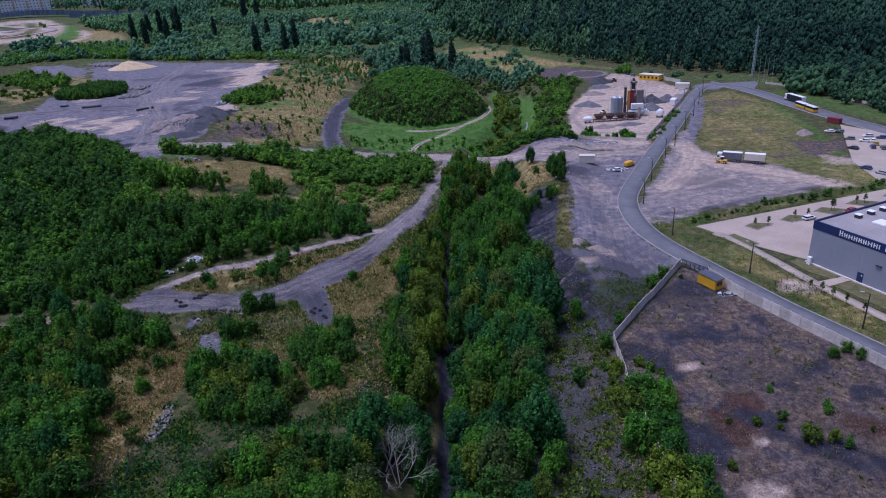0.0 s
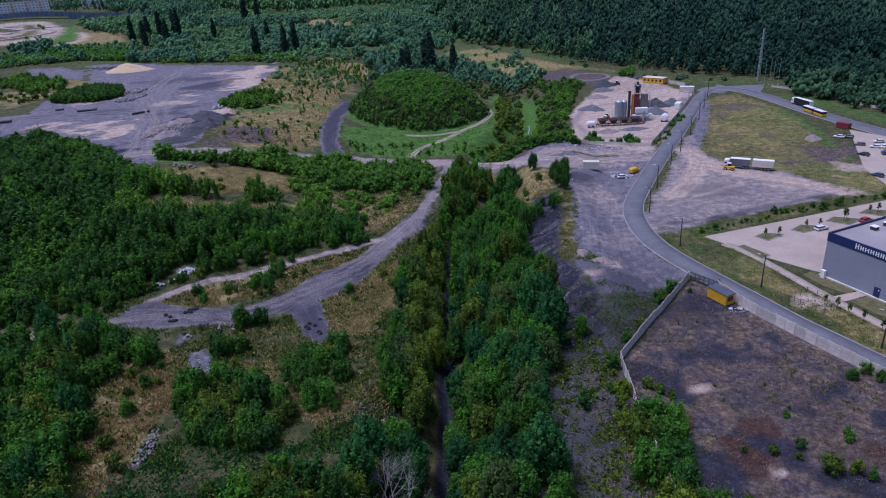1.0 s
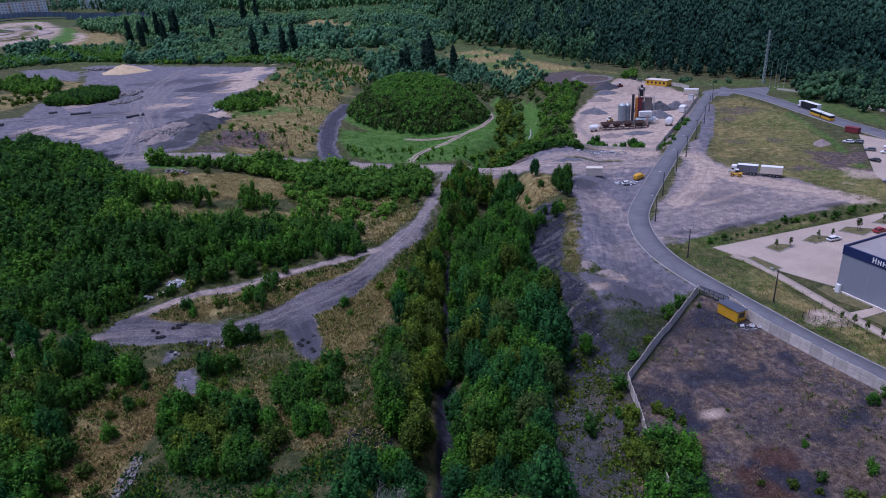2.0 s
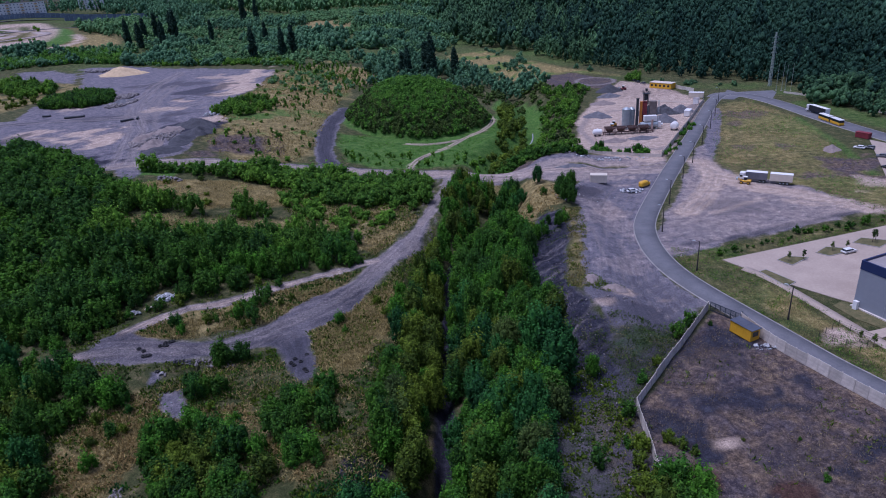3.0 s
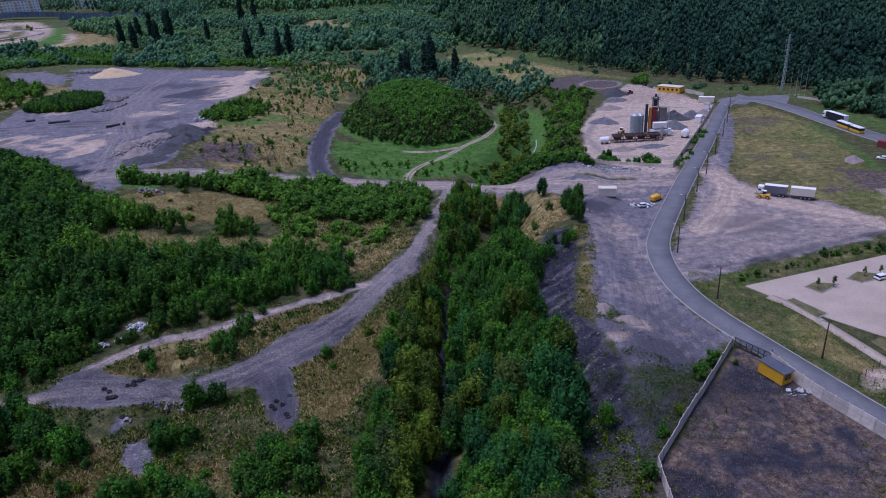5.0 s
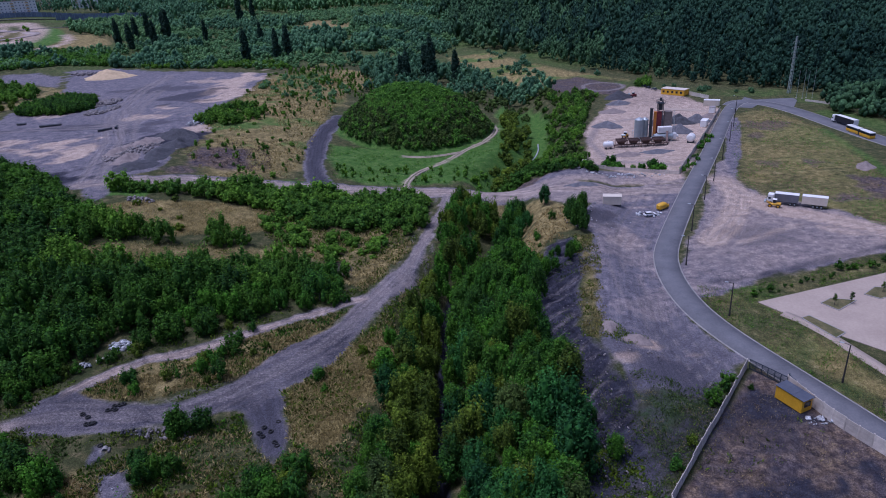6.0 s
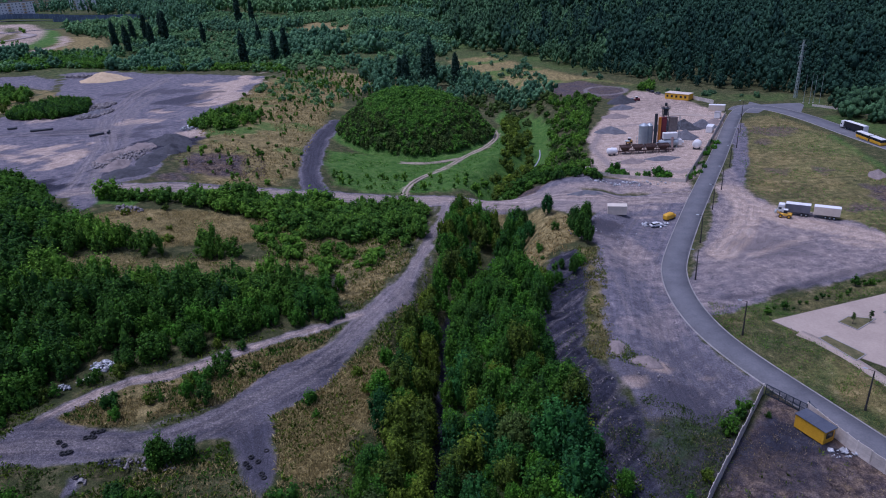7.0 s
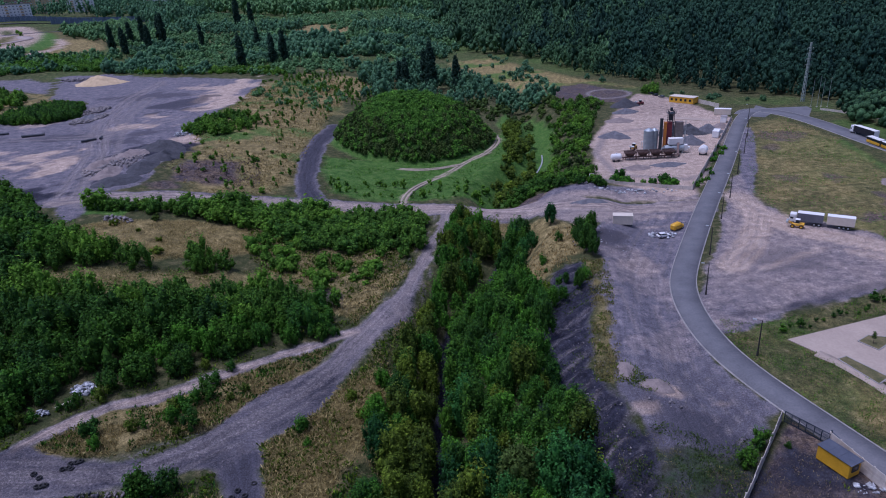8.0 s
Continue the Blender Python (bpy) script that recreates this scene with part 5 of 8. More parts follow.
def lorry_cab(ob, x, paint, tall=3.4):
    bm = bm_new()
    box(bm, x, x + 2.1, -1.22, 1.22, 0.6, 2.1, 0.08)
    box(bm, x, x + 1.95, -1.18, 1.18, 2.05, tall, 0.2)
    c = part("cab", bm, paint, ob)
    bm = bm_new()
    box(bm, x + 1.93, x + 2.12, -1.05, 1.05, 1.75, 2.55, 0.03)
    part("windscreen", bm, GLASS, c)
    for s in (-1, 1):
        bm = bm_new()
        box(bm, x + 0.9, x + 1.8, min(s * 1.17, s * 1.235), max(s * 1.17, s * 1.235), 1.75, 2.4)
        part("side_window", bm, GLASS, c)
    bm = bm_new()
    box(bm, x + 2.05, x + 2.2, -1.15, 1.15, 0.4, 0.75, 0.04)
    part("bumper", bm, DARK_STEEL, c)


def road_train():
    a, b = (93.7, 206.6), (80.1, 213.8)
    ob = thing("lorry", place(*a, heading(a, b)) @ TRUE, "white lorry with grey curtain sides at the yard edge", "lorry")
    lorry_box(ob, 8.6, 15.9, surface("grey_curtain", ((0.12, 0.125, 0.15), (0.16, 0.165, 0.195)), 2.0, 0.6), WHITE)
    lorry_cab(ob, 16.1, WHITE)
    for px in (9.6, 10.9, 17.0):
        for py in (-1.05, 1.05):
            wheel(ob, px, py, 0.5, 0.34)
    tr = thing("trailer", place(*a, heading(a, b)) @ TRUE, "cream box trailer behind the lorry", "trailer")
    lorry_box(tr, 0.0, 7.6, CREAM, WHITE)
    bm = bm_new()
    rod(bm, (7.6, 0, 0.9), (8.9, 0, 0.9), 0.08)
    part("drawbar", bm, DARK_STEEL, tr)
    for px in (1.6, 2.8, 4.0):
        for py in (-1.05, 1.05):
            wheel(tr, px, py, 0.48, 0.34)


road_train()


def loader(x, y, turn, label, paint=None):
    ob = thing("wheel_loader", place(x, y, turn) @ Matrix.Diagonal((0.78, 0.78, 0.78, 1)), label, "loader")
    bm = bm_new()
    box(bm, -2.2, 0.3, -0.9, 0.9, 0.8, 1.7, 0.12)
    box(bm, 0.3, 1.7, -0.6, 0.6, 0.7, 1.3, 0.1)
    part("body", bm, paint or YELLOW, ob)
    bm = bm_new()
    box(bm, -0.7, 0.5, -0.7, 0.7, 1.7, 2.9, 0.1)
    c = part("cab", bm, GLASS, ob)
    bm = bm_new()
    box(bm, -0.8, 0.6, -0.78, 0.78, 2.9, 3.02, 0.04)
    part("cab_roof", bm, WHITE, c)
    bm = bm_new()
    rod(bm, (1.0, -0.5, 1.2), (2.7, -0.5, 2.0), 0.12)
    rod(bm, (1.0, 0.5, 1.2), (2.7, 0.5, 2.0), 0.12)
    part("arm", bm, paint or YELLOW, ob)
    bm = bm_new()
    box(bm, 2.6, 3.3, -1.15, 1.15, 1.6, 2.4, 0.15)
    part("bucket", bm, STEEL, ob)
    for px in (-1.4, 1.2):
        for py in (-0.95, 0.95):
            wheel(ob, px, py, 0.65, 0.45, paint or YELLOW)


loader(80.8, 209.6, 150, "yellow wheel loader parked beside the lorry")
loader(57.2, 294.0, 240, "small yellow loader beside the silos")


def semi():
    a, b = (144.6, 290.4), (142.5, 305.0)
    ob = thing("semi_truck", place(*a, heading(a, b), 0.06) @ TRUE, "white tractor with black-sided semi-trailer on the road", "lorry")
    black = surface("black_curtain", ((0.010, 0.011, 0.016), (0.018, 0.02, 0.028)), 2.0, 0.5, bump=0.03)
    lorry_box(ob, 0.0, 13.4, black, WHITE, "trailer")
    bm = bm_new()
    box(bm, -0.06, 0.0, -1.25, 1.25, 1.2, 3.85)
    part("rear_door", bm, WHITE, ob)
    lorry_cab(ob, 13.9, WHITE, 3.6)
    for px in (2.0, 3.3, 4.6, 11.9, 14.9):
        for py in (-1.05, 1.05):
            wheel(ob, px, py, 0.5, 0.34)


semi()


def bus():
    a, b = (141.9, 273.6), (140.7, 288.5)
    ob = thing("articulated_bus", place(*a, heading(a, b), 0.06) @ TRUE, "yellow and white articulated bus on the road", "bus")
    for name, x0, x1 in (("rear_section", 0.0, 7.6), ("front_section", 8.6, 17.4)):
        bm = bm_new()
        box(bm, x0, x1, -1.26, 1.26, 0.35, 1.55, 0.06)
        s = part(name, bm, YELLOW, ob)
        bm = bm_new()
        box(bm, x0 + 0.02, x1 - 0.02, -1.23, 1.23, 1.55, 2.6, 0.05)
        part("window_band", bm, GLASS, s)
        bm = bm_new()
        box(bm, x0, x1, -1.25, 1.25, 2.6, 2.98, 0.12)
        part("roof", bm, WHITE, s)
        for k in range(3):
            bm = bm_new()
            box(bm, x0 + 1.2 + k * 2.2, x0 + 2.2 + k * 2.2, -0.6, 0.6, 2.98, 3.15, 0.05)
            part("roof_hatch", bm, WHITE, s)
    bm = bm_new()
    for k in range(5):
        box(bm, 7.6 + k * 0.2, 7.75 + k * 0.2, -1.18, 1.18, 0.5, 2.85)
    part("bellows", bm, RUBBER, ob)
    for px in (2.2, 10.8, 15.2):
        for py in (-1.1, 1.1):
            wheel(ob, px, py, 0.48, 0.3)


bus()


def container(x, y, turn, L, W, H, mat, top, label, name="container", legs=0.15, ribs=10):
    ob = thing(name, place(x, y, turn), label, "container")
    bm = bm_new()
    box(bm, -L / 2, L / 2, -W / 2, W / 2, legs, H, 0.05)
    part("body", bm, mat, ob)
    bm = bm_new()
    for k in range(ribs):
        px = -L / 2 + (k + 0.5) * L / ribs
        box(bm, px - 0.05, px + 0.05, -W / 2 - 0.03, W / 2 + 0.03, legs + 0.1, H - 0.1)
    part("rib", bm, mat, ob)
    bm = bm_new()
    box(bm, -L / 2 - 0.06, L / 2 + 0.06, -W / 2 - 0.06, W / 2 + 0.06, H - 0.03, H + 0.1, 0.03)
    part("roof", bm, top, ob)
    bm = bm_new()
    for px in (-L / 2 + 0.2, L / 2 - 0.2):
        box(bm, px - 0.15, px + 0.15, -W / 2 + 0.1, W / 2 - 0.1, -0.2, legs + 0.02)
    part("skid", bm, DARK_STEEL, ob)
    return ob


container(36.6, 213.4, -10, 5.2, 2.5, 2.6, CREAM, CREAM, "cream storage box standing beside the cross track", "storage_box")
container(140.2, 255.0, -60, 4.9, 2.0, 2.1, RED, RED, "dull red container beside the east road")
container(92.4, 306.8, 62, 4.8, 2.4, 2.6, WHITE, WHITE, "white container beside the plant wall")
container(107.9, 345.2, -22, 7.0, 2.6, 2.7, CREAM, WHITE, "cream container beside the plant entrance")
container(103.4, 330.6, 64, 3.4, 2.4, 2.7, WHITE, ROOFING, "small white gate hut with grey roof", "gate_hut", ribs=4)


def yellow_hall():
    a, b = (93.4, 379.6), (102.6, 371.0)
    ob = thing("site_hall", place(*a, heading(a, b)), "long yellow site hut with cream roof", "building")
    L = math.dist(a, b)
    bm = bm_new()
    box(bm, 0, L, 0, 5.0, 0, 2.9, 0.04)
    part("wall", bm, YELLOW, ob)
    bm = bm_new()
    box(bm, -0.2, L + 0.2, -0.2, 5.2, 2.9, 3.1, 0.05)
    part("roof", bm, CREAM, ob)
    for k in range(5):
        bm = bm_new()
        box(bm, 0.8 + k * 2.4, 1.9 + k * 2.4, -0.04, 0.02, 1.0, 2.1)
        part("window", bm, GLASS, ob)


yellow_hall()


def heap(x, y, rx, ry, h, mat, label, seed=0, name="gravel_heap", category="heap", rough=0.25):
    """A loose heap with an uneven foot and worn top."""
    r = np.random.RandomState(seed)
    n, rings = 34, 12
    V = [(x, y, ground_z(x, y) + h)]
    ph = r.rand(3) * 6.28
    for k in range(1, rings + 1):
        q = k / rings
        for j in range(n):
            a = 6.283 * j / n
            w = 1 + 0.16 * math.sin(2 * a + ph[0]) + 0.10 * math.sin(3 * a + ph[1]) + 0.06 * math.sin(7 * a + ph[2])
            px, py = x + math.cos(a) * rx * q * w, y + math.sin(a) * ry * q * w
            prof = (1 - q) ** 1.05 * 1.02 + 0.06 * r.rand() * (1 - q)
            lump = (float(fbm(px, py, 3.2, 140 + seed)) - 0.5) * 1.5 * h * min(1.0, 2.2 * (1 - q)) * rough
            V.append((px, py, ground_z(px, py) + h * prof + lump - (0.25 if k == rings else 0)))
    tri = [(0, 1 + j, 1 + (j + 1) % n) for j in range(n)]
    for k in range(rings - 1):
        for j in range(n):
            a, b = 1 + k * n + j, 1 + k * n + (j + 1) % n
            tri += [(a, a + n, b + n), (a, b + n, b)]
    return tagged(new(name, np_mesh(name, V, tri, mat, smooth=True)), label, category, kind="stuff")


heap(54.0, 314.5, 6.0, 5.0, 2.6, GRAVEL_GREY, "grey gravel heap in the plant yard", 1)
heap(80.0, 299.0, 5.2, 4.2, 3.4, GRAVEL_GREY, "tall grey gravel heap behind the plant", 2)
heap(84.5, 316.0, 7.0, 5.5, 3.8, COAL_HEAP, "dark gravel heap behind the plant", 3, rough=0.45)
heap(77.0, 315.0, 6.5, 5.0, 4.0, COAL_HEAP, "dark gravel bank behind the plant", 32, rough=0.5)
heap(91.5, 315.0, 6.0, 4.5, 3.2, GRAVEL_GREY, "grey gravel heap beside the plant wall", 33)
heap(68.0, 360.0, 6.5, 4.0, 2.2, GRAVEL_GREY, "pale grey gravel heap below the slag heap", 34)
heap(99.0, 322.0, 4.5, 4.0, 2.0, GRAVEL_PINK, "pinkish gravel heap beside the plant wall", 4)
heap(61.4, 342.0, 6.0, 4.5, 2.0, GRAVEL_PINK, "low pinkish gravel heap in the plant yard", 5)
heap(70.5, 376.0, 8.5, 6.0, 3.6, COAL_HEAP, "dark slag heap at the back of the plant yard", 6)
heap(52.5, 268.5, 5.5, 3.0, 1.4, GRAVEL_PINK, "low gravel heap below the feed bins", 7)
heap(64.0, 271.0, 7.0, 2.6, 1.2, GRAVEL_GREY, "low grey gravel spill below the feed bins", 8)
heap(122.4, 241.4, 3.2, 4.0, 1.9, GRAVEL_PINK, "greyish rubble heap in the meadow", 9)
heap(-246.5, 458.0, 20.0, 8.0, 5.6, SANDY, "large pale sand heap on the plateau yard", 10, "sand_heap")
heap(-40.8, 230.2, 4.4, 2.0, 0.8, SANDY, "small sand heap beside the cross track", 11, "sand_heap")
for k, (hx, hy, rx, ry, h) in enumerate(((-118.0, 274.0, 10.0, 7.0, 2.2), (-111.5, 262.0, 5.5, 8.0, 2.4), (-113.0, 248.0, 5.5, 9.0, 2.0), (-114.0, 234.0, 6.0, 8.0, 1.4))):
    heap(hx, hy, rx, ry, h, COAL_HEAP, "low dark slag bank at the plateau edge", 18 + k, rough=0.7)
for k, (hx, hy, rx, ry, h) in enumerate(((-129.0, 252.0, 5.0, 10.0, 1.6), (-125.0, 264.0, 6.0, 8.0, 1.9), (-121.0, 241.0, 4.5, 8.0, 1.4))):
    heap(hx, hy, rx, ry, h, GRAVEL_PINK, "low earthy rubble bank beside dark slag", 28 + k, rough=0.8)
heap(-184.0, 339.0, 6.0, 12.0, 1.6, GRAVEL_GREY, "low grey rubble heap beside the shrub patch", 17, rough=0.8)
heap(27.2, 139.0, 2.8, 2.0, 1.1, GRAVEL_PINK, "small pinkish earth heap beside the road bend", 14)
heap(23.0, 143.6, 1.8, 2.6, 1.0, GRAVEL_PINK, "small earth heap with grass beside the road bend", 15)
heap(30.4, 230.0, 5.0, 2.4, 1.0, GRAVEL_GREY, "low rubble bank beside the cross track", 16)


# the asphalt plant
def plant():
    ob = thing("asphalt_plant", Matrix.Translation((61.0, 288.0, 0)), "asphalt mixing plant with silos, tower and rusty bins", "plant")

    def p(name, mat, build, label="", parent=None):
        bm = bm_new()
        build(bm)
        return part(name, bm, mat, parent or ob, label)

    for k, (x, y, r, h) in enumerate(((0.2, 0.6, 1.8, 8.4), (2.6, 1.8, 1.4, 8.0))):
        def tank(bm):
            rod(bm, (x, y, 0), (x, y, h), r, None, 20)
            rod(bm, (x, y, h), (x, y, h + 0.8), r, 0.4, 20)
            for z in (0.3, h * 0.35, h * 0.7, h - 0.1):
                rod(bm, (x, y, z - 0.06), (x, y, z + 0.06), r + 0.06, None, 20)
        p("silo", STEEL, tank, "grey steel silo")
    p("chimney", DARK_STEEL, lambda bm: (rod(bm, (4.6, 0.4, 0), (4.6, 0.4, 12.6), 0.62, 0.55, 14), rod(bm, (4.6, 0.4, 12.3), (4.6, 0.4, 12.6), 0.66, 0.66, 14)), "dark steel chimney")
    p("hot_elevator", ORANGE, lambda bm: box(bm, 5.7, 6.6, 0.2, 1.3, 0.5, 11.2, 0.05), "orange bucket elevator casing")
    p("elevator", RED, lambda bm: box(bm, 6.9, 8.7, 0.8, 2.2, 0.5, 11.0, 0.05), "dark red elevator casing")
    def tower(bm):
        for x in (7.4, 9.2):
            for y in (1.0, 2.8):
                rod(bm, (x, y, 0), (x, y, 15.0), 0.14, None, 6)
        for z in (3.5, 7.0, 10.5, 14.0):
            box(bm, 7.2, 9.4, 0.8, 3.0, z, z + 0.15)
        for z in (3.5, 7.0, 10.5):
            rod(bm, (7.4, 1.0, z), (9.2, 1.0, z + 3.5), 0.07, None, 5)
        box(bm, 7.6, 9.0, 1.2, 2.6, 11.5, 13.8, 0.05)
        box(bm, 6.9, 9.7, 0.5, 3.3, 14.1, 14.25)
        for x in (6.95, 9.65):
            rod(bm, (x, 0.55, 14.2), (x, 0.55, 15.2), 0.05, None, 4)
            rod(bm, (x, 3.25, 14.2), (x, 3.25, 15.2), 0.05, None, 4)
        for y in (0.55, 3.25):
            rod(bm, (6.95, y, 15.2), (9.65, y, 15.2), 0.05, None, 4)
        box(bm, 7.9, 8.7, 1.5, 2.3, 15.0, 16.2, 0.05)
    p("tower", DARK_STEEL, tower, "dark steel tower with platforms")
    p("filter_column", surface("brown_grey_steel", ((0.16, 0.13, 0.12), (0.26, 0.22, 0.205)), 0.9, 0.8, detail=0.2), lambda bm: (box(bm, 9.9, 12.6, 0.2, 2.4, 3.0, 11.0, 0.05), [box(bm, 10.2 + k * 0.6, 10.35 + k * 0.6, 0.1, 0.2, 3.0, 11.0) for k in range(4)]), "brown-grey ribbed filter house")
    p("ladder", STEEL, lambda bm: (rod(bm, (13.4, 0, 0), (13.0, 0, 11.5), 0.07, None, 5), rod(bm, (13.8, 0, 0), (13.4, 0, 11.5), 0.07, None, 5), [rod(bm, (13.4 - k * 0.0174, 0, 0.5 + k * 0.5), (13.8 - k * 0.0174, 0, 0.5 + k * 0.5), 0.04, None, 4) for k in range(22)]))
    p("control_cabin", WHITE, lambda bm: box(bm, 7.0, 12.2, -2.6, -0.4, 3.3, 5.6, 0.08), "white control cabin")
    def drum(bm):
        rod(bm, (5.6, -1.8, 1.6), (12.6, -1.8, 1.9), 1.35, None, 18)
        for x in (6.6, 8.4, 10.2, 12.0):
            rod(bm, (x - 0.12, -1.8, 1.65), (x + 0.12, -1.8, 1.66), 1.5, None, 18)
        for x in (6.6, 12.0):
            box(bm, x - 0.3, x + 0.3, -2.9, -0.7, 0, 0.6)
    p("dryer_drum", STEEL, drum, "grey dryer drum")
    p("burner", WHITE, lambda bm: (box(bm, 12.7, 14.0, -2.6, -1.0, 0.8, 3.0, 0.1), rod(bm, (14.0, -1.8, 1.8), (14.8, -1.8, 1.8), 0.5, None, 10)))
    for k in range(4):
        x = -10.4 + k * 4.6
        def hopper(bm):
            vs = [bm.verts.new(q) for q in ((x, -9.4, 3.1), (x + 4.2, -9.4, 3.1), (x + 4.2, -6.4, 3.1), (x, -6.4, 3.1), (x + 1.0, -8.4, 1.3), (x + 3.2, -8.4, 1.3), (x + 3.2, -7.4, 1.3), (x + 1.0, -7.4, 1.3))]
            for q in ((0, 1, 5, 4), (1, 2, 6, 5), (2, 3, 7, 6), (3, 0, 4, 7), (4, 5, 6, 7)):
                bm.faces.new([vs[i] for i in q])
            bmesh.ops.solidify(bm, geom=bm.faces[:], thickness=0.12)
            for dx in (0.3, 3.9):
                for yy in (-9.2, -6.6):
                    rod(bm, (x + dx, yy, 0), (x + dx, yy, 3.1), 0.1, None, 5)
            box(bm, x, x + 4.2, -9.5, -9.35, 2.6, 3.2)
            box(bm, x + 0.4, x + 3.8, -8.6, -7.2, 2.2, 2.5)
        p("feed_bin", RUST, hopper, "rusty aggregate feed bin")
    p("collecting_conveyor", RUST, lambda bm: (box(bm, -11.0, 9.6, -8.3, -7.5, 0.75, 1.1), [box(bm, -10.8 + q * 2.5, -10.6 + q * 2.5, -8.2, -7.6, 0, 0.8) for q in range(9)]), "rusty belt conveyor")
    p("sloping_conveyor", RUST, lambda bm: (box(bm, 0, 7.0, -0.4, 0.4, 0, 0.3, turn=pose(9.0, -7.6, 1.0, 0, -28, 75)), rod(bm, (10.0, -4.5, 0), (10.0, -4.5, 2.2), 0.1, None, 5)), "rusty sloping conveyor")
    p("pipe_run", STEEL, lambda bm: (rod(bm, (-2.6, -0.6, 0), (-2.6, -0.6, 4.5), 0.09, None, 6), rod(bm, (-2.6, -0.6, 4.5), (1.0, -0.8, 5.0), 0.09, None, 6), rod(bm, (4.0, -1.4, 0.4), (5.6, -1.8, 1.6), 0.5, 0.9, 10)))


plant()


def tank(x, y, turn, L, r, label):
    ob = thing("storage_tank", place(x, y, turn), label, "tank")
    bm = bm_new()
    rod(bm, (-L / 2, 0, r + 0.5), (L / 2, 0, r + 0.5), r, None, 18)
    for s in (-1, 1):
        rod(bm, (s * L / 2, 0, r + 0.5), (s * (L / 2 + 0.4), 0, r + 0.5), r, r * 0.6, 18)
    rod(bm, (0, 0, 2 * r + 0.4), (0, 0, 2 * r + 0.75), 0.3, None, 10)
    part("shell", bm, WHITE, ob)
    bm = bm_new()
    for s in (-0.3, 0.3):
        box(bm, s * L - 0.2, s * L + 0.2, -r * 0.8, r * 0.8, -0.1, r * 0.55)
    part("saddle", bm, DARK_STEEL, ob)


tank(47.6, 278.8, 4, 3.0, 1.15, "white storage tank at the end of the feed bins")
tank(79.4, 281.6, 60, 1.6, 1.55, "round white tank beside the plant wall")
panel_fence("low grey concrete wall in front of the plant yard", [(36.5, 254.5), (64.2, 243.2)], 3.0, 1.1, CONCRETE, CONCRETE, 2)
panel_fence("grey concrete wall between plant yard and road", [(64.2, 243.2), (86.0, 287.5), (108.4, 335.2)], 3.0, 1.8, CONCRETE, CONCRETE, 3)


# pylon and poles
def pylon(x, y, tall=27.0):
    ob = thing("pylon", place(x, y, 20), "tall pale green lattice pylon at the road junction", "pylon")
    bm = bm_new()
    legs = ((-1, -1), (1, -1), (1, 1), (-1, 1))
    at = lambda s, z: Vector((s[0] * (0.5 - 0.28 * z / tall), s[1] * (0.5 - 0.28 * z / tall), z))
    for s in legs:
        rod(bm, at(s, -0.3), at(s, tall), 0.2, 0.12, 5)
    part("leg_frame", bm, PYLON_MAT, ob)
    bm = bm_new()
    z = 0.0
    k = 0
    while z < tall - 1.0:
        step = 1.9 - 0.9 * z / tall
        for i in range(4):
            a, b = legs[i], legs[(i + 1) % 4]
            rod(bm, at(a, z), at(b, z + step), 0.065, None, 4)
            rod(bm, at(b, z), at(a, z + step), 0.065, None, 4)
        z += step
    part("bracing", bm, PYLON_MAT, ob)
    for z in (17.0, 19.5, 22.0, 24.5):
        bm = bm_new()
        for s in (-1, 1):
            rod(bm, (0, 0, z + 0.5), (s * 1.9, 0, z), 0.09, 0.05, 5)
            rod(bm, (0, 0, z - 0.2), (s * 1.9, 0, z), 0.06, None, 5)
            rod(bm, (s * 1.8, 0, z), (s * 1.8, 0, z - 0.9), 0.07, None, 6)
        part("crossarm", bm, PYLON_MAT, ob)


pylon(151.5, 364.5)
panel_fence("pale concrete wall behind the yellow hut", [(104.6, 378.0), (111.5, 360.5)], 3.0, 1.8, CONCRETE, CONCRETE, 3)
slab("road_junction", JUNCTION, 0.045, ASPHALT, "worn grey asphalt junction at the wood edge", "road")
slab("yard_apron", [(84.0, 347.5), (107.5, 332.8), (106.6, 329.6), (84.0, 342.0)], 0.1, PAVERS, "pale concrete strip leading into the plant yard", "pavement")
for x, y, a, word in ((91.0, 397.5, 110, "dark"), (92.8, 392.0, 120, "dark grey"), (90.0, 403.0, 100, "black")):
    car(x, y, a, CAR_PAINTS[4 if word == "dark grey" else 2], word + " parked car behind the yellow hut", True)
loader(78.5, 377.0, 200, "dark loader standing beside the slag heap", RED)
for x, y, h in ((149.6, 352.0, 13.0), (151.6, 350.5, 14.0), (153.6, 351.0, 12.5), (155.4, 349.0, 13.5)):
    ob = thing("flagpole", place(x, y), "slender pale bare mast at the junction", "mast", "junction masts")
    bm = bm_new()
    rod(bm, (0, 0, -0.3), (0, 0, h), 0.1, 0.05, 8)
    part("shaft", bm, PYLON_MAT, ob)
    bm = bm_new()
    box(bm, -0.3, 0.3, -0.3, 0.3, -0.2, 0.35, 0.03)
    part("footing", bm, CONCRETE, ob)
panel_fence("low grey wall along the wood beside the east road", [(150.0, 344.0), (161.0, 331.0), (164.5, 309.0), (172.0, 270.0), (190.0, 205.0)], 3.0, 1.0, CONCRETE, CONCRETE, 2)


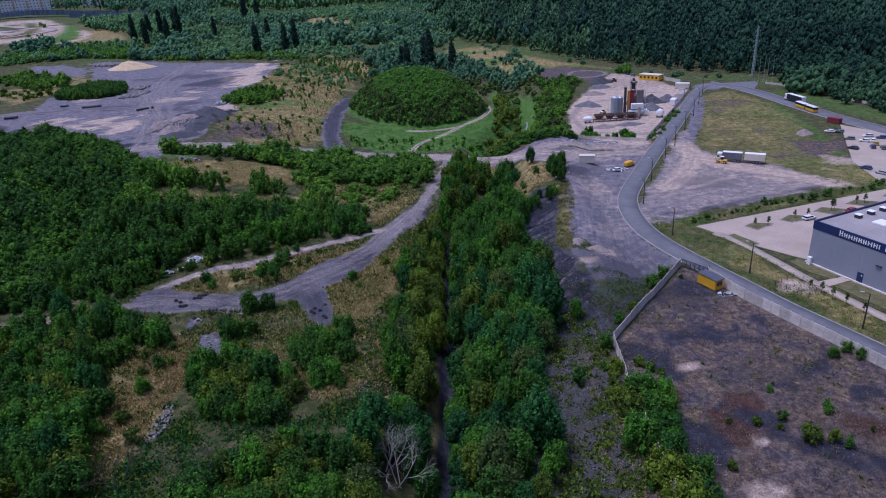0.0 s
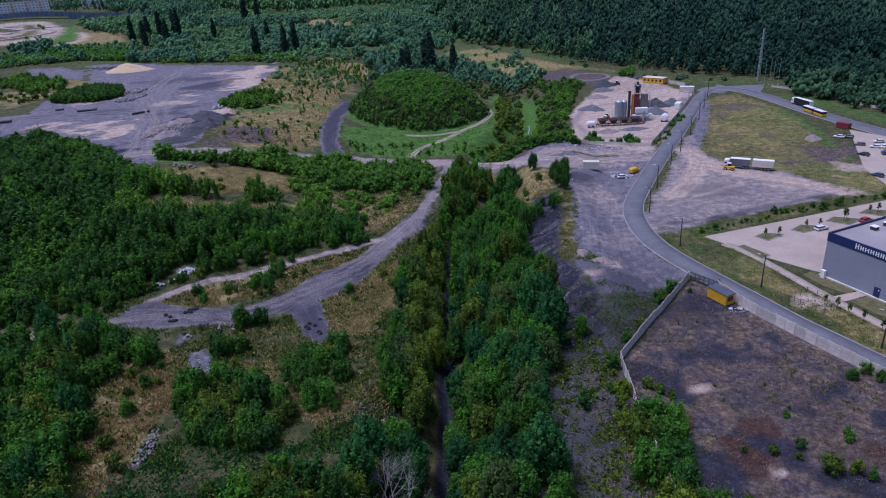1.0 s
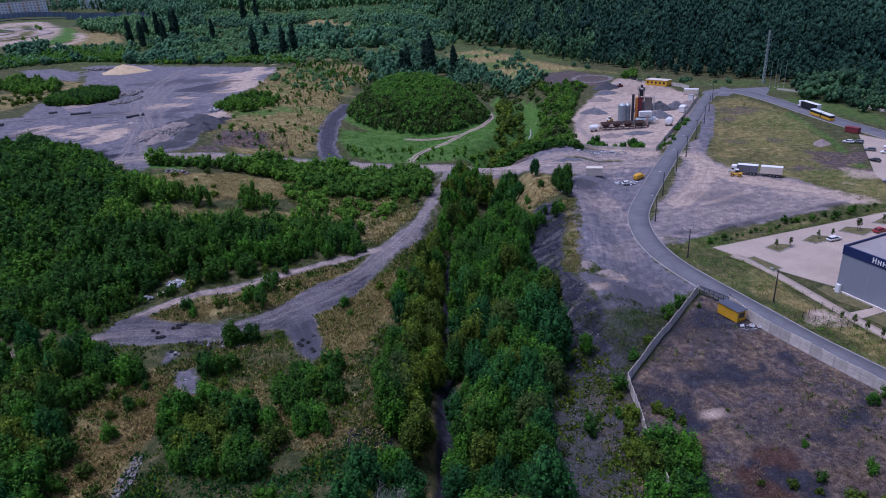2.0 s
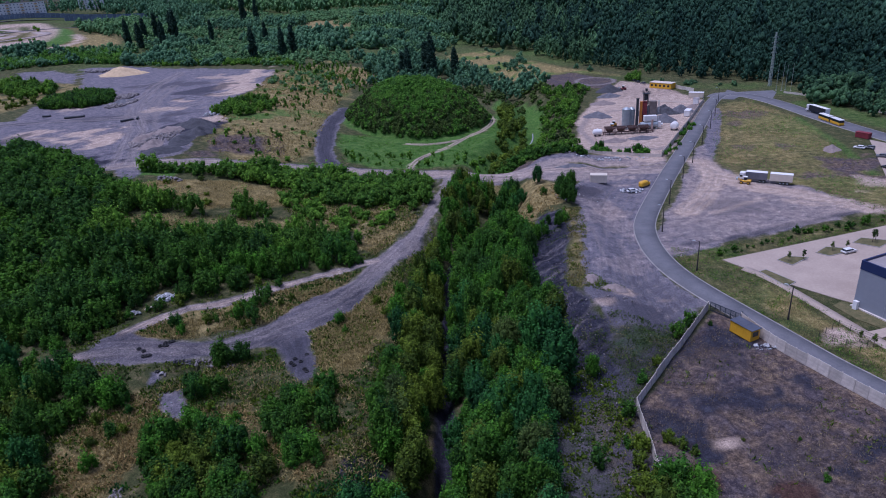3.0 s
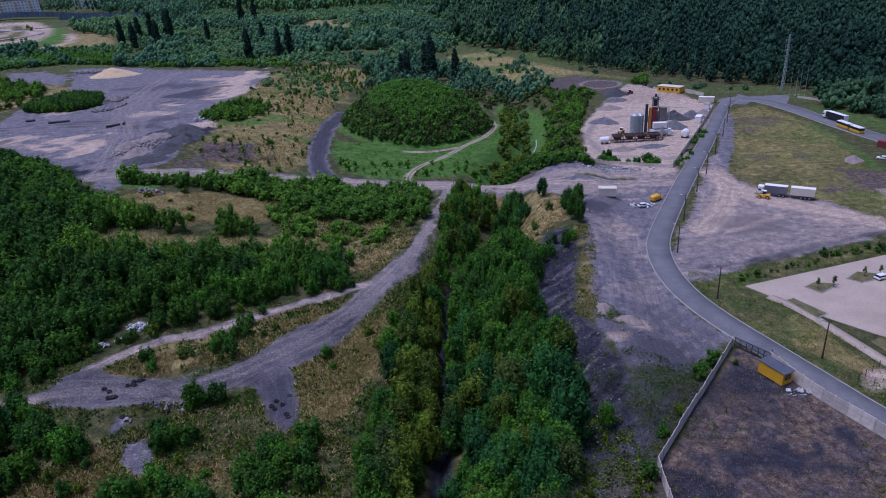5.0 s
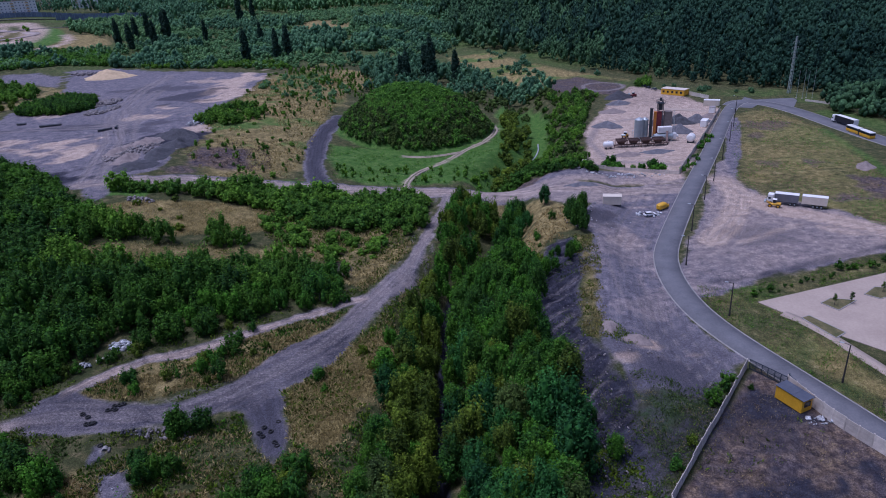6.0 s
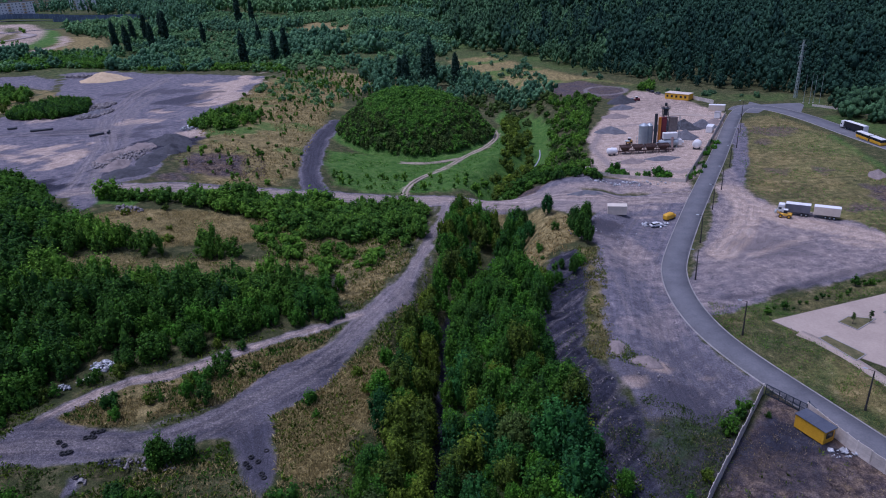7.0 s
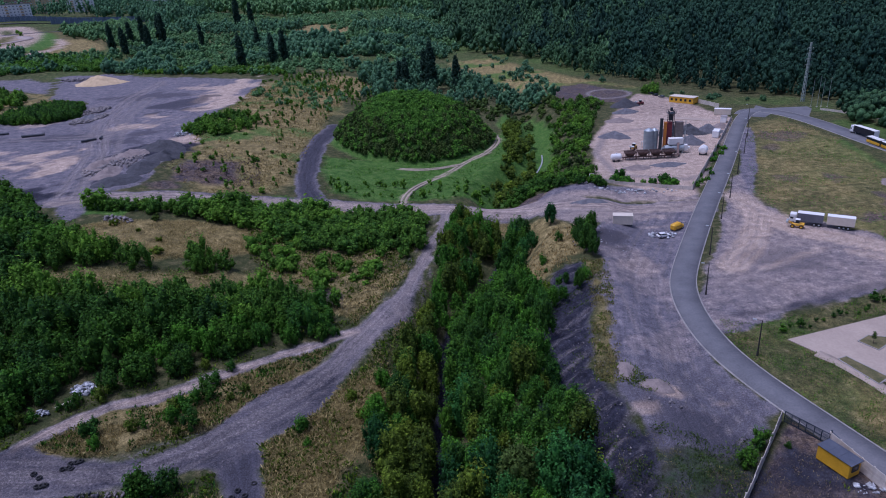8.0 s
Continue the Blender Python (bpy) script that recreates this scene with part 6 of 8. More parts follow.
# dumped waste, tyres, rubble
def pieces(name, x, y, rx, ry, n, size, mat, label, category, seed, squash=0.55):
    """Loose broken pieces lying on the ground: one thing nobody could count."""
    r = np.random.RandomState(seed)
    V, F, at = [], [], 0
    cube = np.array([(a, b, c) for a in (-1, 1) for b in (-1, 1) for c in (-1, 1)], float)
    quads = np.array([(0, 1, 3, 2), (4, 6, 7, 5), (0, 4, 5, 1), (2, 3, 7, 6), (0, 2, 6, 4), (1, 5, 7, 3)])
    for k in range(n):
        a, q = r.rand() * 6.283, math.sqrt(r.rand())
        px, py = x + math.cos(a) * q * rx, y + math.sin(a) * q * ry
        s = size * (0.25 + 1.5 * r.rand() ** 3)
        R = np.array(Euler(tuple(r.randn(3) * 0.5 + (0, 0, r.rand() * 6))).to_matrix())
        v = (cube * (1 + 0.35 * r.randn(8, 3) * 0.5) * (s, s * (0.5 + 0.5 * r.rand()), s * squash)) @ R.T
        V.append(v + (px, py, ground_z(px, py) + 0.12 + s * squash * 0.4 + (1 - q) * size * 0.8))
        F.append(quads + at)
        at += 8
    return tagged(new(name, np_mesh(name, np.vstack(V), np.vstack(F), mat)), label, category, kind="stuff")


pieces("waste_heap", -72.2, 139.6, 2.3, 1.7, 150, 0.24, JUNK, "heap of dumped white and blue-grey plastic waste", "waste", 1)
pieces("waste_heap", -76.4, 133.4, 1.3, 0.9, 30, 0.28, JUNK, "small heap of dumped pale waste beside the track", "waste", 2)
pieces("rubble", -54.8, 80.5, 1.2, 5.0, 420, 0.14, RUBBLE, "pale broken rubble tipped among dry grass", "rubble", 3)
pieces("rubble", -193.0, 358.0, 6.0, 12.0, 600, 0.42, RUBBLE, "pale concrete rubble beside the shrub patch", "rubble", 4)
pieces("rubble", -183.0, 337.0, 6.0, 12.0, 600, 0.42, RUBBLE, "pale concrete rubble heaped beside the shrub patch", "rubble", 24)
pieces("rubble", -125.0, 254.0, 8.0, 16.0, 1000, 0.32, RUBBLE, "broken rubble strewn over the slag heap", "rubble", 5)
pieces("rubble", -266.0, 474.0, 15.0, 5.0, 190, 0.7, RUBBLE, "pale rubble strewn beside the sand heap", "rubble", 6)
pieces("waste_heap", 47.5, 243.5, 14.0, 2.2, 130, 0.24, JUNK, "mixed pale waste strewn along the plant wall", "waste", 7)
pieces("waste_heap", 45.8, 207.8, 3.4, 2.4, 50, 0.28, JUNK, "white waste beside the scrapped car", "waste", 8)
pieces("rubble", -119.0, 296.0, 4.0, 6.0, 90, 0.4, JUNK, "white rubble strewn at the plateau edge", "rubble", 9)
pieces("rubble", -53.0, 116.0, 5.0, 1.4, 160, 0.18, RUBBLE, "broken pale rubble at the track edge", "rubble", 10)
pieces("rubble", -98.0, 203.0, 4.0, 2.0, 110, 0.3, RUBBLE, "grey rubble at the edge of the clearing", "rubble", 11)
pieces("rubble", 49.6, 117.6, 2.6, 0.9, 26, 0.34, JUNK, "pale broken boards lying beside the cabin", "rubble", 12, 0.2)
pieces("rubble", 30.0, 195.0, 10.0, 16.0, 120, 0.12, RUBBLE, "scattered pale stones on the slag yard", "stones", 13)
pieces("rubble", 17.5, 128.0, 4.5, 34.0, 420, 0.08, RUBBLE, "scattered pale stones on the slag slope", "stones", 14)
pieces("rubble", 28.0, 139.0, 5.0, 6.0, 90, 0.13, RUBBLE, "stones and clods beside the road bend", "stones", 15)
bm = bm_new()
rod(bm, (-74.6, 134.6, 3.4), (-72.8, 136.4, 3.5), 0.22, 0.2, 10)
tagged(part("drum", bm, CREAM), "pale yellow discarded roll beside the track", "roll")


def tyre(x, y, lean, r=0.34):
    ob_m = place(x, y, x * 77 % 360, 0.14) @ pose(0, 0, 0, lean, 0, 0)
    bm = bm_new()
    n, k = 16, 6
    vs = [[bm.verts.new(((r + 0.13 * math.cos(b)) * math.cos(a), (r + 0.13 * math.cos(b)) * math.sin(a), 0.15 * math.sin(b))) for b in [6.283 * j / k for j in range(k)]] for a in [6.283 * i / n for i in range(n)]]
    for i in range(n):
        for j in range(k):
            bm.faces.new((vs[i][j], vs[(i + 1) % n][j], vs[(i + 1) % n][(j + 1) % k], vs[i][(j + 1) % k]))
    bmesh.ops.recalc_face_normals(bm, faces=bm.faces)
    ob = part("tyre", bm, RUBBER)
    ob.matrix_world = ob_m
    return tagged(ob, "old black tyre lying on the dirt track", "tyre", "dumped tyres")


for x, y in ((-64.4, 122.0), (-63.6, 122.3), (-63.2, 122.6), (-64.9, 120.8), (-64.2, 121.1), (-63.7, 121.0), (-68.6, 119.6), (-67.3, 118.9), (-66.0, 117.4), (-66.6, 117.2), (-65.6, 117.6), (-61.8, 112.6), (-38.0, 117.2), (-37.2, 116.4), (-36.2, 117.6), (-37.6, 118.6), (-34.8, 115.0), (-34.2, 114.2), (-35.6, 120.0)):
    tyre(x, y, (x * 13) % 14 - 7)


def log(x, y, turn, L, r, label):
    bm = bm_new()
    rod(bm, (-L / 2, 0, r), (L / 2, 0, r * 1.1), r, r * 0.85, 10)
    ob = part("pipe", bm, DARK_STEEL)
    ob.matrix_world = place(x, y, turn)
    tagged(ob, label, "pipe", "discarded pipes")


log(-188.6, 304.5, 12, 9.0, 0.55, "dark discarded pipe lying on the plateau yard")
log(-206.6, 311.3, 5, 4.0, 0.5, "short dark discarded pipe lying on the yard")
log(-155.6, 289.7, 40, 5.5, 0.5, "dark discarded pipe lying beside the tyre ruts")
log(-153.0, 294.0, 110, 4.0, 0.45, "dark discarded pipe lying beside the tyre ruts")
log(-217.2, 286.0, 5, 6.0, 0.7, "dark discarded pipe lying on the plateau yard")


def wreck(x, y, turn):
    """A scrapped orange van body."""
    ob = thing("van_body", place(x, y, turn), "orange scrapped van body on the slag yard", "van")
    bm = bm_new()
    box(bm, -2.0, 1.2, -0.9, 0.9, 0.2, 1.9, 0.35)
    box(bm, 1.0, 2.2, -0.85, 0.85, 0.2, 1.25, 0.25)
    part("body", bm, YELLOW, ob)
    bm = bm_new()
    box(bm, 1.12, 1.3, -0.7, 0.7, 1.25, 1.7, 0.03)
    part("windscreen", bm, GLASS, ob)
    for px in (-1.2, 1.4):
        for py in (-0.8, 0.8):
            wheel(ob, px, py, 0.3, 0.2)


wreck(50.6, 211.6, 40)
car(45.9, 206.6, 15, CAR_PAINTS[0], "white scrapped car with dark wheel on the yard")
container(34.4, 251.8, 80, 1.6, 1.4, 2.4, surface("faded_blue", ((0.03, 0.12, 0.22), (0.05, 0.17, 0.30)), 0.8, 0.6), CONCRETE, "faded blue steel box at the plant yard corner", "steel_box", ribs=3)


def culvert(x, y, turn):
    """A broken concrete headwall with its pipe ring."""
    ob = thing("culvert", place(x, y, turn) @ Matrix.Scale(0.62, 4), "broken concrete culvert end below the dirt track", "culvert")
    bm = bm_new()
    box(bm, -1.3, 1.3, -0.3, 0.3, -0.5, 0.35, 0.08)
    box(bm, -1.3, -0.8, -0.3, 1.4, -0.5, 0.5, 0.08)
    box(bm, 0.8, 1.3, -0.3, 1.1, -0.5, 0.25, 0.08)
    part("headwall", bm, RUBBLE, ob)
    bm = bm_new()
    ring = []
    for k in range(14):
        a = 6.283 * k / 14
        ring.append([bm.verts.new((math.cos(a) * r, d, 0.25 + math.sin(a) * r)) for r, d in ((0.5, -0.7), (0.66, -0.7), (0.66, 0.5), (0.5, 0.5))])
    for k in range(14):
        for j in range(4):
            bm.faces.new((ring[k][j], ring[k][(j + 1) % 4], ring[(k + 1) % 14][(j + 1) % 4], ring[(k + 1) % 14][j]))
    part("pipe_ring", bm, KERB, ob)


culvert(-60.6, 111.8, 200)
pieces("rubble", -55.5, 104.0, 6.0, 5.0, 40, 0.08, JUNK, "scraps of white waste strewn on rough ground", "waste", 16)
pieces("rubble", -46.0, 99.0, 3.5, 2.0, 40, 0.09, JUNK, "scraps of pale waste beside the shrub clump", "waste", 17)
# black pieces added in place of the hollow's shade
pieces("rubble", -58.5, 115.8, 3.0, 0.8, 40, 0.16, COAL_HEAP, "dark clods added to darken the shaded hollow by the track", "rubble", 18)
pieces("waste_heap", 30.0, 203.0, 10.0, 10.0, 60, 0.16, JUNK, "scraps of white waste strewn over the slag yard", "waste", 19)
pieces("rubble", 16.0, 100.0, 5.0, 36.0, 260, 0.1, RUBBLE, "scattered pale stones among weeds", "stones", 20)

# mesh fence round the sandy patch on the verge
SAND_PATCH = [(60.9, 120.8), (66.2, 124.4), (69.6, 118.8), (65.4, 115.6)]
fence = thing("wire_fence", Matrix(), "low dark wire fence round a sandy patch", "fence", kind="structure")
bm = bm_new()
rod(bm, (0, 0, -0.3), (0, 0, 1.3), 0.05, 0.05, 5)
stake = mesh_of(bm, POLE_MAT, "post")
for x, y, a, w in along(SAND_PATCH + SAND_PATCH[:1], 2.2):
    o = part("post", stake, None, fence)
    o.matrix_world = place(x, y, a)
    bm = bm_new()
    for z in (0.3, 0.75, 1.2):
        rod(bm, (0, 0, z), (w, 0, z), 0.018, None, 4)
    o = part("wire", bm, POLE_MAT, fence)
    o.matrix_world = place(x, y, a)


# far west: road works, barrier, apartment blocks
EARTH = surface("pale_earth", ((0.30, 0.245, 0.22), (0.42, 0.35, 0.32)), 8.0, 0.95, bump=0.2, detail=0.8)
for pts, half, mat, label in (([(-560.0, 640.0), (-490.0, 677.0), (-449.0, 662.0), (-424.0, 650.0), (-399.0, 622.0), (-402.0, 590.0), (-440.0, 566.0), (-500.0, 540.0)], 6.0, EARTH, "pale earth road curving through the far works"),
                              ([(-540.0, 612.0), (-470.0, 640.0), (-432.0, 690.0), (-380.0, 740.0)], 5.0, ASPHALT, "grey slip road in the far works"),
                              ([(-480.0, 655.0), (-450.0, 625.0), (-420.0, 600.0)], 13.0, EARTH, "broad pale earthworks beyond the plateau"),
                              ([(-620.0, 660.0), (-520.0, 700.0), (-440.0, 770.0), (-390.0, 860.0)], 6.0, ASPHALT, "grey far road beside the noise barrier")):
    road("far_road", pts, half, label, mat, False)


def barrier():
    ob = thing("noise_barrier", Matrix(), "blue-grey noise barrier along the far road", "barrier", kind="structure")
    bm = bm_new()
    for k in range(4):
        box(bm, 0.15, 4.85, -0.08, 0.08, k * 1.3 - 0.4, k * 1.3 + 0.86)
    panel = mesh_of(bm, BLUE_PANEL, "panel")
    bm = bm_new()
    box(bm, -0.15, 0.15, -0.15, 0.15, -0.5, 5.2)
    post = mesh_of(bm, STEEL, "post")
    for x, y, a, w in along([(-600.0, 676.0), (-524.0, 712.0), (-452.0, 780.0), (-405.0, 868.0)], 5.0) + along([(-455.0, 745.0), (-425.0, 790.0), (-385.0, 862.0)], 5.0):
        for name, me in (("panel", panel), ("post", post)):
            o = new(name, me)
            o.parent = ob
            o.matrix_world = place(x, y, a)


barrier()


def apartment_block(x, y, turn, L, floors, wall_mat, label):
    ob = thing("apartment_block", place(x, y, turn), label, "building", "far apartment blocks")
    H = floors * 2.9 + 0.6
    bm = bm_new()
    box(bm, -L / 2, L / 2, 0, 11, -2, H)
    part("wall", bm, wall_mat, ob)
    bm = bm_new()
    box(bm, -L / 2 - 0.3, L / 2 + 0.3, -0.3, 11.3, H, H + 0.5)
    for k in range(4):
        box(bm, -L / 2 + (k + 0.5) * L / 4 - 1.2, -L / 2 + (k + 0.5) * L / 4 + 1.2, 4, 7, H + 0.5, H + 2.2)
    part("roof", bm, ROOFING, ob)
    bm = bm_new()
    box(bm, -0.6, 0.6, -0.06, 0.05, -0.6, 0.6)
    pane = mesh_of(bm, SKY_PANE, "window")
    bm = bm_new()
    box(bm, -1.5, 1.5, -1.1, 0.0, -1.15, -0.95)
    box(bm, -1.5, 1.5, -1.15, -1.05, -1.15, 0.0)
    balcony = mesh_of(bm, BRICK_TONE if wall_mat is not BRICK_TONE else WHITE, "balcony")
    n = int(L / 3.4)
    for f in range(floors):
        for k in range(n):
            px = -L / 2 + (k + 0.5) * L / n
            o = new("window", pane)
            o.parent = ob
            o.matrix_local = Matrix.Translation((px, 0, f * 2.9 + 1.9))
            if k % 4 == 1:
                o = new("balcony", balcony)
                o.parent = ob
                o.matrix_local = Matrix.Translation((px, 0, f * 2.9 + 1.9))


apartment_block(-503.0, 741.0, 34, 55, 5, WHITE, "white five-storey apartment block beyond the barrier")
apartment_block(-504.0, 890.0, 27, 30, 5, WHITE, "white apartment block among far trees")
apartment_block(-610.0, 905.0, 34, 70, 5, BRICK_TONE, "ochre apartment block far behind the trees")

apartment_block(-556.0, 900.0, 30, 30, 6, BRICK_TONE, "ochre six-storey apartment block among far trees")
apartment_block(-480.0, 1048.0, 30, 36, 6, WHITE, "white six-storey apartment block on the horizon")

# wheel tracks round the mound
PALE_TRACK = surface("pale_trodden_earth", ((0.26, 0.21, 0.16), (0.46, 0.385, 0.30)), 2.5, 0.95, bump=0.2, detail=0.4)
mound_track = thing("dirt_track", Matrix(), "pale dirt track with two worn wheel lines", "track", kind="structure")
for pts in (MOUND_PATH, MOUND_PATH_SIDE):
    for off_line in (-0.72, 0.72):
        part("wheel_line", np_mesh("wheel_line", *ribbon(pts, off_line + 0.42, off_line - 0.42, 0.14, -0.3, 1.2), PALE_TRACK), None, mound_track)

# stream below the plant
tagged(new("stream", np_mesh("stream", *ribbon([(19.5, 290.0), (22.0, 299.0), (23.5, 307.0), (24.0, 316.0)], 0.28, -0.28, 0.3), WATER)), "narrow pale stream in the ravine bed", "water", kind="structure")


# ---- growth, placed ----
rng = np.random.RandomState(11)
clear_of_ways = lambda x, y: ((line_dist(x, y, TRACK) > 3.2) & (inside(x, y, TRACK_AREA) > 1.6) & (line_dist(x, y, TRACK_UPPER) > 3.0) & (line_dist(x, y, CROSS) > 6.5) & (line_dist(x, y, ROAD) > 5) & (inside(x, y, SPUR_AREA) > 1.5)
                              & (inside(x, y, SPUR_PATCH) > 1.4) & (line_dist(x, y, MOUND_ROAD) > 4.5) & (line_dist(x, y, ROAD_EAST) > 6))
in_view = lambda x, y: (x < 0.63 * y + 40) & (x > -0.9 * y - 40)

# trees of the ravine
RAVINE_WOOD = [(-14.0, 222.0), (-6.0, 225.0), (9.5, 219.0), (10.0, 209.0), (7.0, 197.0), (7.0, 184.0), (11.5, 166.0), (12.0, 148.0), (14.5, 125.0), (13.5, 110.0), (10.5, 98.0), (9.5, 84.0), (8.0, 70.0), (5.0, 40.0), (-27.0, 40.0), (-22.0, 64.0), (-18.0, 87.0), (-20.0, 107.0),
               (-19.0, 139.0), (-16.0, 162.0), (-14.0, 190.0)]
FRESH, OLIVE, DEEP = "fresh green broadleaf tree in the ravine wood", "olive-green young tree in the ravine wood", "deep green broadleaf tree in the ravine wood"
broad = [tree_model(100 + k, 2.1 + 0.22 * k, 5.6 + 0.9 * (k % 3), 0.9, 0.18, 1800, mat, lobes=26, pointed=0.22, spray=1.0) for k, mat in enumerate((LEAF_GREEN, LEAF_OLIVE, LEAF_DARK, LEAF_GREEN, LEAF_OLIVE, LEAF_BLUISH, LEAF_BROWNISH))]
off_bed = lambda x, y, w: clear_of_ways(x, y) & (np.abs(x - ravine_x(y)) > w) & (np.hypot(x + 19, (y - 85) * 0.6) > 4.2) & (np.hypot(x + 10.0, (y - 88) * 0.25) > 1.3)
x, y = scatter(rng, RAVINE_WOOD, 3.0, lambda x, y: off_bed(x, y, 1.5 - 0.3 * sstep(165, 185, y)) & (y > 56) & (inside(x, y, RAVINE_WOOD) < (fbm(x, y, 7, 49) - 0.5) * 9 - 0.6) & (fbm(x, y, 6, 51) > 0.27) & (np.hypot(x + 14.0, (y - 66.5) * 0.7) > 4.0), 1.0, 2.0)
west = x < ravine_x(y)
far_part = y > 142
for k in np.nonzero(~far_part)[0]:
    j = (1, 4, 1, 4, 1, 4, 0)[rng.randint(7)] if west[k] and y[k] > 84 and x[k] > -16 else (0, 3, 2, 5, 0, 3, 2, 5, 1, 6, 0, 2)[rng.randint(12)]
    room = 0.80 + 0.2 * (abs(x[k] - float(ravine_x(y[k]))) - 1.5)
    plant_tree(broad[j], x[k], y[k], min(room, (0.66 + 0.5 * rng.rand()) if west[k] else 0.55 + 0.72 * rng.rand() ** 1.3), rng.rand() * 6.28, OLIVE if j in (1, 4) else FRESH if j in (0, 3) else "brownish-green tree in the ravine wood" if j == 6 else DEEP, group="ravine wood")
wood_models = [crown(np.random.RandomState(160 + k), 2.1 + 0.25 * k, 5.6 + 0.8 * (k % 3), 0.9, 0.21, 960, 20, pointed=0.22, spray=1.0) for k in range(4)]
lot = rng.rand(len(x))
for k, (m, mat, label) in enumerate(((far_part & west & (lot < 0.6), LEAF_OLIVE, "olive-green trees along the upper ravine"), (far_part & west & (lot >= 0.6), LEAF_GREEN, "fresh green trees on the upper ravine bank"),
                                     (far_part & ~west & (lot < 0.6), LEAF_GREEN, "fresh green trees along the upper ravine"), (far_part & ~west & (lot >= 0.6), LEAF_DARK, "dark green trees along the upper ravine"))):
    growth_stuff("ravine_wood", (x[m], y[m], 0.5 + 0.6 * rng.rand(m.sum())), wood_models, mat, label, "wood", 70 + k)

# thicket on the bank west of the track
THICKET = [(-200.0, 236.0), (-169.5, 241.0), (-131.0, 214.0), (-112.0, 195.0), (-97.7, 186.8), (-83.6, 181.9), (-59.3, 185.0), (-35.0, 170.0), (-33.0, 164.0), (-47.1, 151.5), (-64.9, 141.5), (-76.9, 132.5), (-82.0, 124.5), (-98.0, 120.0), (-150.0, 108.0), (-210.0, 150.0)]
HEDGE = [(-116.0, 221.0), (-92.0, 219.0), (-61.4, 227.0), (-31.8, 229.0), (-16.0, 226.0), (-19.0, 205.0), (-47.2, 200.0), (-78.2, 212.0), (-106.0, 208.0)]
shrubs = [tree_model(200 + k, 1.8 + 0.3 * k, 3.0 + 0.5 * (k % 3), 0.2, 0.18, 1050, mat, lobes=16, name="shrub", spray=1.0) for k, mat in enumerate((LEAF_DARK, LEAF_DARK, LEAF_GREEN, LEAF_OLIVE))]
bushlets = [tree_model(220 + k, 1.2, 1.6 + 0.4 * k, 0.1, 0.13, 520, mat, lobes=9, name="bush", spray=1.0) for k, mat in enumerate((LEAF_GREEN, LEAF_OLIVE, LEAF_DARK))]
not_clear = lambda x, y: clear_of_ways(x, y) & (inside(x, y, CLEARING) > 0) & (inside(x, y, CLEARING_LOW) > 0) & (inside(x, y, BANK_DRY) > 0) & (np.hypot(x + 72.2, y - 138.6) > 4.2) & (np.hypot(x + 76.4, y - 132.6) > 3.0)
x, y = scatter(rng, THICKET, 3.5, lambda x, y: not_clear(x, y) & (x > -100))
front = np.minimum(line_dist(x, y, TRACK_UPPER), line_dist(x, y, TRACK)) < 13
for k in np.nonzero(front)[0]:
    j = (0, 1, 0, 1, 2)[rng.randint(5)]
    plant_tree(shrubs[j], x[k], y[k], 0.8 + 0.75 * rng.rand(), rng.rand() * 6.28, "fresh green shrub on the bank" if j == 2 else "dark green dense shrub on the bank", "shrub", "bank thicket")
x, y = x[~front], y[~front]
thick = [crown(np.random.RandomState(230 + k), 2.0 + 0.25 * k, 3.1 + 0.3 * k, 0.2, 0.215, 600, 14, spray=1.0) for k in range(5)]
upper = y > 158 + 12 * (fbm(x, y, 15, 48) - 0.5)
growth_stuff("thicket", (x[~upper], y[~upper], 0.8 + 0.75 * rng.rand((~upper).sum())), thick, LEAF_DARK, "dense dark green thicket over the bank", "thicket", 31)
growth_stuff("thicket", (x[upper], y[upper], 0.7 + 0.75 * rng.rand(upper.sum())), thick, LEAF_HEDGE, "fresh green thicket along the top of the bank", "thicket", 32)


def light_crowns(seed, r, h, leaf, count, lobes, n=4, base=0.2, pointed=0.0):
    return [crown(np.random.RandomState(seed + k), r * (1 + 0.12 * k), h * (0.9 + 0.1 * (k % 3)), base, leaf, count, lobes, pointed=pointed, light=True) for k in range(n)]


mid_shrubs = light_crowns(300, 2.1, 3.4, 0.28, 260, 9)
low_shrubs = light_crowns(320, 1.9, 2.6, 0.27, 170, 7)
far_trees = light_crowns(400, 2.9, 12.0, 0.38, 80, 11, n=6, base=1.2, pointed=0.5) + light_crowns(410, 3.6, 8.5, 0.4, 80, 10, n=3, base=1.0, pointed=0.2)
farther_trees = light_crowns(420, 3.5, 12.0, 0.55, 45, 9, n=5, base=1.2, pointed=0.5) + light_crowns(430, 4.2, 9.0, 0.6, 45, 8, n=3, base=1.0, pointed=0.2)


def grow(name, pts, gap, models, mat, label, category, lo, hi, fill=1.0, keep=None, seed=1):
    x, y = scatter(rng, pts, gap, keep, fill)
    return growth_stuff(name, (x, y, lo + (hi - lo) * rng.rand(len(x))), models, mat, label, category, seed)


grow("thicket", THICKET, 3.6, mid_shrubs, LEAF_DARK, "dark green thicket spreading over the plateau edge", "thicket", 0.9, 1.5, 1.0, lambda x, y: not_clear(x, y) & (x <= -100) & in_view(x, y), 1)
grow("thicket", HEDGE, 3.0, mid_shrubs, LEAF_HEDGE, "green hedge-like thicket below the cross track", "thicket", 0.75, 1.45, 0.9, not_clear, 2)
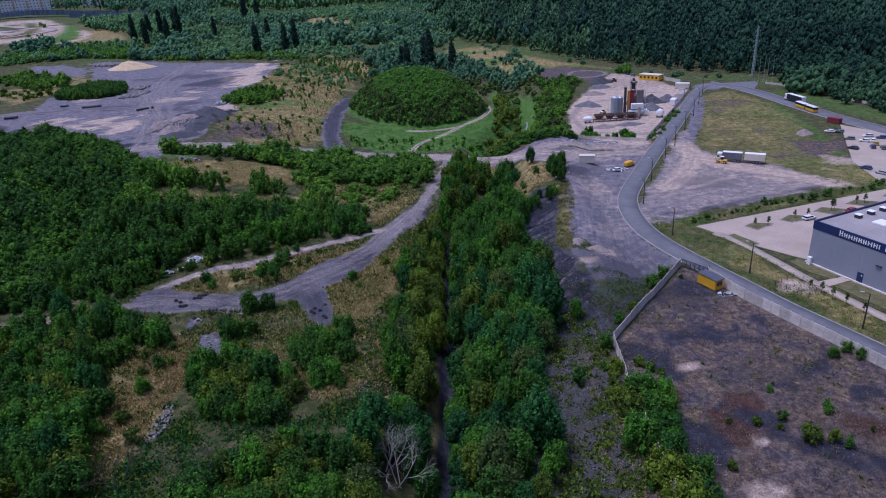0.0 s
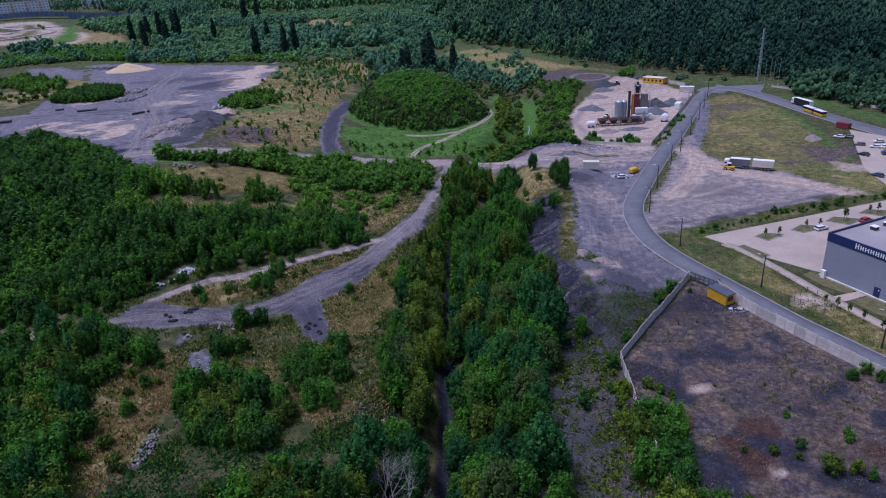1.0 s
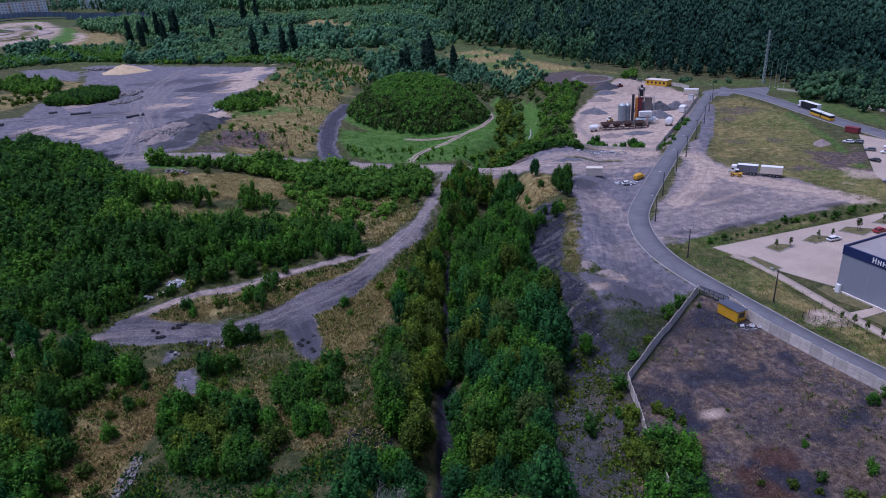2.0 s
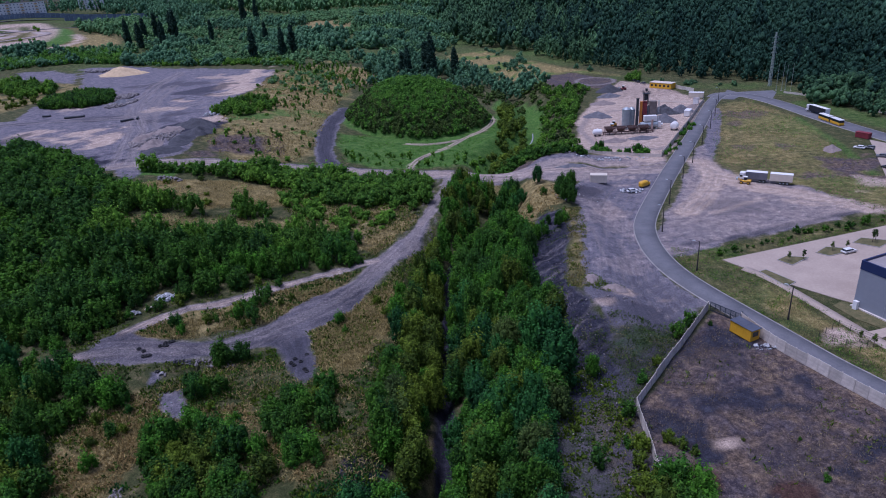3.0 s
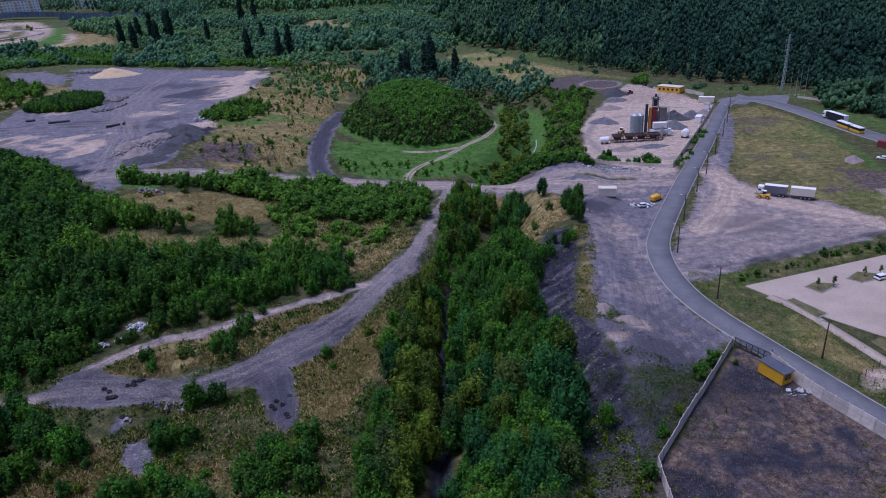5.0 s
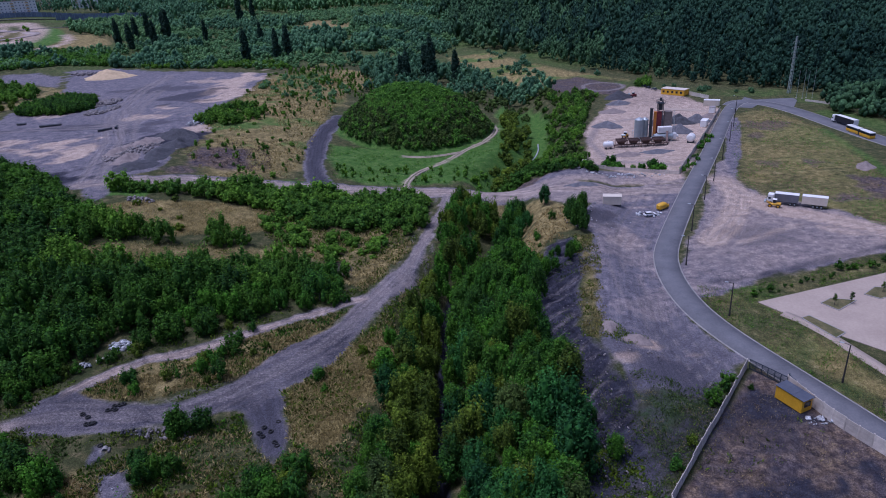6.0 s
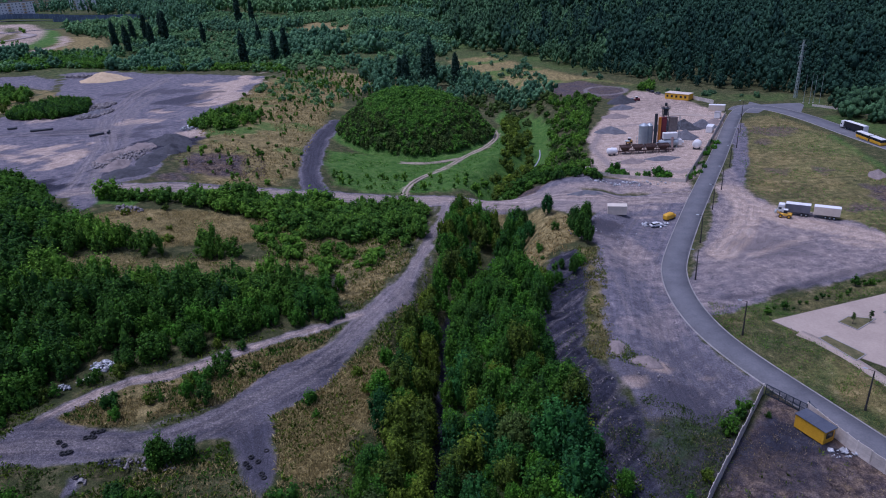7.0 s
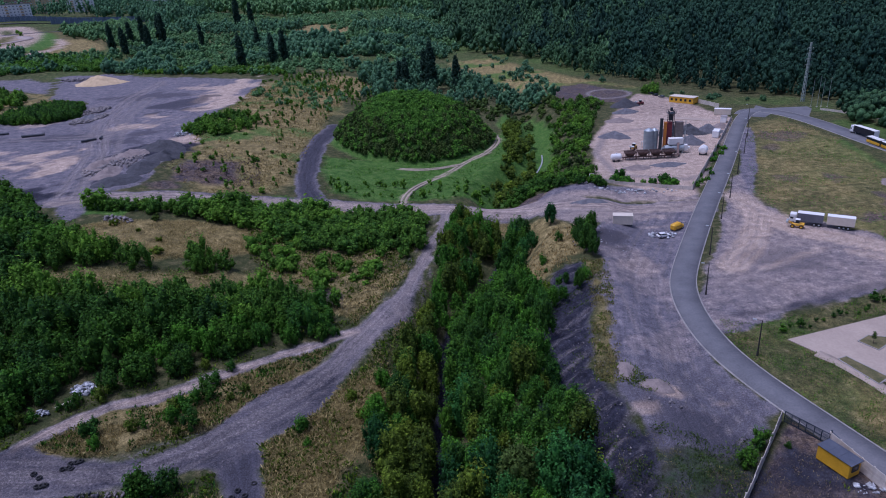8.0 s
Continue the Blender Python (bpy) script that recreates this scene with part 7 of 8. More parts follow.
# shrubs over the mound
a, q = rng.rand(1250) * 6.283, np.sqrt(rng.rand(1250))
a = np.where(np.sin(a) > 0.5, -a, a)
q = np.where((np.sin(a) < -0.15) & (q > 0.7) & (rng.rand(1250) < 0.55), q * 0.75, q)
growth_stuff("mound_shrubs", (-30 + np.cos(a) * q * 33.5, 320 + np.sin(a) * q * 32.5, 0.55 + 0.5 * rng.rand(1250)), light_crowns(340, 1.5, 2.2, 0.26, 120, 6), LEAF_MOUND, "olive-green shrubs covering the round mound", "shrubs", 3)

a, q = math.pi + rng.rand(560) * math.pi, 0.5 + 0.5 * rng.rand(560) ** 0.55
growth_stuff("mound_shrubs", (-30 + np.cos(a) * q * 33.5, 320 + np.sin(a) * q * 32.5, 0.5 + 0.55 * rng.rand(560)), light_crowns(345, 1.3, 3.0, 0.24, 130, 7, pointed=0.3), LEAF_BROWNISH, "brownish-green shrubs round the mound's foot", "shrubs", 29)

# far wood, thinner meshes further off
FOREST = [(-21.0, 640.0), (28.0, 590.0), (63.0, 485.0), (94.0, 440.0), (128.0, 392.0), (156.0, 374.0), (176.0, 335.0), (186.0, 262.0), (212.0, 200.0), (520.0, 260.0), (1000.0, 700.0), (900.0, 1300.0), (-100.0, 1300.0)]
dist = lambda x, y: np.hypot(x, y - 25)
edge_trees = light_crowns(405, 2.7, 11.5, 0.3, 140, 13, n=4, base=1.0, pointed=0.5) + light_crowns(415, 3.4, 8.5, 0.3, 150, 12, n=3, base=0.6, pointed=0.2)
# western part of the far wood; the rest takes the darker leaf colours
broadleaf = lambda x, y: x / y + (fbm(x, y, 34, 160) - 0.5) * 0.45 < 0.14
near_edge = lambda x, y: ((dist(x, y) < 400) | (inside(x, y, FOREST) > -14)) & (dist(x, y) < 480)
for mat, kept, word in ((LEAF_WOOD, broadleaf, "mixed green"), (LEAF_WOOD_DEEP, lambda x, y: ~broadleaf(x, y), "dark blue-green")):
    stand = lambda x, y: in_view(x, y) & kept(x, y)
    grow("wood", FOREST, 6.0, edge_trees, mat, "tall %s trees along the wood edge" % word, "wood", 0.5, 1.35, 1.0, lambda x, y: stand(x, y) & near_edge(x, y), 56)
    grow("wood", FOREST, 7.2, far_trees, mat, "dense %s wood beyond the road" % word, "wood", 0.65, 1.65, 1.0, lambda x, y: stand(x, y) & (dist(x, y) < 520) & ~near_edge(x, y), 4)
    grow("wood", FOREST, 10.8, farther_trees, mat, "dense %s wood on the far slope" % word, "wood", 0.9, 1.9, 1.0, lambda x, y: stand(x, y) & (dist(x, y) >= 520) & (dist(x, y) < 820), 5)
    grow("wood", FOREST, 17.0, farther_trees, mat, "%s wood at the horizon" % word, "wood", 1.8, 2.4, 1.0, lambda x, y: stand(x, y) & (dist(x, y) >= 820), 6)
# growth behind the plateau yard and the mound
WEST_BAND = [(-380.0, 486.0), (-353.0, 475.0), (-306.0, 506.0), (-262.0, 504.0), (-151.0, 462.0), (-128.0, 446.0), (-92.0, 470.0), (-61.0, 500.0), (-21.0, 640.0), (-60.0, 690.0), (-120.0, 660.0), (-240.0, 690.0), (-320.0, 560.0), (-380.0, 540.0)]
BACK_MOUND = [(-60.0, 356.0), (-2.0, 358.0), (22.0, 352.0), (40.0, 398.0), (30.0, 425.0), (4.0, 458.0), (-22.0, 500.0), (-40.0, 560.0), (-85.0, 500.0), (-70.0, 420.0)]
HORIZON_WEST = [(-330.0, 700.0), (-240.0, 740.0), (-130.0, 715.0), (-20.0, 700.0), (-20.0, 1250.0), (-420.0, 1250.0), (-420.0, 900.0)]
TOWN_TREES = [(-560.0, 770.0), (-420.0, 850.0), (-330.0, 720.0), (-350.0, 900.0), (-420.0, 1250.0), (-900.0, 1100.0), (-700.0, 780.0)]
clear_far = lambda x, y: in_view(x, y) & (inside(x, y, [(-188.0, 690.0), (-203.0, 756.0), (-192.0, 820.0), (-150.0, 780.0), (-124.0, 712.0), (-124.0, 668.0), (-157.0, 674.0)]) > (fbm(x, y, 22, 69) - 0.62) * 60) & (np.hypot((x + 345) * 0.6, y - 592) > 30)
scrubby = light_crowns(440, 3.2, 3.4, 0.34, 90, 9, base=0.0) + light_crowns(444, 2.4, 4.4, 0.34, 70, 8, n=2, base=0.2)
grow("scrub", [(-306.0, 508.0), (-262.0, 506.0), (-151.0, 464.0), (-128.0, 448.0), (-118.0, 462.0), (-150.0, 484.0), (-262.0, 530.0), (-300.0, 532.0)], 4.6, low_shrubs, LEAF_HEDGE, "fresh green scrub along the plateau yard edge", "scrub", 0.6, 1.3, 0.9, in_view, 60)
grow("wood", WEST_BAND, 6.0, scrubby, LEAF_SCRUB, "light green scrub behind the plateau yard", "wood", 0.35, 1.25, 0.85, lambda x, y: clear_far(x, y) & (fbm(x, y, 40, 61) > 0.40) & (fbm(x, y, 28, 62) < 0.64), 7)
grow("wood", WEST_BAND, 6.5, light_crowns(445, 3.6, 6.0, 0.34, 100, 11, base=0.2), LEAF_MID, "green rounded trees behind the plateau yard", "wood", 0.6, 1.4, 0.85, lambda x, y: clear_far(x, y) & (fbm(x, y, 40, 61) <= 0.42), 27)
grow("wood", BACK_MOUND, 5.2, light_crowns(450, 2.4, 4.2, 0.3, 100, 7, base=0.3), LEAF_BROWNISH, "brownish scrub and young trees behind the mound", "wood", 0.4, 0.9, 0.7, lambda x, y: (y < 400) & in_view(x, y) & (inside(x, y, MEADOW_FAR) > 0), 8)
grow("wood", BACK_MOUND, 6.0, light_crowns(470, 2.8, 6.5, 0.32, 110, 9, base=0.6), LEAF_MID, "mid-green leafy trees behind the mound", "wood", 0.7, 1.5, 0.5, lambda x, y: (y >= 400) & in_view(x, y) & (inside(x, y, MEADOW_FAR) > 0), 28)
grow("wood", BACK_MOUND, 6.4, light_crowns(475, 2.6, 5.0, 0.32, 100, 8, base=0.4), LEAF_MID, "grey-green rounded trees behind the mound", "wood", 0.6, 1.3, 0.3, lambda x, y: (y >= 395) & in_view(x, y) & (inside(x, y, MEADOW_FAR) > 0), 57)
grow("wood", HORIZON_WEST, 9.0, light_crowns(480, 4.0, 3.8, 0.5, 60, 8, base=0.0), LEAF_SCRUB, "light green scrub stretching to the horizon", "wood", 0.6, 1.2, 0.9, lambda x, y: clear_far(x, y) & (y < 950) & (fbm(x, y, 60, 63) > 0.42) & (fbm(x, y, 40, 64) < 0.66), 9)
grow("wood", HORIZON_WEST, 9.0, light_crowns(485, 3.8, 8.0, 0.55, 50, 8, base=0.2), LEAF_MID, "dark green wood stretching to the horizon", "wood", 0.7, 1.3, 0.9, lambda x, y: clear_far(x, y) & (y < 950) & (fbm(x, y, 60, 63) <= 0.44), 26)
grow("wood", HORIZON_WEST, 16.0, farther_trees, LEAF_SCRUB, "green wood at the horizon", "wood", 1.5, 2.1, 1.0, lambda x, y: clear_far(x, y) & (y >= 950), 10)
grow("wood", TOWN_TREES, 13.0, farther_trees, LEAF_MID, "dark trees round the far apartment blocks", "wood", 0.9, 1.5, 0.8, lambda x, y: in_view(x, y) & (y > 765 - 0.25 * (x + 500)) & (np.hypot(x + 505, y - 757) > 34) & (np.hypot(x + 550, y - 890) > 24) & (np.hypot(x + 495, y - 875) > 24), 11)
grow("wood", [(-330.0, 570.0), (-240.0, 690.0), (-120.0, 660.0), (-60.0, 690.0), (-20.0, 640.0), (-16.0, 720.0), (-130.0, 722.0), (-240.0, 748.0), (-330.0, 702.0)], 7.0, scrubby, LEAF_SCRUB, "light green scrub between the far woods", "wood", 0.6, 1.4, 0.8, clear_far, 65)
grow("scrub", [(96.0, 408.0), (128.0, 378.0), (150.0, 366.0), (150.0, 358.0), (126.0, 366.0), (100.0, 392.0)], 5.0, low_shrubs, LEAF_WOOD, "low dark scrub at the foot of the wood", "scrub", 0.4, 1.1, 0.4, None, 66)
grow("scrub", [(84.0, 408.0), (90.0, 416.0), (96.0, 410.0), (92.0, 402.0)], 3.0, mid_shrubs, LEAF_HEDGE, "green shrub clump behind the parked cars", "scrub", 0.7, 1.2, 0.9, None, 67)
WORKS_SCRUB = [(-376.0, 490.0), (-356.0, 522.0), (-337.0, 556.0), (-297.0, 560.0), (-262.0, 510.0), (-306.0, 506.0), (-353.0, 475.0)]
grow("scrub", WORKS_SCRUB, 4.6, low_shrubs, LEAF_MOUND, "green scrub beside the far works", "scrub", 0.8, 1.35, 0.9, in_view, 12)
grow("scrub", [(-30.0, 580.0), (10.0, 596.0), (60.0, 486.0), (92.0, 436.0), (60.0, 446.0), (30.0, 430.0), (0.0, 466.0)], 8.0, low_shrubs, LEAF_MID, "low green scrub dotted over the far meadow", "scrub", 0.5, 1.3, 0.2, lambda x, y: (fbm(x, y, 25, 59) > 0.5) | (inside(x, y, MEADOW_FAR) > -6), 59)
grow("scrub", WORKS_LAND, 7.0, low_shrubs, LEAF_HEDGE, "low green scrub dotted round the far works", "scrub", 0.6, 1.2, 0.07, lambda x, y: in_view(x, y) & (fbm(x, y, 30, 58) > 0.5) & (inside(x, y, DRY_FAR) > 2), 58)
WORKS_STRIP = [(-420.0, 700.0), (-372.0, 640.0), (-310.0, 600.0), (-300.0, 690.0), (-370.0, 770.0), (-400.0, 790.0)]
grow("scrub", WORKS_STRIP, 7.5, light_crowns(460, 3.0, 5.0, 0.5, 50, 6), LEAF_SCRUB, "green scrub between the far works and poplars", "scrub", 0.8, 1.6, 0.8, clear_far, 13)
# slopes between mound and plant, scrub patches on the plateau
PLANT_SLOPE = [(15.0, 252.0), (34.0, 254.0), (37.0, 262.0), (40.0, 300.0), (47.0, 332.0), (58.0, 372.0), (62.0, 388.0), (40.0, 402.0), (30.0, 370.0), (30.0, 330.0), (28.0, 290.0), (18.0, 272.0)]
grow("scrub", PLANT_SLOPE, 3.6, mid_shrubs, LEAF_HEDGE, "fresh green scrub on the slope below the plant yard", "scrub", 0.45, 1.1, 0.45, None, 14)
grow("scrub", PLANT_SLOPE, 3.6, mid_shrubs, LEAF_BROWNISH, "brownish bushes on the slope below the plant yard", "scrub", 0.4, 0.9, 0.25, None, 49)
STREAM_SIDE = [(0.0, 250.0), (12.0, 258.0), (20.0, 300.0), (21.0, 345.0), (10.0, 356.0), (9.0, 320.0), (8.0, 290.0)]
grow("scrub", [(10.9, 266.0), (22.9, 256.0), (35.5, 257.0), (40.0, 244.0), (24.0, 244.0), (8.0, 247.0)], 3.2, low_shrubs, LEAF_DARK, "green scrub above the cross track", "scrub", 0.5, 1.3, 0.6, None, 55)
grow("scrub", STREAM_SIDE, 3.6, low_shrubs, LEAF_OLIVE, "olive scrub along the stream", "scrub", 0.5, 1.3, 0.6, lambda x, y: line_dist(x, y, MOUND_PATH) > 2.5, 15)
grow("scrub", [(-121.0, 297.0), (-111.0, 292.0), (-97.0, 304.0), (-96.0, 322.0), (-108.0, 334.0), (-119.0, 322.0)], 3.6, mid_shrubs, LEAF_HEDGE, "dark green shrub clump at the plateau edge", "scrub", 0.6, 1.1, 0.85, None, 16)
grow("scrub", [(-226.0, 336.0), (-236.0, 360.0), (-224.0, 376.0), (-205.0, 370.0), (-190.0, 342.0), (-200.0, 331.0), (-220.0, 332.0)], 2.6, mid_shrubs, LEAF_DARK, "dense green shrub patch on the plateau yard", "scrub", 0.8, 1.15, 1.0, None, 17)
grow("scrub", [(-320.0, 418.0), (-312.0, 444.0), (-268.0, 412.0), (-246.0, 384.0), (-262.0, 368.0), (-284.0, 392.0)], 4.6, mid_shrubs, LEAF_HEDGE, "green scrub and young trees west of the yard", "scrub", 0.7, 1.5, 0.7, in_view, 18)
grow("scrub", [(-350.0, 360.0), (-262.0, 320.0), (-236.0, 345.0), (-250.0, 372.0), (-290.0, 380.0), (-340.0, 420.0)], 6.5, low_shrubs, LEAF_OLIVE, "low olive scrub dotted over rough grass", "scrub", 0.4, 1.1, 0.4, in_view, 68)
grow("scrub", FIELD_WEST, 5.0, low_shrubs, LEAF_HEDGE, "low green scrub scattered over the dry field", "scrub", 0.25, 0.6, 0.26, lambda x, y: fbm(x, y, 18, 77) > 0.47, 19)
grow("scrub", [(-126.0, 410.0), (-94.0, 430.0), (-72.0, 400.0), (-74.0, 360.0), (-100.0, 360.0), (-120.0, 380.0)], 4.5, low_shrubs, LEAF_SCRUB, "young light green scrub on the upper field", "scrub", 0.4, 0.9, 0.45, None, 20)
grow("scrub", [(-120.0, 430.0), (-92.0, 468.0), (-62.0, 450.0), (-60.0, 380.0), (-76.0, 380.0)], 4.6, light_crowns(467, 1.0, 3.4, 0.34, 70, 5, pointed=0.4), LEAF_HEDGE, "slim fresh green saplings behind the field", "scrub", 0.6, 1.2, 0.6, None, 48)
grow("scrub", FIELD_WEST, 4.4, light_crowns(465, 0.8, 3.2, 0.3, 70, 5, pointed=0.4), LEAF_HEDGE, "slim fresh green saplings over the dry field", "scrub", 0.5, 1.1, 0.34, lambda x, y: fbm(x, y, 24, 79) > 0.47, 45)
grow("scrub", BANK_WEEDS, 2.9, low_shrubs, LEAF_HEDGE, "low green scrub between clearing and track", "scrub", 0.4, 1.15, 0.6, lambda x, y: clear_of_ways(x, y) & (inside(x, y, BANK_DRY) > 0) & (fbm(x, y, 9, 47) > 0.40), 46)
EDGE_WOOD = [(150.0, 330.0), (158.0, 300.0), (166.0, 262.0), (196.0, 240.0), (212.0, 300.0), (176.0, 360.0)]
grow("wood", EDGE_WOOD, 6.5, light_crowns(490, 4.2, 8.0, 0.3, 260, 16, base=0.6), LEAF_WOOD, "dark rounded trees at the wood edge", "wood", 0.55, 1.1, 0.9, lambda x, y: in_view(x, y) & (line_dist(x, y, ROAD_EAST) > 12), 47)
grow("scrub", CLEARING + [], 4.2, low_shrubs, LEAF_OLIVE, "low scrub in the dry clearing", "scrub", 0.3, 0.7, 0.22, None, 21)
grow("scrub", LAWN, 3.2, light_crowns(468, 1.1, 2.4, 0.2, 60, 6, pointed=0.2), LEAF_HEDGE, "thin fresh green saplings on the lawn below the mound", "scrub", 0.4, 1.1, 0.5, lambda x, y: (line_dist(x, y, MOUND_PATH) > 2.5) & (y < 262), 22)
grow("scrub", [(38.5, 255.0), (62.0, 245.5), (64.0, 249.0), (41.0, 259.0)], 2.6, low_shrubs, LEAF_GREEN, "green weeds along the plant wall", "scrub", 0.5, 1.1, 0.7, None, 23)
grow("scrub", [(66.0, 243.0), (71.0, 250.0), (90.0, 290.0), (87.5, 291.0), (66.5, 249.0)], 2.6, low_shrubs, LEAF_GREEN, "green weeds between plant wall and road", "scrub", 0.3, 0.6, 0.6, None, 24)

# lower west side: trees, clumps and bushes
LOW_WEST = [(-112.0, 106.0), (-84.0, 113.0), (-71.0, 109.0), (-67.0, 104.0), (-70.5, 97.0), (-67.0, 86.0), (-64.0, 76.0), (-60.0, 65.0), (-56.0, 40.0), (-112.0, 40.0)]
x, y = scatter(rng, LOW_WEST, 3.5, lambda x, y: clear_of_ways(x, y) & (x > -1.15 * y - 20) & (y > 54))
for k in range(len(x)):
    m, s = (broad[(2, 0, 5, 3)[rng.randint(4)]], 0.55 + 0.4 * rng.rand()) if rng.rand() < 0.45 else (shrubs[(0, 1, 2, 3)[rng.randint(4)]], 0.9 + 0.6 * rng.rand())
    plant_tree(m, x[k], y[k], s, rng.rand() * 6.28, "leafy green tree below the dirt track" if m in broad else "dense green shrub below the dirt track", "tree" if m in broad else "shrub", "lower west growth")
CLUMPS = ([(-54.5, 98.0), (-48.3, 99.5), (-40.5, 94.5), (-34.0, 91.0), (-32.6, 82.0), (-38.0, 79.0), (-45.7, 80.5), (-51.0, 85.0), (-54.5, 92.0)], [(-53.0, 104.5), (-54.0, 110.0), (-50.0, 113.0), (-47.0, 108.0)], [(-53.5, 118.5), (-49.0, 121.0), (-44.0, 119.0), (-46.0, 114.5), (-51.0, 115.0)],
          [(-37.6, 100.4), (-36.0, 107.5), (-29.0, 108.0), (-26.5, 100.0), (-27.0, 92.0), (-31.0, 90.0), (-33.0, 95.0)], [(-67.5, 107.0), (-62.5, 108.5), (-61.5, 104.0), (-65.0, 102.5)], [(-52.0, 60.0), (-43.0, 65.0), (-38.0, 72.0), (-28.0, 77.0), (-22.0, 64.0), (-20.0, 40.0), (-58.0, 40.0)],
          [(23.2, 86.0), (28.4, 84.0), (28.2, 62.0), (23.8, 58.0)], [(20.6, 84.0), (22.6, 85.0), (23.4, 66.0), (21.4, 64.0)])
for pts in CLUMPS:
    x, y = scatter(rng, pts, 2.8, lambda x, y: clear_of_ways(x, y) & (line_dist(x, y, FENCE_WEST) > 0.5) & (np.hypot(x + 54.6, (y - 80.5) * 0.4) > 2.6) & (y > 54) & (np.hypot(x + 14.0, (y - 66.5) * 0.7) > 4.0), 0.86)
    for k in range(len(x)):
        j = (0, 1, 2, 2, 3)[rng.randint(5)]
        plant_tree(shrubs[j], x[k], y[k], 0.62 + 0.6 * rng.rand(), rng.rand() * 6.28, ("dark green", "dark green", "fresh green", "olive-green")[j] + " shrub in a clump on rough ground", "shrub", "scattered clumps")
SPARSE = ((WEDGE, 4.5, 0.5, "bush on the dry wedge between the tracks"), (DRY_SOUTH, 4.6, 0.4, "bush among dry grass"), (DRY_BANK_EAST, 3.6, 0.35, "bush on the dry bank"), 
          ([(34.0, 116.5), (42.0, 128.6), (43.4, 131.0), (38.0, 127.0), (31.0, 114.0)], 2.2, 0.9, "bush along the concrete fence"), ([(9.0, 60.0), (12.0, 96.0), (20.0, 98.0), (21.5, 62.0)], 3.6, 0.22, "bush on the weedy slag slope"),
          ([(10.0, 168.0), (15.0, 172.0), (20.0, 172.0), (27.0, 204.0), (24.0, 210.0), (20.0, 206.0), (12.0, 190.0)], 3.2, 0.22, "bush on the ravine edge"), (YARD_FENCED, 4.5, 0.10, "weedy bush in the fenced yard"), ([(-78.0, 130.0), (-64.0, 139.0), (-48.0, 149.5), (-49.0, 152.0), (-66.0, 142.0), (-80.0, 132.0)], 2.8, 0.6, "bush at the thicket foot"),
          ([(20.0, 86.0), (21.0, 101.5), (33.0, 118.0), (36.0, 117.0), (23.5, 101.0), (22.6, 86.0)], 2.0, 0.75, "bush along the concrete fence"),
          (STRIP_DRY, 3.0, 0.08, "bush on the dry strip"), ([(-112.0, 110.0), (-86.0, 117.5), (-79.0, 124.0), (-77.0, 131.0), (-96.0, 128.0), (-114.0, 122.0)], 2.6, 0.8, "bush at the thicket foot"), ([(-110.0, 104.0), (-84.0, 112.0), (-74.0, 113.5), (-72.0, 108.0), (-106.0, 98.0)], 3.0, 0.7, "bush below the dirt track"))
for pts, gap, fill, word in SPARSE:
    x, y = scatter(rng, pts, gap, (lambda x, y: clear_of_ways(x, y) & (line_dist(x, y, FENCE_WEST) > 1.1)) if pts is not YARD_FENCED else (lambda x, y: (line_dist(x, y, ROAD) > 7) & (y > 55) & (np.hypot(x - 47, y - 121.5) > 6)), fill)
    for k in range(len(x)):
        j = rng.randint(3)
        plant_tree(bushlets[j], x[k], y[k], (0.2 + 0.35 * rng.rand()) if pts is YARD_FENCED else 0.5 + 0.9 * rng.rand(), rng.rand() * 6.28, ("fresh green ", "olive-green ", "dark green ")[j] + word, "bush", "scattered bushes")
for x, y, s, j in ((24.0, 194.0, 0.95, 2), (17.4, 215.0, 0.75, 5), (23.0, 197.5, 0.85, 2), (25.2, 191.5, 0.7, 2), (19.0, 174.0, 0.5, 2), (17.0, 178.0, 0.45, 0), (15.5, 170.0, 0.5, 3), (13.0, 168.0, 0.6, 3), (17.5, 110.0, 0.6, 3), (15.0, 118.0, 0.65, 0)):
    plant_tree(broad[j], x, y, s, x, "single leafy green tree on the ravine edge", "tree")

for x, y, s, j in ((45.5, 72.7, 1.5, 1), (39.6, 76.6, 0.8, 1), (43.8, 77.6, 0.7, 2), (51.2, 79.3, 0.9, 0), (49.0, 73.1, 0.9, 1), (35.8, 77.4, 0.5, 1), (44.8, 84.7, 0.6, 0), (32.6, 67.6, 0.7, 1), (25.9, 93.0, 1.1, 1), (27.6, 91.4, 1.0, 1), (29.0, 90.0, 0.7, 1), (59.4, 94.0, 1.0, 0), (62.2, 95.2, 0.9, 2), (63.4, 93.0, 0.8, 2), (50.4, 71.6, 0.7, 0), (42.5, 75.6, 0.6, 1)):
    plant_tree(bushlets[j], x, y, s, x, ("fresh green ", "olive-green ", "dark green ")[j] + "weedy bush in the fenced yard", "bush", "scattered bushes")

for x, y, s, j in ((-53.6, 133.2, 1.3, 0), (-52.4, 136.0, 1.4, 0), (-51.8, 138.4, 1.2, 0), (-51.0, 141.6, 1.2, 2), (-50.4, 143.6, 1.3, 0), (-49.0, 148.1, 1.0, 0), (-44.2, 142.0, 0.9, 1), (-46.0, 139.5, 0.8, 1), (-35.0, 159.4, 1.3, 2), (-34.0, 161.4, 1.5, 0), (-34.6, 165.2, 1.6, 0), (-32.0, 161.2, 1.0, 0), (-34.6, 172.6, 1.3, 2), (-36.2, 169.0, 1.4, 0)):
    plant_tree(bushlets[j], x, y, s, x + y, ("fresh green ", "olive-green ", "dark green ")[j] + "bush beside the dirt track", "bush", "scattered bushes")
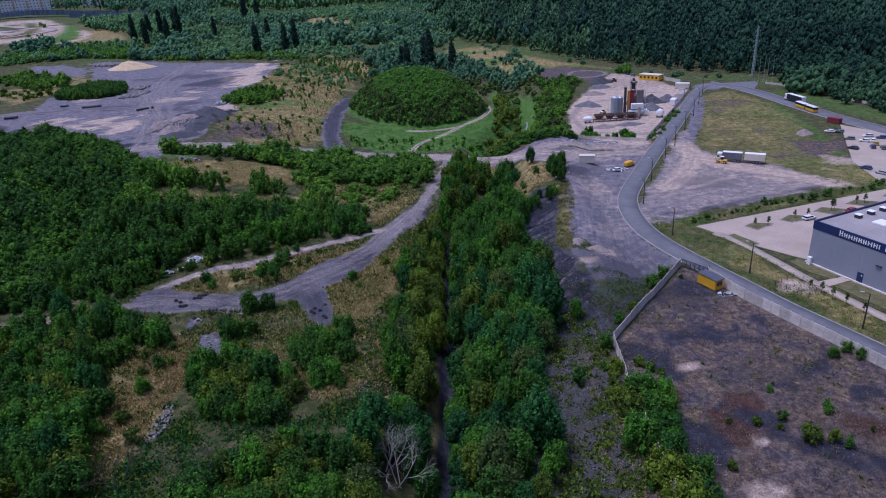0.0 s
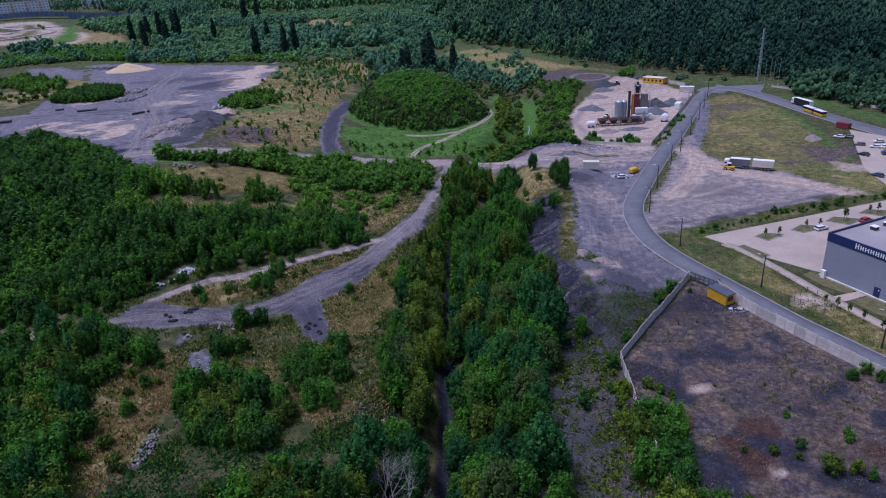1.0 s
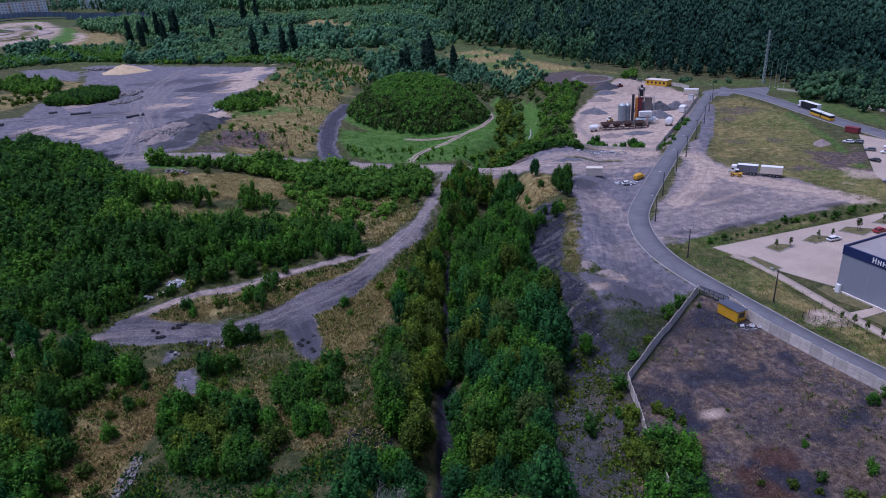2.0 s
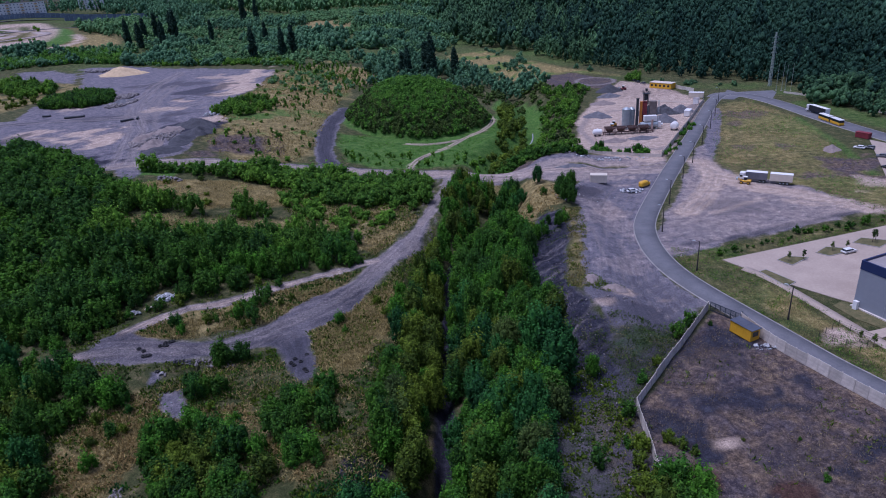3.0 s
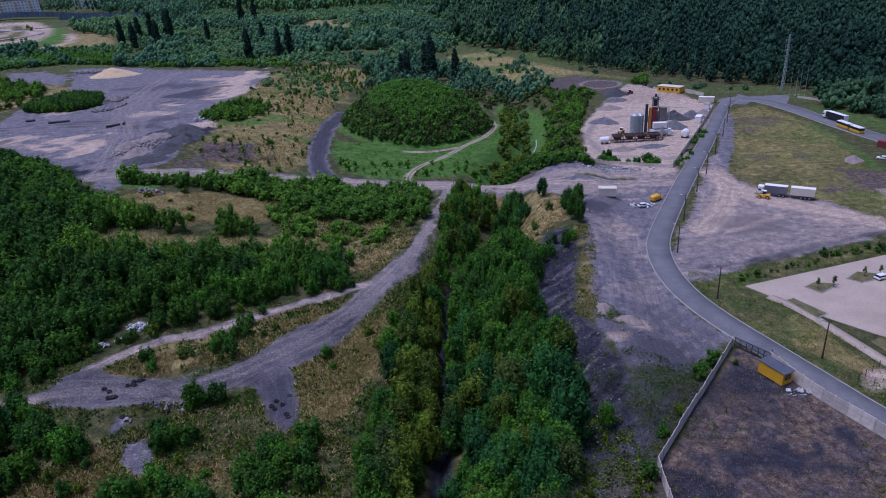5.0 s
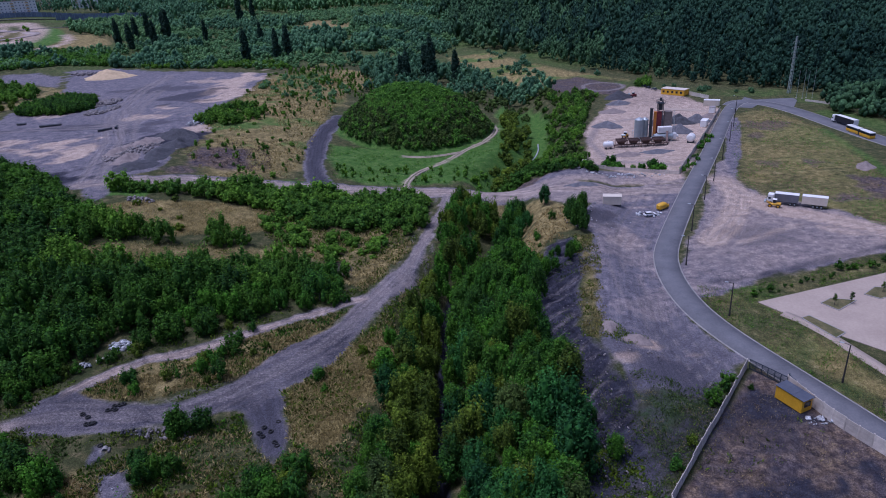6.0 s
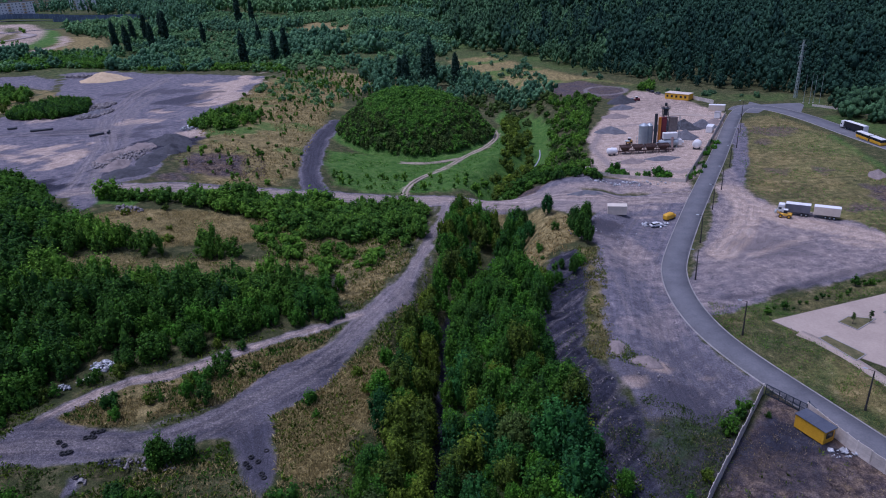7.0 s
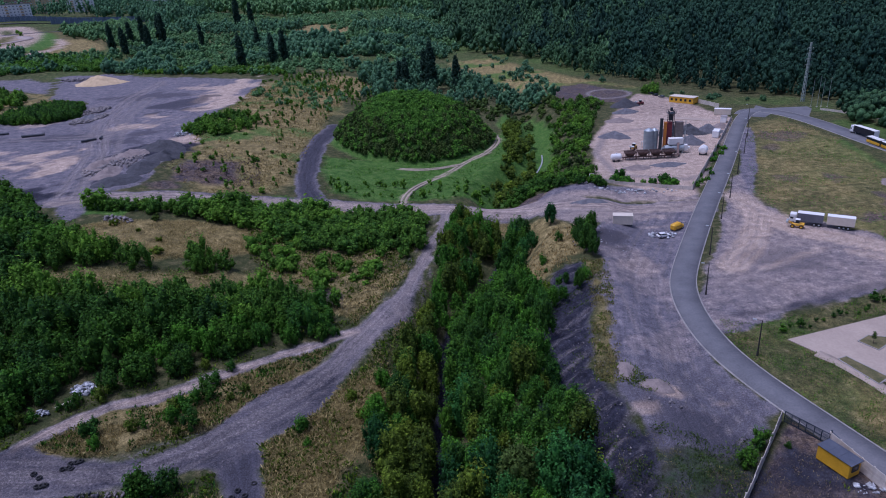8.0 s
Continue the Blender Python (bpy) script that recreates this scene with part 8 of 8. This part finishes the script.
for x, y, s, j in ((26.2, 203.6, 0.8, 2), (27.2, 206.4, 0.7, 2), (19.8, 176.0, 0.5, 2), (13.4, 171.2, 0.55, 0), (7.4, 217.0, 0.9, 5), (5.6, 212.5, 0.85, 3), (9.4, 211.5, 0.85, 2), (10.6, 216.5, 0.8, 2), (9.2, 206.0, 0.8, 5), (8.0, 201.0, 0.75, 2), (11.8, 208.5, 0.65, 5), (7.2, 195.0, 0.7, 3)):
    plant_tree(broad[j], x, y, s, y, "leafy green tree on the ravine edge", "tree")

# poplars
poplar = [tree_model(500 + k, 3.1, 21.0, 0.3, 0.5, 1700, LEAF_POPLAR, lobes=34, pointed=0.45, name="poplar") for k in range(2)]
POPLARS = ((-287.5, 573.8, 1.15), (-300.6, 633.5, 1.2), (-276.9, 593.4, 1.1), (-287.0, 642.9, 1.3), (-292.0, 648.0, 1.25), (-252.9, 643.8, 0.95), (-273.7, 800.7, 1.5), (-265.4, 823.0, 1.3), (-164.5, 495.7, 1.2), (-192.0, 615.0, 0.95), (-146.3, 507.6, 1.12), (-139.5, 512.7, 1.1), (-301.3, 580.7, 1.15), (-310.0, 628.0, 1.1),
           (-31.0, 446.0, 1.35), (-35.0, 452.0, 1.2), (-46.0, 440.0, 1.05), (-50.0, 446.0, 0.95), (-16.0, 452.0, 1.05))
for k, (x, y, s) in enumerate(POPLARS):
    plant_tree(poplar[k % 2], x, y, s, k * 1.7, "tall dark narrow poplar standing over scrub", "tree", "poplars")

# young trees of the car park and paths
sapling = tree_model(520, 0.6, 1.7, 1.3, 0.14, 130, LEAF_BROWNISH, lobes=4, name="sapling")
for x, y in ((69.4, 153.0), (72.8, 153.4), (81.4, 157.8), (84.9, 158.2), (92.6, 161.6), (93.8, 162.6), (101.4, 166.0), (103.6, 166.2), (66.9, 118.6), (68.5, 117.0), (69.3, 114.2), (70.6, 111.6), (72.2, 108.4), (113.6, 170.6)):
    plant_tree(sapling, x, y, 0.85 + 0.3 * rng.rand(), x, "thin young sapling planted in grass", "sapling", "planted saplings")
hedge_plant = tree_model(530, 0.7, 1.2, 0.2, 0.16, 120, LEAF_DARK, lobes=4, name="hedge_plant")
for k in range(34):
    f = k / 33
    plant_tree(hedge_plant, 56.0 + 61.0 * f + rng.randn() * 0.3, 158.6 + 22.5 * f + rng.randn() * 0.8, 0.5 + 1.1 * rng.rand() ** 2, k, "small green hedge plant along the car park verge", "shrub", "verge hedge")


def bare_tree(x, y, h, mat, label, seed, spread_out=0.55):
    """A dead tree: a forking trunk with bare limbs and twigs."""
    r = random.Random(seed)
    ob = thing("dead_tree", place(x, y), label, "tree")
    trunk, twigs = bm_new(), bm_new()

    def limb(a, d, L, rad, depth):
        b = a + d * L
        rod(trunk if depth < 2 else twigs, a, b, rad, rad * 0.6, 6 if depth < 2 else 4)
        if depth > 4:
            return
        for _ in range(3 if depth < 4 else 2):
            n = (d + Vector((r.gauss(0, spread_out), r.gauss(0, spread_out), r.gauss(0.1, 0.25)))).normalized()
            limb(a + d * L * r.uniform(0.55, 1.0), n, L * r.uniform(0.55, 0.8), rad * 0.5, depth + 1)

    for _ in range(3):
        limb(Vector((r.gauss(0, 0.3), r.gauss(0, 0.3), -0.3)), Vector((r.gauss(0, 0.35), r.gauss(0, 0.35), 1)).normalized(), h * 0.36, 0.11, 0)
    part("trunk", trunk, mat, ob)
    part("twig_crown", twigs, mat, ob)


bare_tree(-14.6, 70.0, 12.5, BARK_PALE, "bare pale dead tree at the ravine edge", 3, 0.42)
bare_tree(-16.4, 71.5, 9.5, BARK_PALE, "slim bare pale dead tree at the ravine edge", 9, 0.42)
bare_tree(-40.4, 66.0, 9.0, BARK, "bare dark tree standing among shrubs", 5, 0.4)
bare_tree(-54.8, 66.5, 8.5, BARK, "bare dark tree standing among dry grass", 8, 0.35)


# weeds and grass tufts
def tufts(name, pts, gap, blades, tall, mat, label, fill=1.0, keep=None, seed=0, lean=0.6, wide=0.2):
    x, y = scatter(rng, pts, gap, keep, fill)
    r = np.random.RandomState(seed)
    n = len(x)
    if not n:
        return
    s = 0.5 + 0.9 * r.rand(n)
    bx = np.repeat(x, blades) + r.randn(n * blades) * 0.22 * np.repeat(s, blades)
    by = np.repeat(y, blades) + r.randn(n * blades) * 0.22 * np.repeat(s, blades)
    L = tall * np.repeat(s, blades) * (0.6 + 0.6 * r.rand(n * blades))
    d = np.column_stack([r.randn(n * blades) * lean, r.randn(n * blades) * lean, np.ones(n * blades)])
    d /= np.linalg.norm(d, axis=1)[:, None]
    t = np.cross(d, r.randn(n * blades, 3))
    t /= np.linalg.norm(t, axis=1)[:, None] + 1e-9
    b = np.column_stack([bx, by, height(bx, by) - 0.05])
    w = (L * wide)[:, None]
    mid = b + d * L[:, None] * 0.5
    V = np.stack([b, mid - t * w, b + d * L[:, None], mid + t * w], 1).reshape(-1, 3)
    Q = np.arange(len(V)).reshape(-1, 4)
    F = np.vstack([Q[:, [0, 1, 2]], Q[:, [0, 2, 3]]])
    me = np_mesh(name, V, F, mat)
    at = me.attributes.new("tint", "FLOAT", "POINT")
    at.data.foreach_set("value", np.repeat(r.rand(n), blades * 4).astype(np.float32))
    tagged(new(name, me), label, "grass", kind="stuff")


patchy = lambda size, seed, level: (lambda x, y: fbm(x, y, size, seed) > level)
near_south = [(-66.0, 60.0), (-72.0, 96.0), (-62.0, 108.0), (-44.0, 121.0), (-33.0, 133.0), (-24.0, 150.0), (-18.0, 176.0), (-14.0, 176.0), (-17.0, 110.0), (-17.0, 60.0)]
off_track = lambda x, y: ((line_dist(x, y, TRACK) > 2.0) & (inside(x, y, TRACK_AREA) > 0.2) & (inside(x, y, SPUR_AREA) > 0.2) & (line_dist(x, y, TRACK_UPPER) > 1.9) & (line_dist(x, y, CROSS) > 5.5) & (line_dist(x, y, ROAD) > 3.2) & (inside(x, y, SPUR_PATCH) > 0.2))
off = lambda f: (lambda x, y: off_track(x, y) & f(x, y))
tufts("dry_grass", near_south, 0.7, 8, 0.75, STRAW, "dry straw-coloured grass on rough ground", 0.9, lambda x, y: off_track(x, y) & (fbm(x, y, 7, 90) > 0.42) & ((y > 86) | (x < -57)), 1, 1.0, 0.09)
tufts("weeds", [(-57.0, 58.0), (-56.0, 86.0), (-44.0, 80.0), (-32.0, 80.0), (-17.0, 92.0), (-17.0, 58.0)], 0.6, 7, 0.6, LEAF_BLUISH, "dark rank weeds below the shrub clump", 0.95, patchy(5, 133, 0.30), 64, 0.9, 0.22)
tufts("weeds", near_south, 0.75, 6, 0.65, LEAF_OLIVE, "green weeds on rough ground", 0.9, off(patchy(6, 93, 0.44)), 2, 0.8, 0.22)
tufts("dry_grass", WEDGE, 0.5, 8, 0.7, STRAW, "dry grass on the wedge between the tracks", 0.9, off(patchy(5, 95, 0.40)), 3, 0.6, 0.12)
tufts("weeds", WEDGE, 0.7, 6, 0.6, LEAF_DARK, "dark green weeds on the wedge between the tracks", 0.9, off(patchy(4, 195, 0.5)), 33, 0.7, 0.25)
tufts("weeds", [(-90.0, 112.5), (-90.0, 123.0), (-66.0, 142.0), (-46.0, 154.0), (-20.0, 200.0), (-14.0, 200.0), (-15.0, 170.0), (-27.0, 130.0), (-60.0, 112.0)], 0.8, 6, 0.55, LEAF_OLIVE, "rough weeds along the track edges", 0.9, lambda x, y: off_track(x, y) & (np.minimum(line_dist(x, y, TRACK), line_dist(x, y, TRACK_UPPER) + 1.5) < 7.5) & (fbm(x, y, 4, 196) > 0.42), 34, 0.8, 0.22)
tufts("dry_grass", CLEARING, 0.5, 7, 0.55, STRAW, "dry grass in the upper clearing", 0.95, None, 4, 1.0, 0.08)
tufts("dry_grass", CLEARING_LOW, 0.7, 7, 0.55, STRAW_GREEN, "dry grass in the lower clearing", 0.9, None, 5, 1.0, 0.08)
tufts("weeds", CLEARING_LOW, 0.8, 6, 0.5, LEAF_OLIVE, "low weeds in the lower clearing", 0.9, patchy(6, 129, 0.42), 62, 1.0, 0.15)
tufts("dry_grass", BANK_DRY, 0.9, 6, 0.7, STRAW, "dry grass on the bank beside the track", 0.9, off(patchy(5, 96, 0.3)), 6)
tufts("dry_grass", YARD_FENCED, 0.62, 7, 0.36, STRAW_BROWN, "withered brown weeds in the fenced yard", 0.9, lambda x, y: (y > 58) & (line_dist(x, y, ROAD) > 6.5) & (fbm(x, y, 6, 97) > 0.42), 7, 0.9, 0.09)
tufts("weeds", YARD_FENCED, 1.6, 6, 0.6, LEAF_OLIVE, "green weeds in the fenced yard", 0.6, lambda x, y: (y > 58) & (line_dist(x, y, ROAD) > 6.5) & (fbm(x, y, 9, 98) > 0.53), 8, 0.9, 0.14)
tufts("weeds", SLAG_SLOPE, 0.7, 6, 0.4, LEAF_BROWNISH, "green weeds on the slag slope", 0.75, lambda x, y: clear_of_ways(x, y) & (fbm(x, y, 5, 99) > 0.5 + 0.12 * sstep(100, 140, y)), 9, 0.9, 0.18)
tufts("weeds", [(18.0, 103.0), (17.0, 126.0), (24.0, 131.0), (33.0, 126.0), (43.0, 131.0), (24.0, 102.0)], 0.5, 6, 0.4, LEAF_BROWNISH, "dull green weeds beside the slag yard", 0.9, off(patchy(4, 100, 0.42)), 10, 0.8, 0.15)
tufts("dry_grass", GRASS_MID, 0.5, 6, 0.32, STRAW_GREEN, "yellowing grass beside the slag yard", 0.7, off(patchy(4, 110, 0.45)), 40, 0.8, 0.08)
tufts("weeds", [(21.5, 140.0), (21.8, 146.0), (24.2, 145.5), (26.5, 141.0), (29.2, 140.0), (28.5, 137.6), (25.0, 137.6)], 0.45, 8, 0.5, LEAF_OLIVE, "grass over the earth heaps", 0.8, None, 41, 0.8, 0.15)
tufts("dry_grass", STRIP_DRY, 0.55, 7, 0.4, STRAW_GREEN, "yellowish grass strip along the yard edge", 0.8, patchy(4, 141, 0.42), 11)
tufts("weeds", STRIP_DRY, 0.6, 7, 0.42, LEAF_OLIVE, "green weeds in the grass strip along the yard", 0.9, patchy(4, 142, 0.42), 70, 0.8, 0.2)
tufts("grass", ROADSIDE_EAST, 0.5, 6, 0.36, STRAW_GREEN, "rough grass on the road verge", 0.6, lambda x, y: off_track(x, y) & (inside(x, y, CAR_PARK) > 0.5) & (y > 85) & (fbm(x, y, 5, 111) > 0.44), 12, 0.8, 0.07)
tufts("weeds", ROADSIDE_EAST, 0.6, 6, 0.42, LEAF_HEDGE, "green weeds on the road verge", 0.75, lambda x, y: off_track(x, y) & (inside(x, y, CAR_PARK) > 0.5) & (y > 85) & (fbm(x, y, 5, 112) > 0.45), 42, 0.8, 0.1)
tufts("grass", MEADOW, 1.1, 5, 0.35, STRAW_GREEN, "rough grass in the meadow", 0.7, patchy(6, 101, 0.5), 13, 0.9, 0.14)
tufts("grass", MEADOW, 1.3, 5, 0.4, LEAF_MOUND, "green weeds in the meadow", 0.8, patchy(9, 113, 0.47), 43, 0.9, 0.16)
tufts("dry_grass", FIELD_WEST, 1.3, 5, 0.7, STRAW, "dry grass over the sloping field", 0.8, lambda x, y: (fbm(x, y, 12, 102) > 0.42) & (inside(x, y, BROWN_BRUSH) > -2), 14, 0.8, 0.2)
tufts("dry_grass", [(-108.0, 234.0), (-110.0, 268.0), (-82.0, 270.0), (-72.0, 244.0), (-86.0, 233.0)], 1.2, 6, 0.6, STRAW_BROWN, "withered brown brush on the field", 0.9, lambda x, y: fbm(x, y, 9, 125) > 0.46, 50, 0.8, 0.2)
tufts("weeds", [(-112.0, 100.0), (-84.0, 114.0), (-66.0, 114.0), (-60.0, 106.0), (-70.0, 96.0), (-66.0, 70.0), (-60.0, 56.0), (-90.0, 56.0)], 0.75, 7, 0.6, LEAF_BROWNISH, "dull green weeds below the dirt track", 0.9, off(patchy(6, 127, 0.30)), 54, 0.8, 0.25)
tufts("weeds", BANK_WEEDS, 1.0, 6, 0.7, LEAF_OLIVE, "green weeds between clearing and track", 0.9, off(patchy(6, 123, 0.40)), 51, 0.8, 0.25)
tufts("dry_grass", BANK_WEEDS, 1.1, 6, 0.7, STRAW, "dry grass between clearing and track", 0.8, off(patchy(7, 124, 0.5)), 52, 0.8, 0.15)
tufts("dry_grass", SLOPE_DRY, 0.8, 6, 0.6, STRAW_RUST, "golden dry grass on the ravine slope", 0.7, None, 53, 0.8, 0.14)
tufts("grass", LAWN, 0.95, 5, 0.45, LEAF_MOUND, "lush grass below the mound", 0.8, lambda x, y: (line_dist(x, y, MOUND_PATH) > 2.0) & (fbm(x, y, 6, 126) > 0.42), 15, 0.8, 0.16)
tufts("weeds", [(8.0, 60.0), (10.0, 112.0), (21.0, 112.0), (22.5, 60.0)], 0.5, 7, 0.52, LEAF_OLIVE, "dull green weeds between ravine and fence", 0.9, patchy(3, 103, 0.44), 16, 0.9, 0.3)
tufts("weeds", [(9.0, 60.0), (11.0, 120.0), (20.0, 116.0), (22.5, 60.0)], 0.6, 6, 0.42, LEAF_BROWNISH, "brownish weeds between ravine and fence", 0.8, patchy(4, 132, 0.52), 63, 0.9, 0.3)
tufts("dry_grass", [(14.0, 60.0), (17.0, 104.0), (22.5, 101.0), (23.0, 60.0)], 0.7, 6, 0.42, STRAW_GREEN, "dry grass between ravine and fence", 0.9, patchy(4, 104, 0.36), 17, 0.9, 0.12)
tufts("weeds", near_south, 0.9, 7, 0.6, LEAF_DARK, "dark green weeds filling rough ground", 0.95, lambda x, y: off_track(x, y) & (fbm(x, y, 5, 120) > 0.40) & (inside(x, y, DRY_BANK_EAST) > 0) & (inside(x, y, DRY_SOUTH) > -3), 44, 0.8, 0.2)
tufts("dry_grass", DRY_SOUTH, 0.55, 8, 0.75, STRAW_RUST, "dry orange-brown grass on rough ground", 0.95, off(patchy(6, 121, 0.30)), 45, 1.0, 0.09)
tufts("dry_grass", DRY_BANK_EAST, 0.5, 8, 0.7, STRAW, "long golden dry grass on the bank below the track", 0.95, off(patchy(5, 131, 0.28)), 61, 1.0, 0.09)
tufts("dry_grass", YARD_FENCED, 1.1, 5, 0.3, STRAW, "tan dead grass stems in the fenced yard", 0.9, lambda x, y: (y > 58) & (line_dist(x, y, ROAD) > 6.5) & (fbm(x, y, 5, 122) > 0.42), 46, 1.0, 0.1)

# from plan units to metres
for ob in list(bpy.data.objects):
    if ob.parent is None and ob.type in ("MESH", "EMPTY"):
        ob.matrix_world = Matrix.Scale(PLAN, 4) @ ob.matrix_world
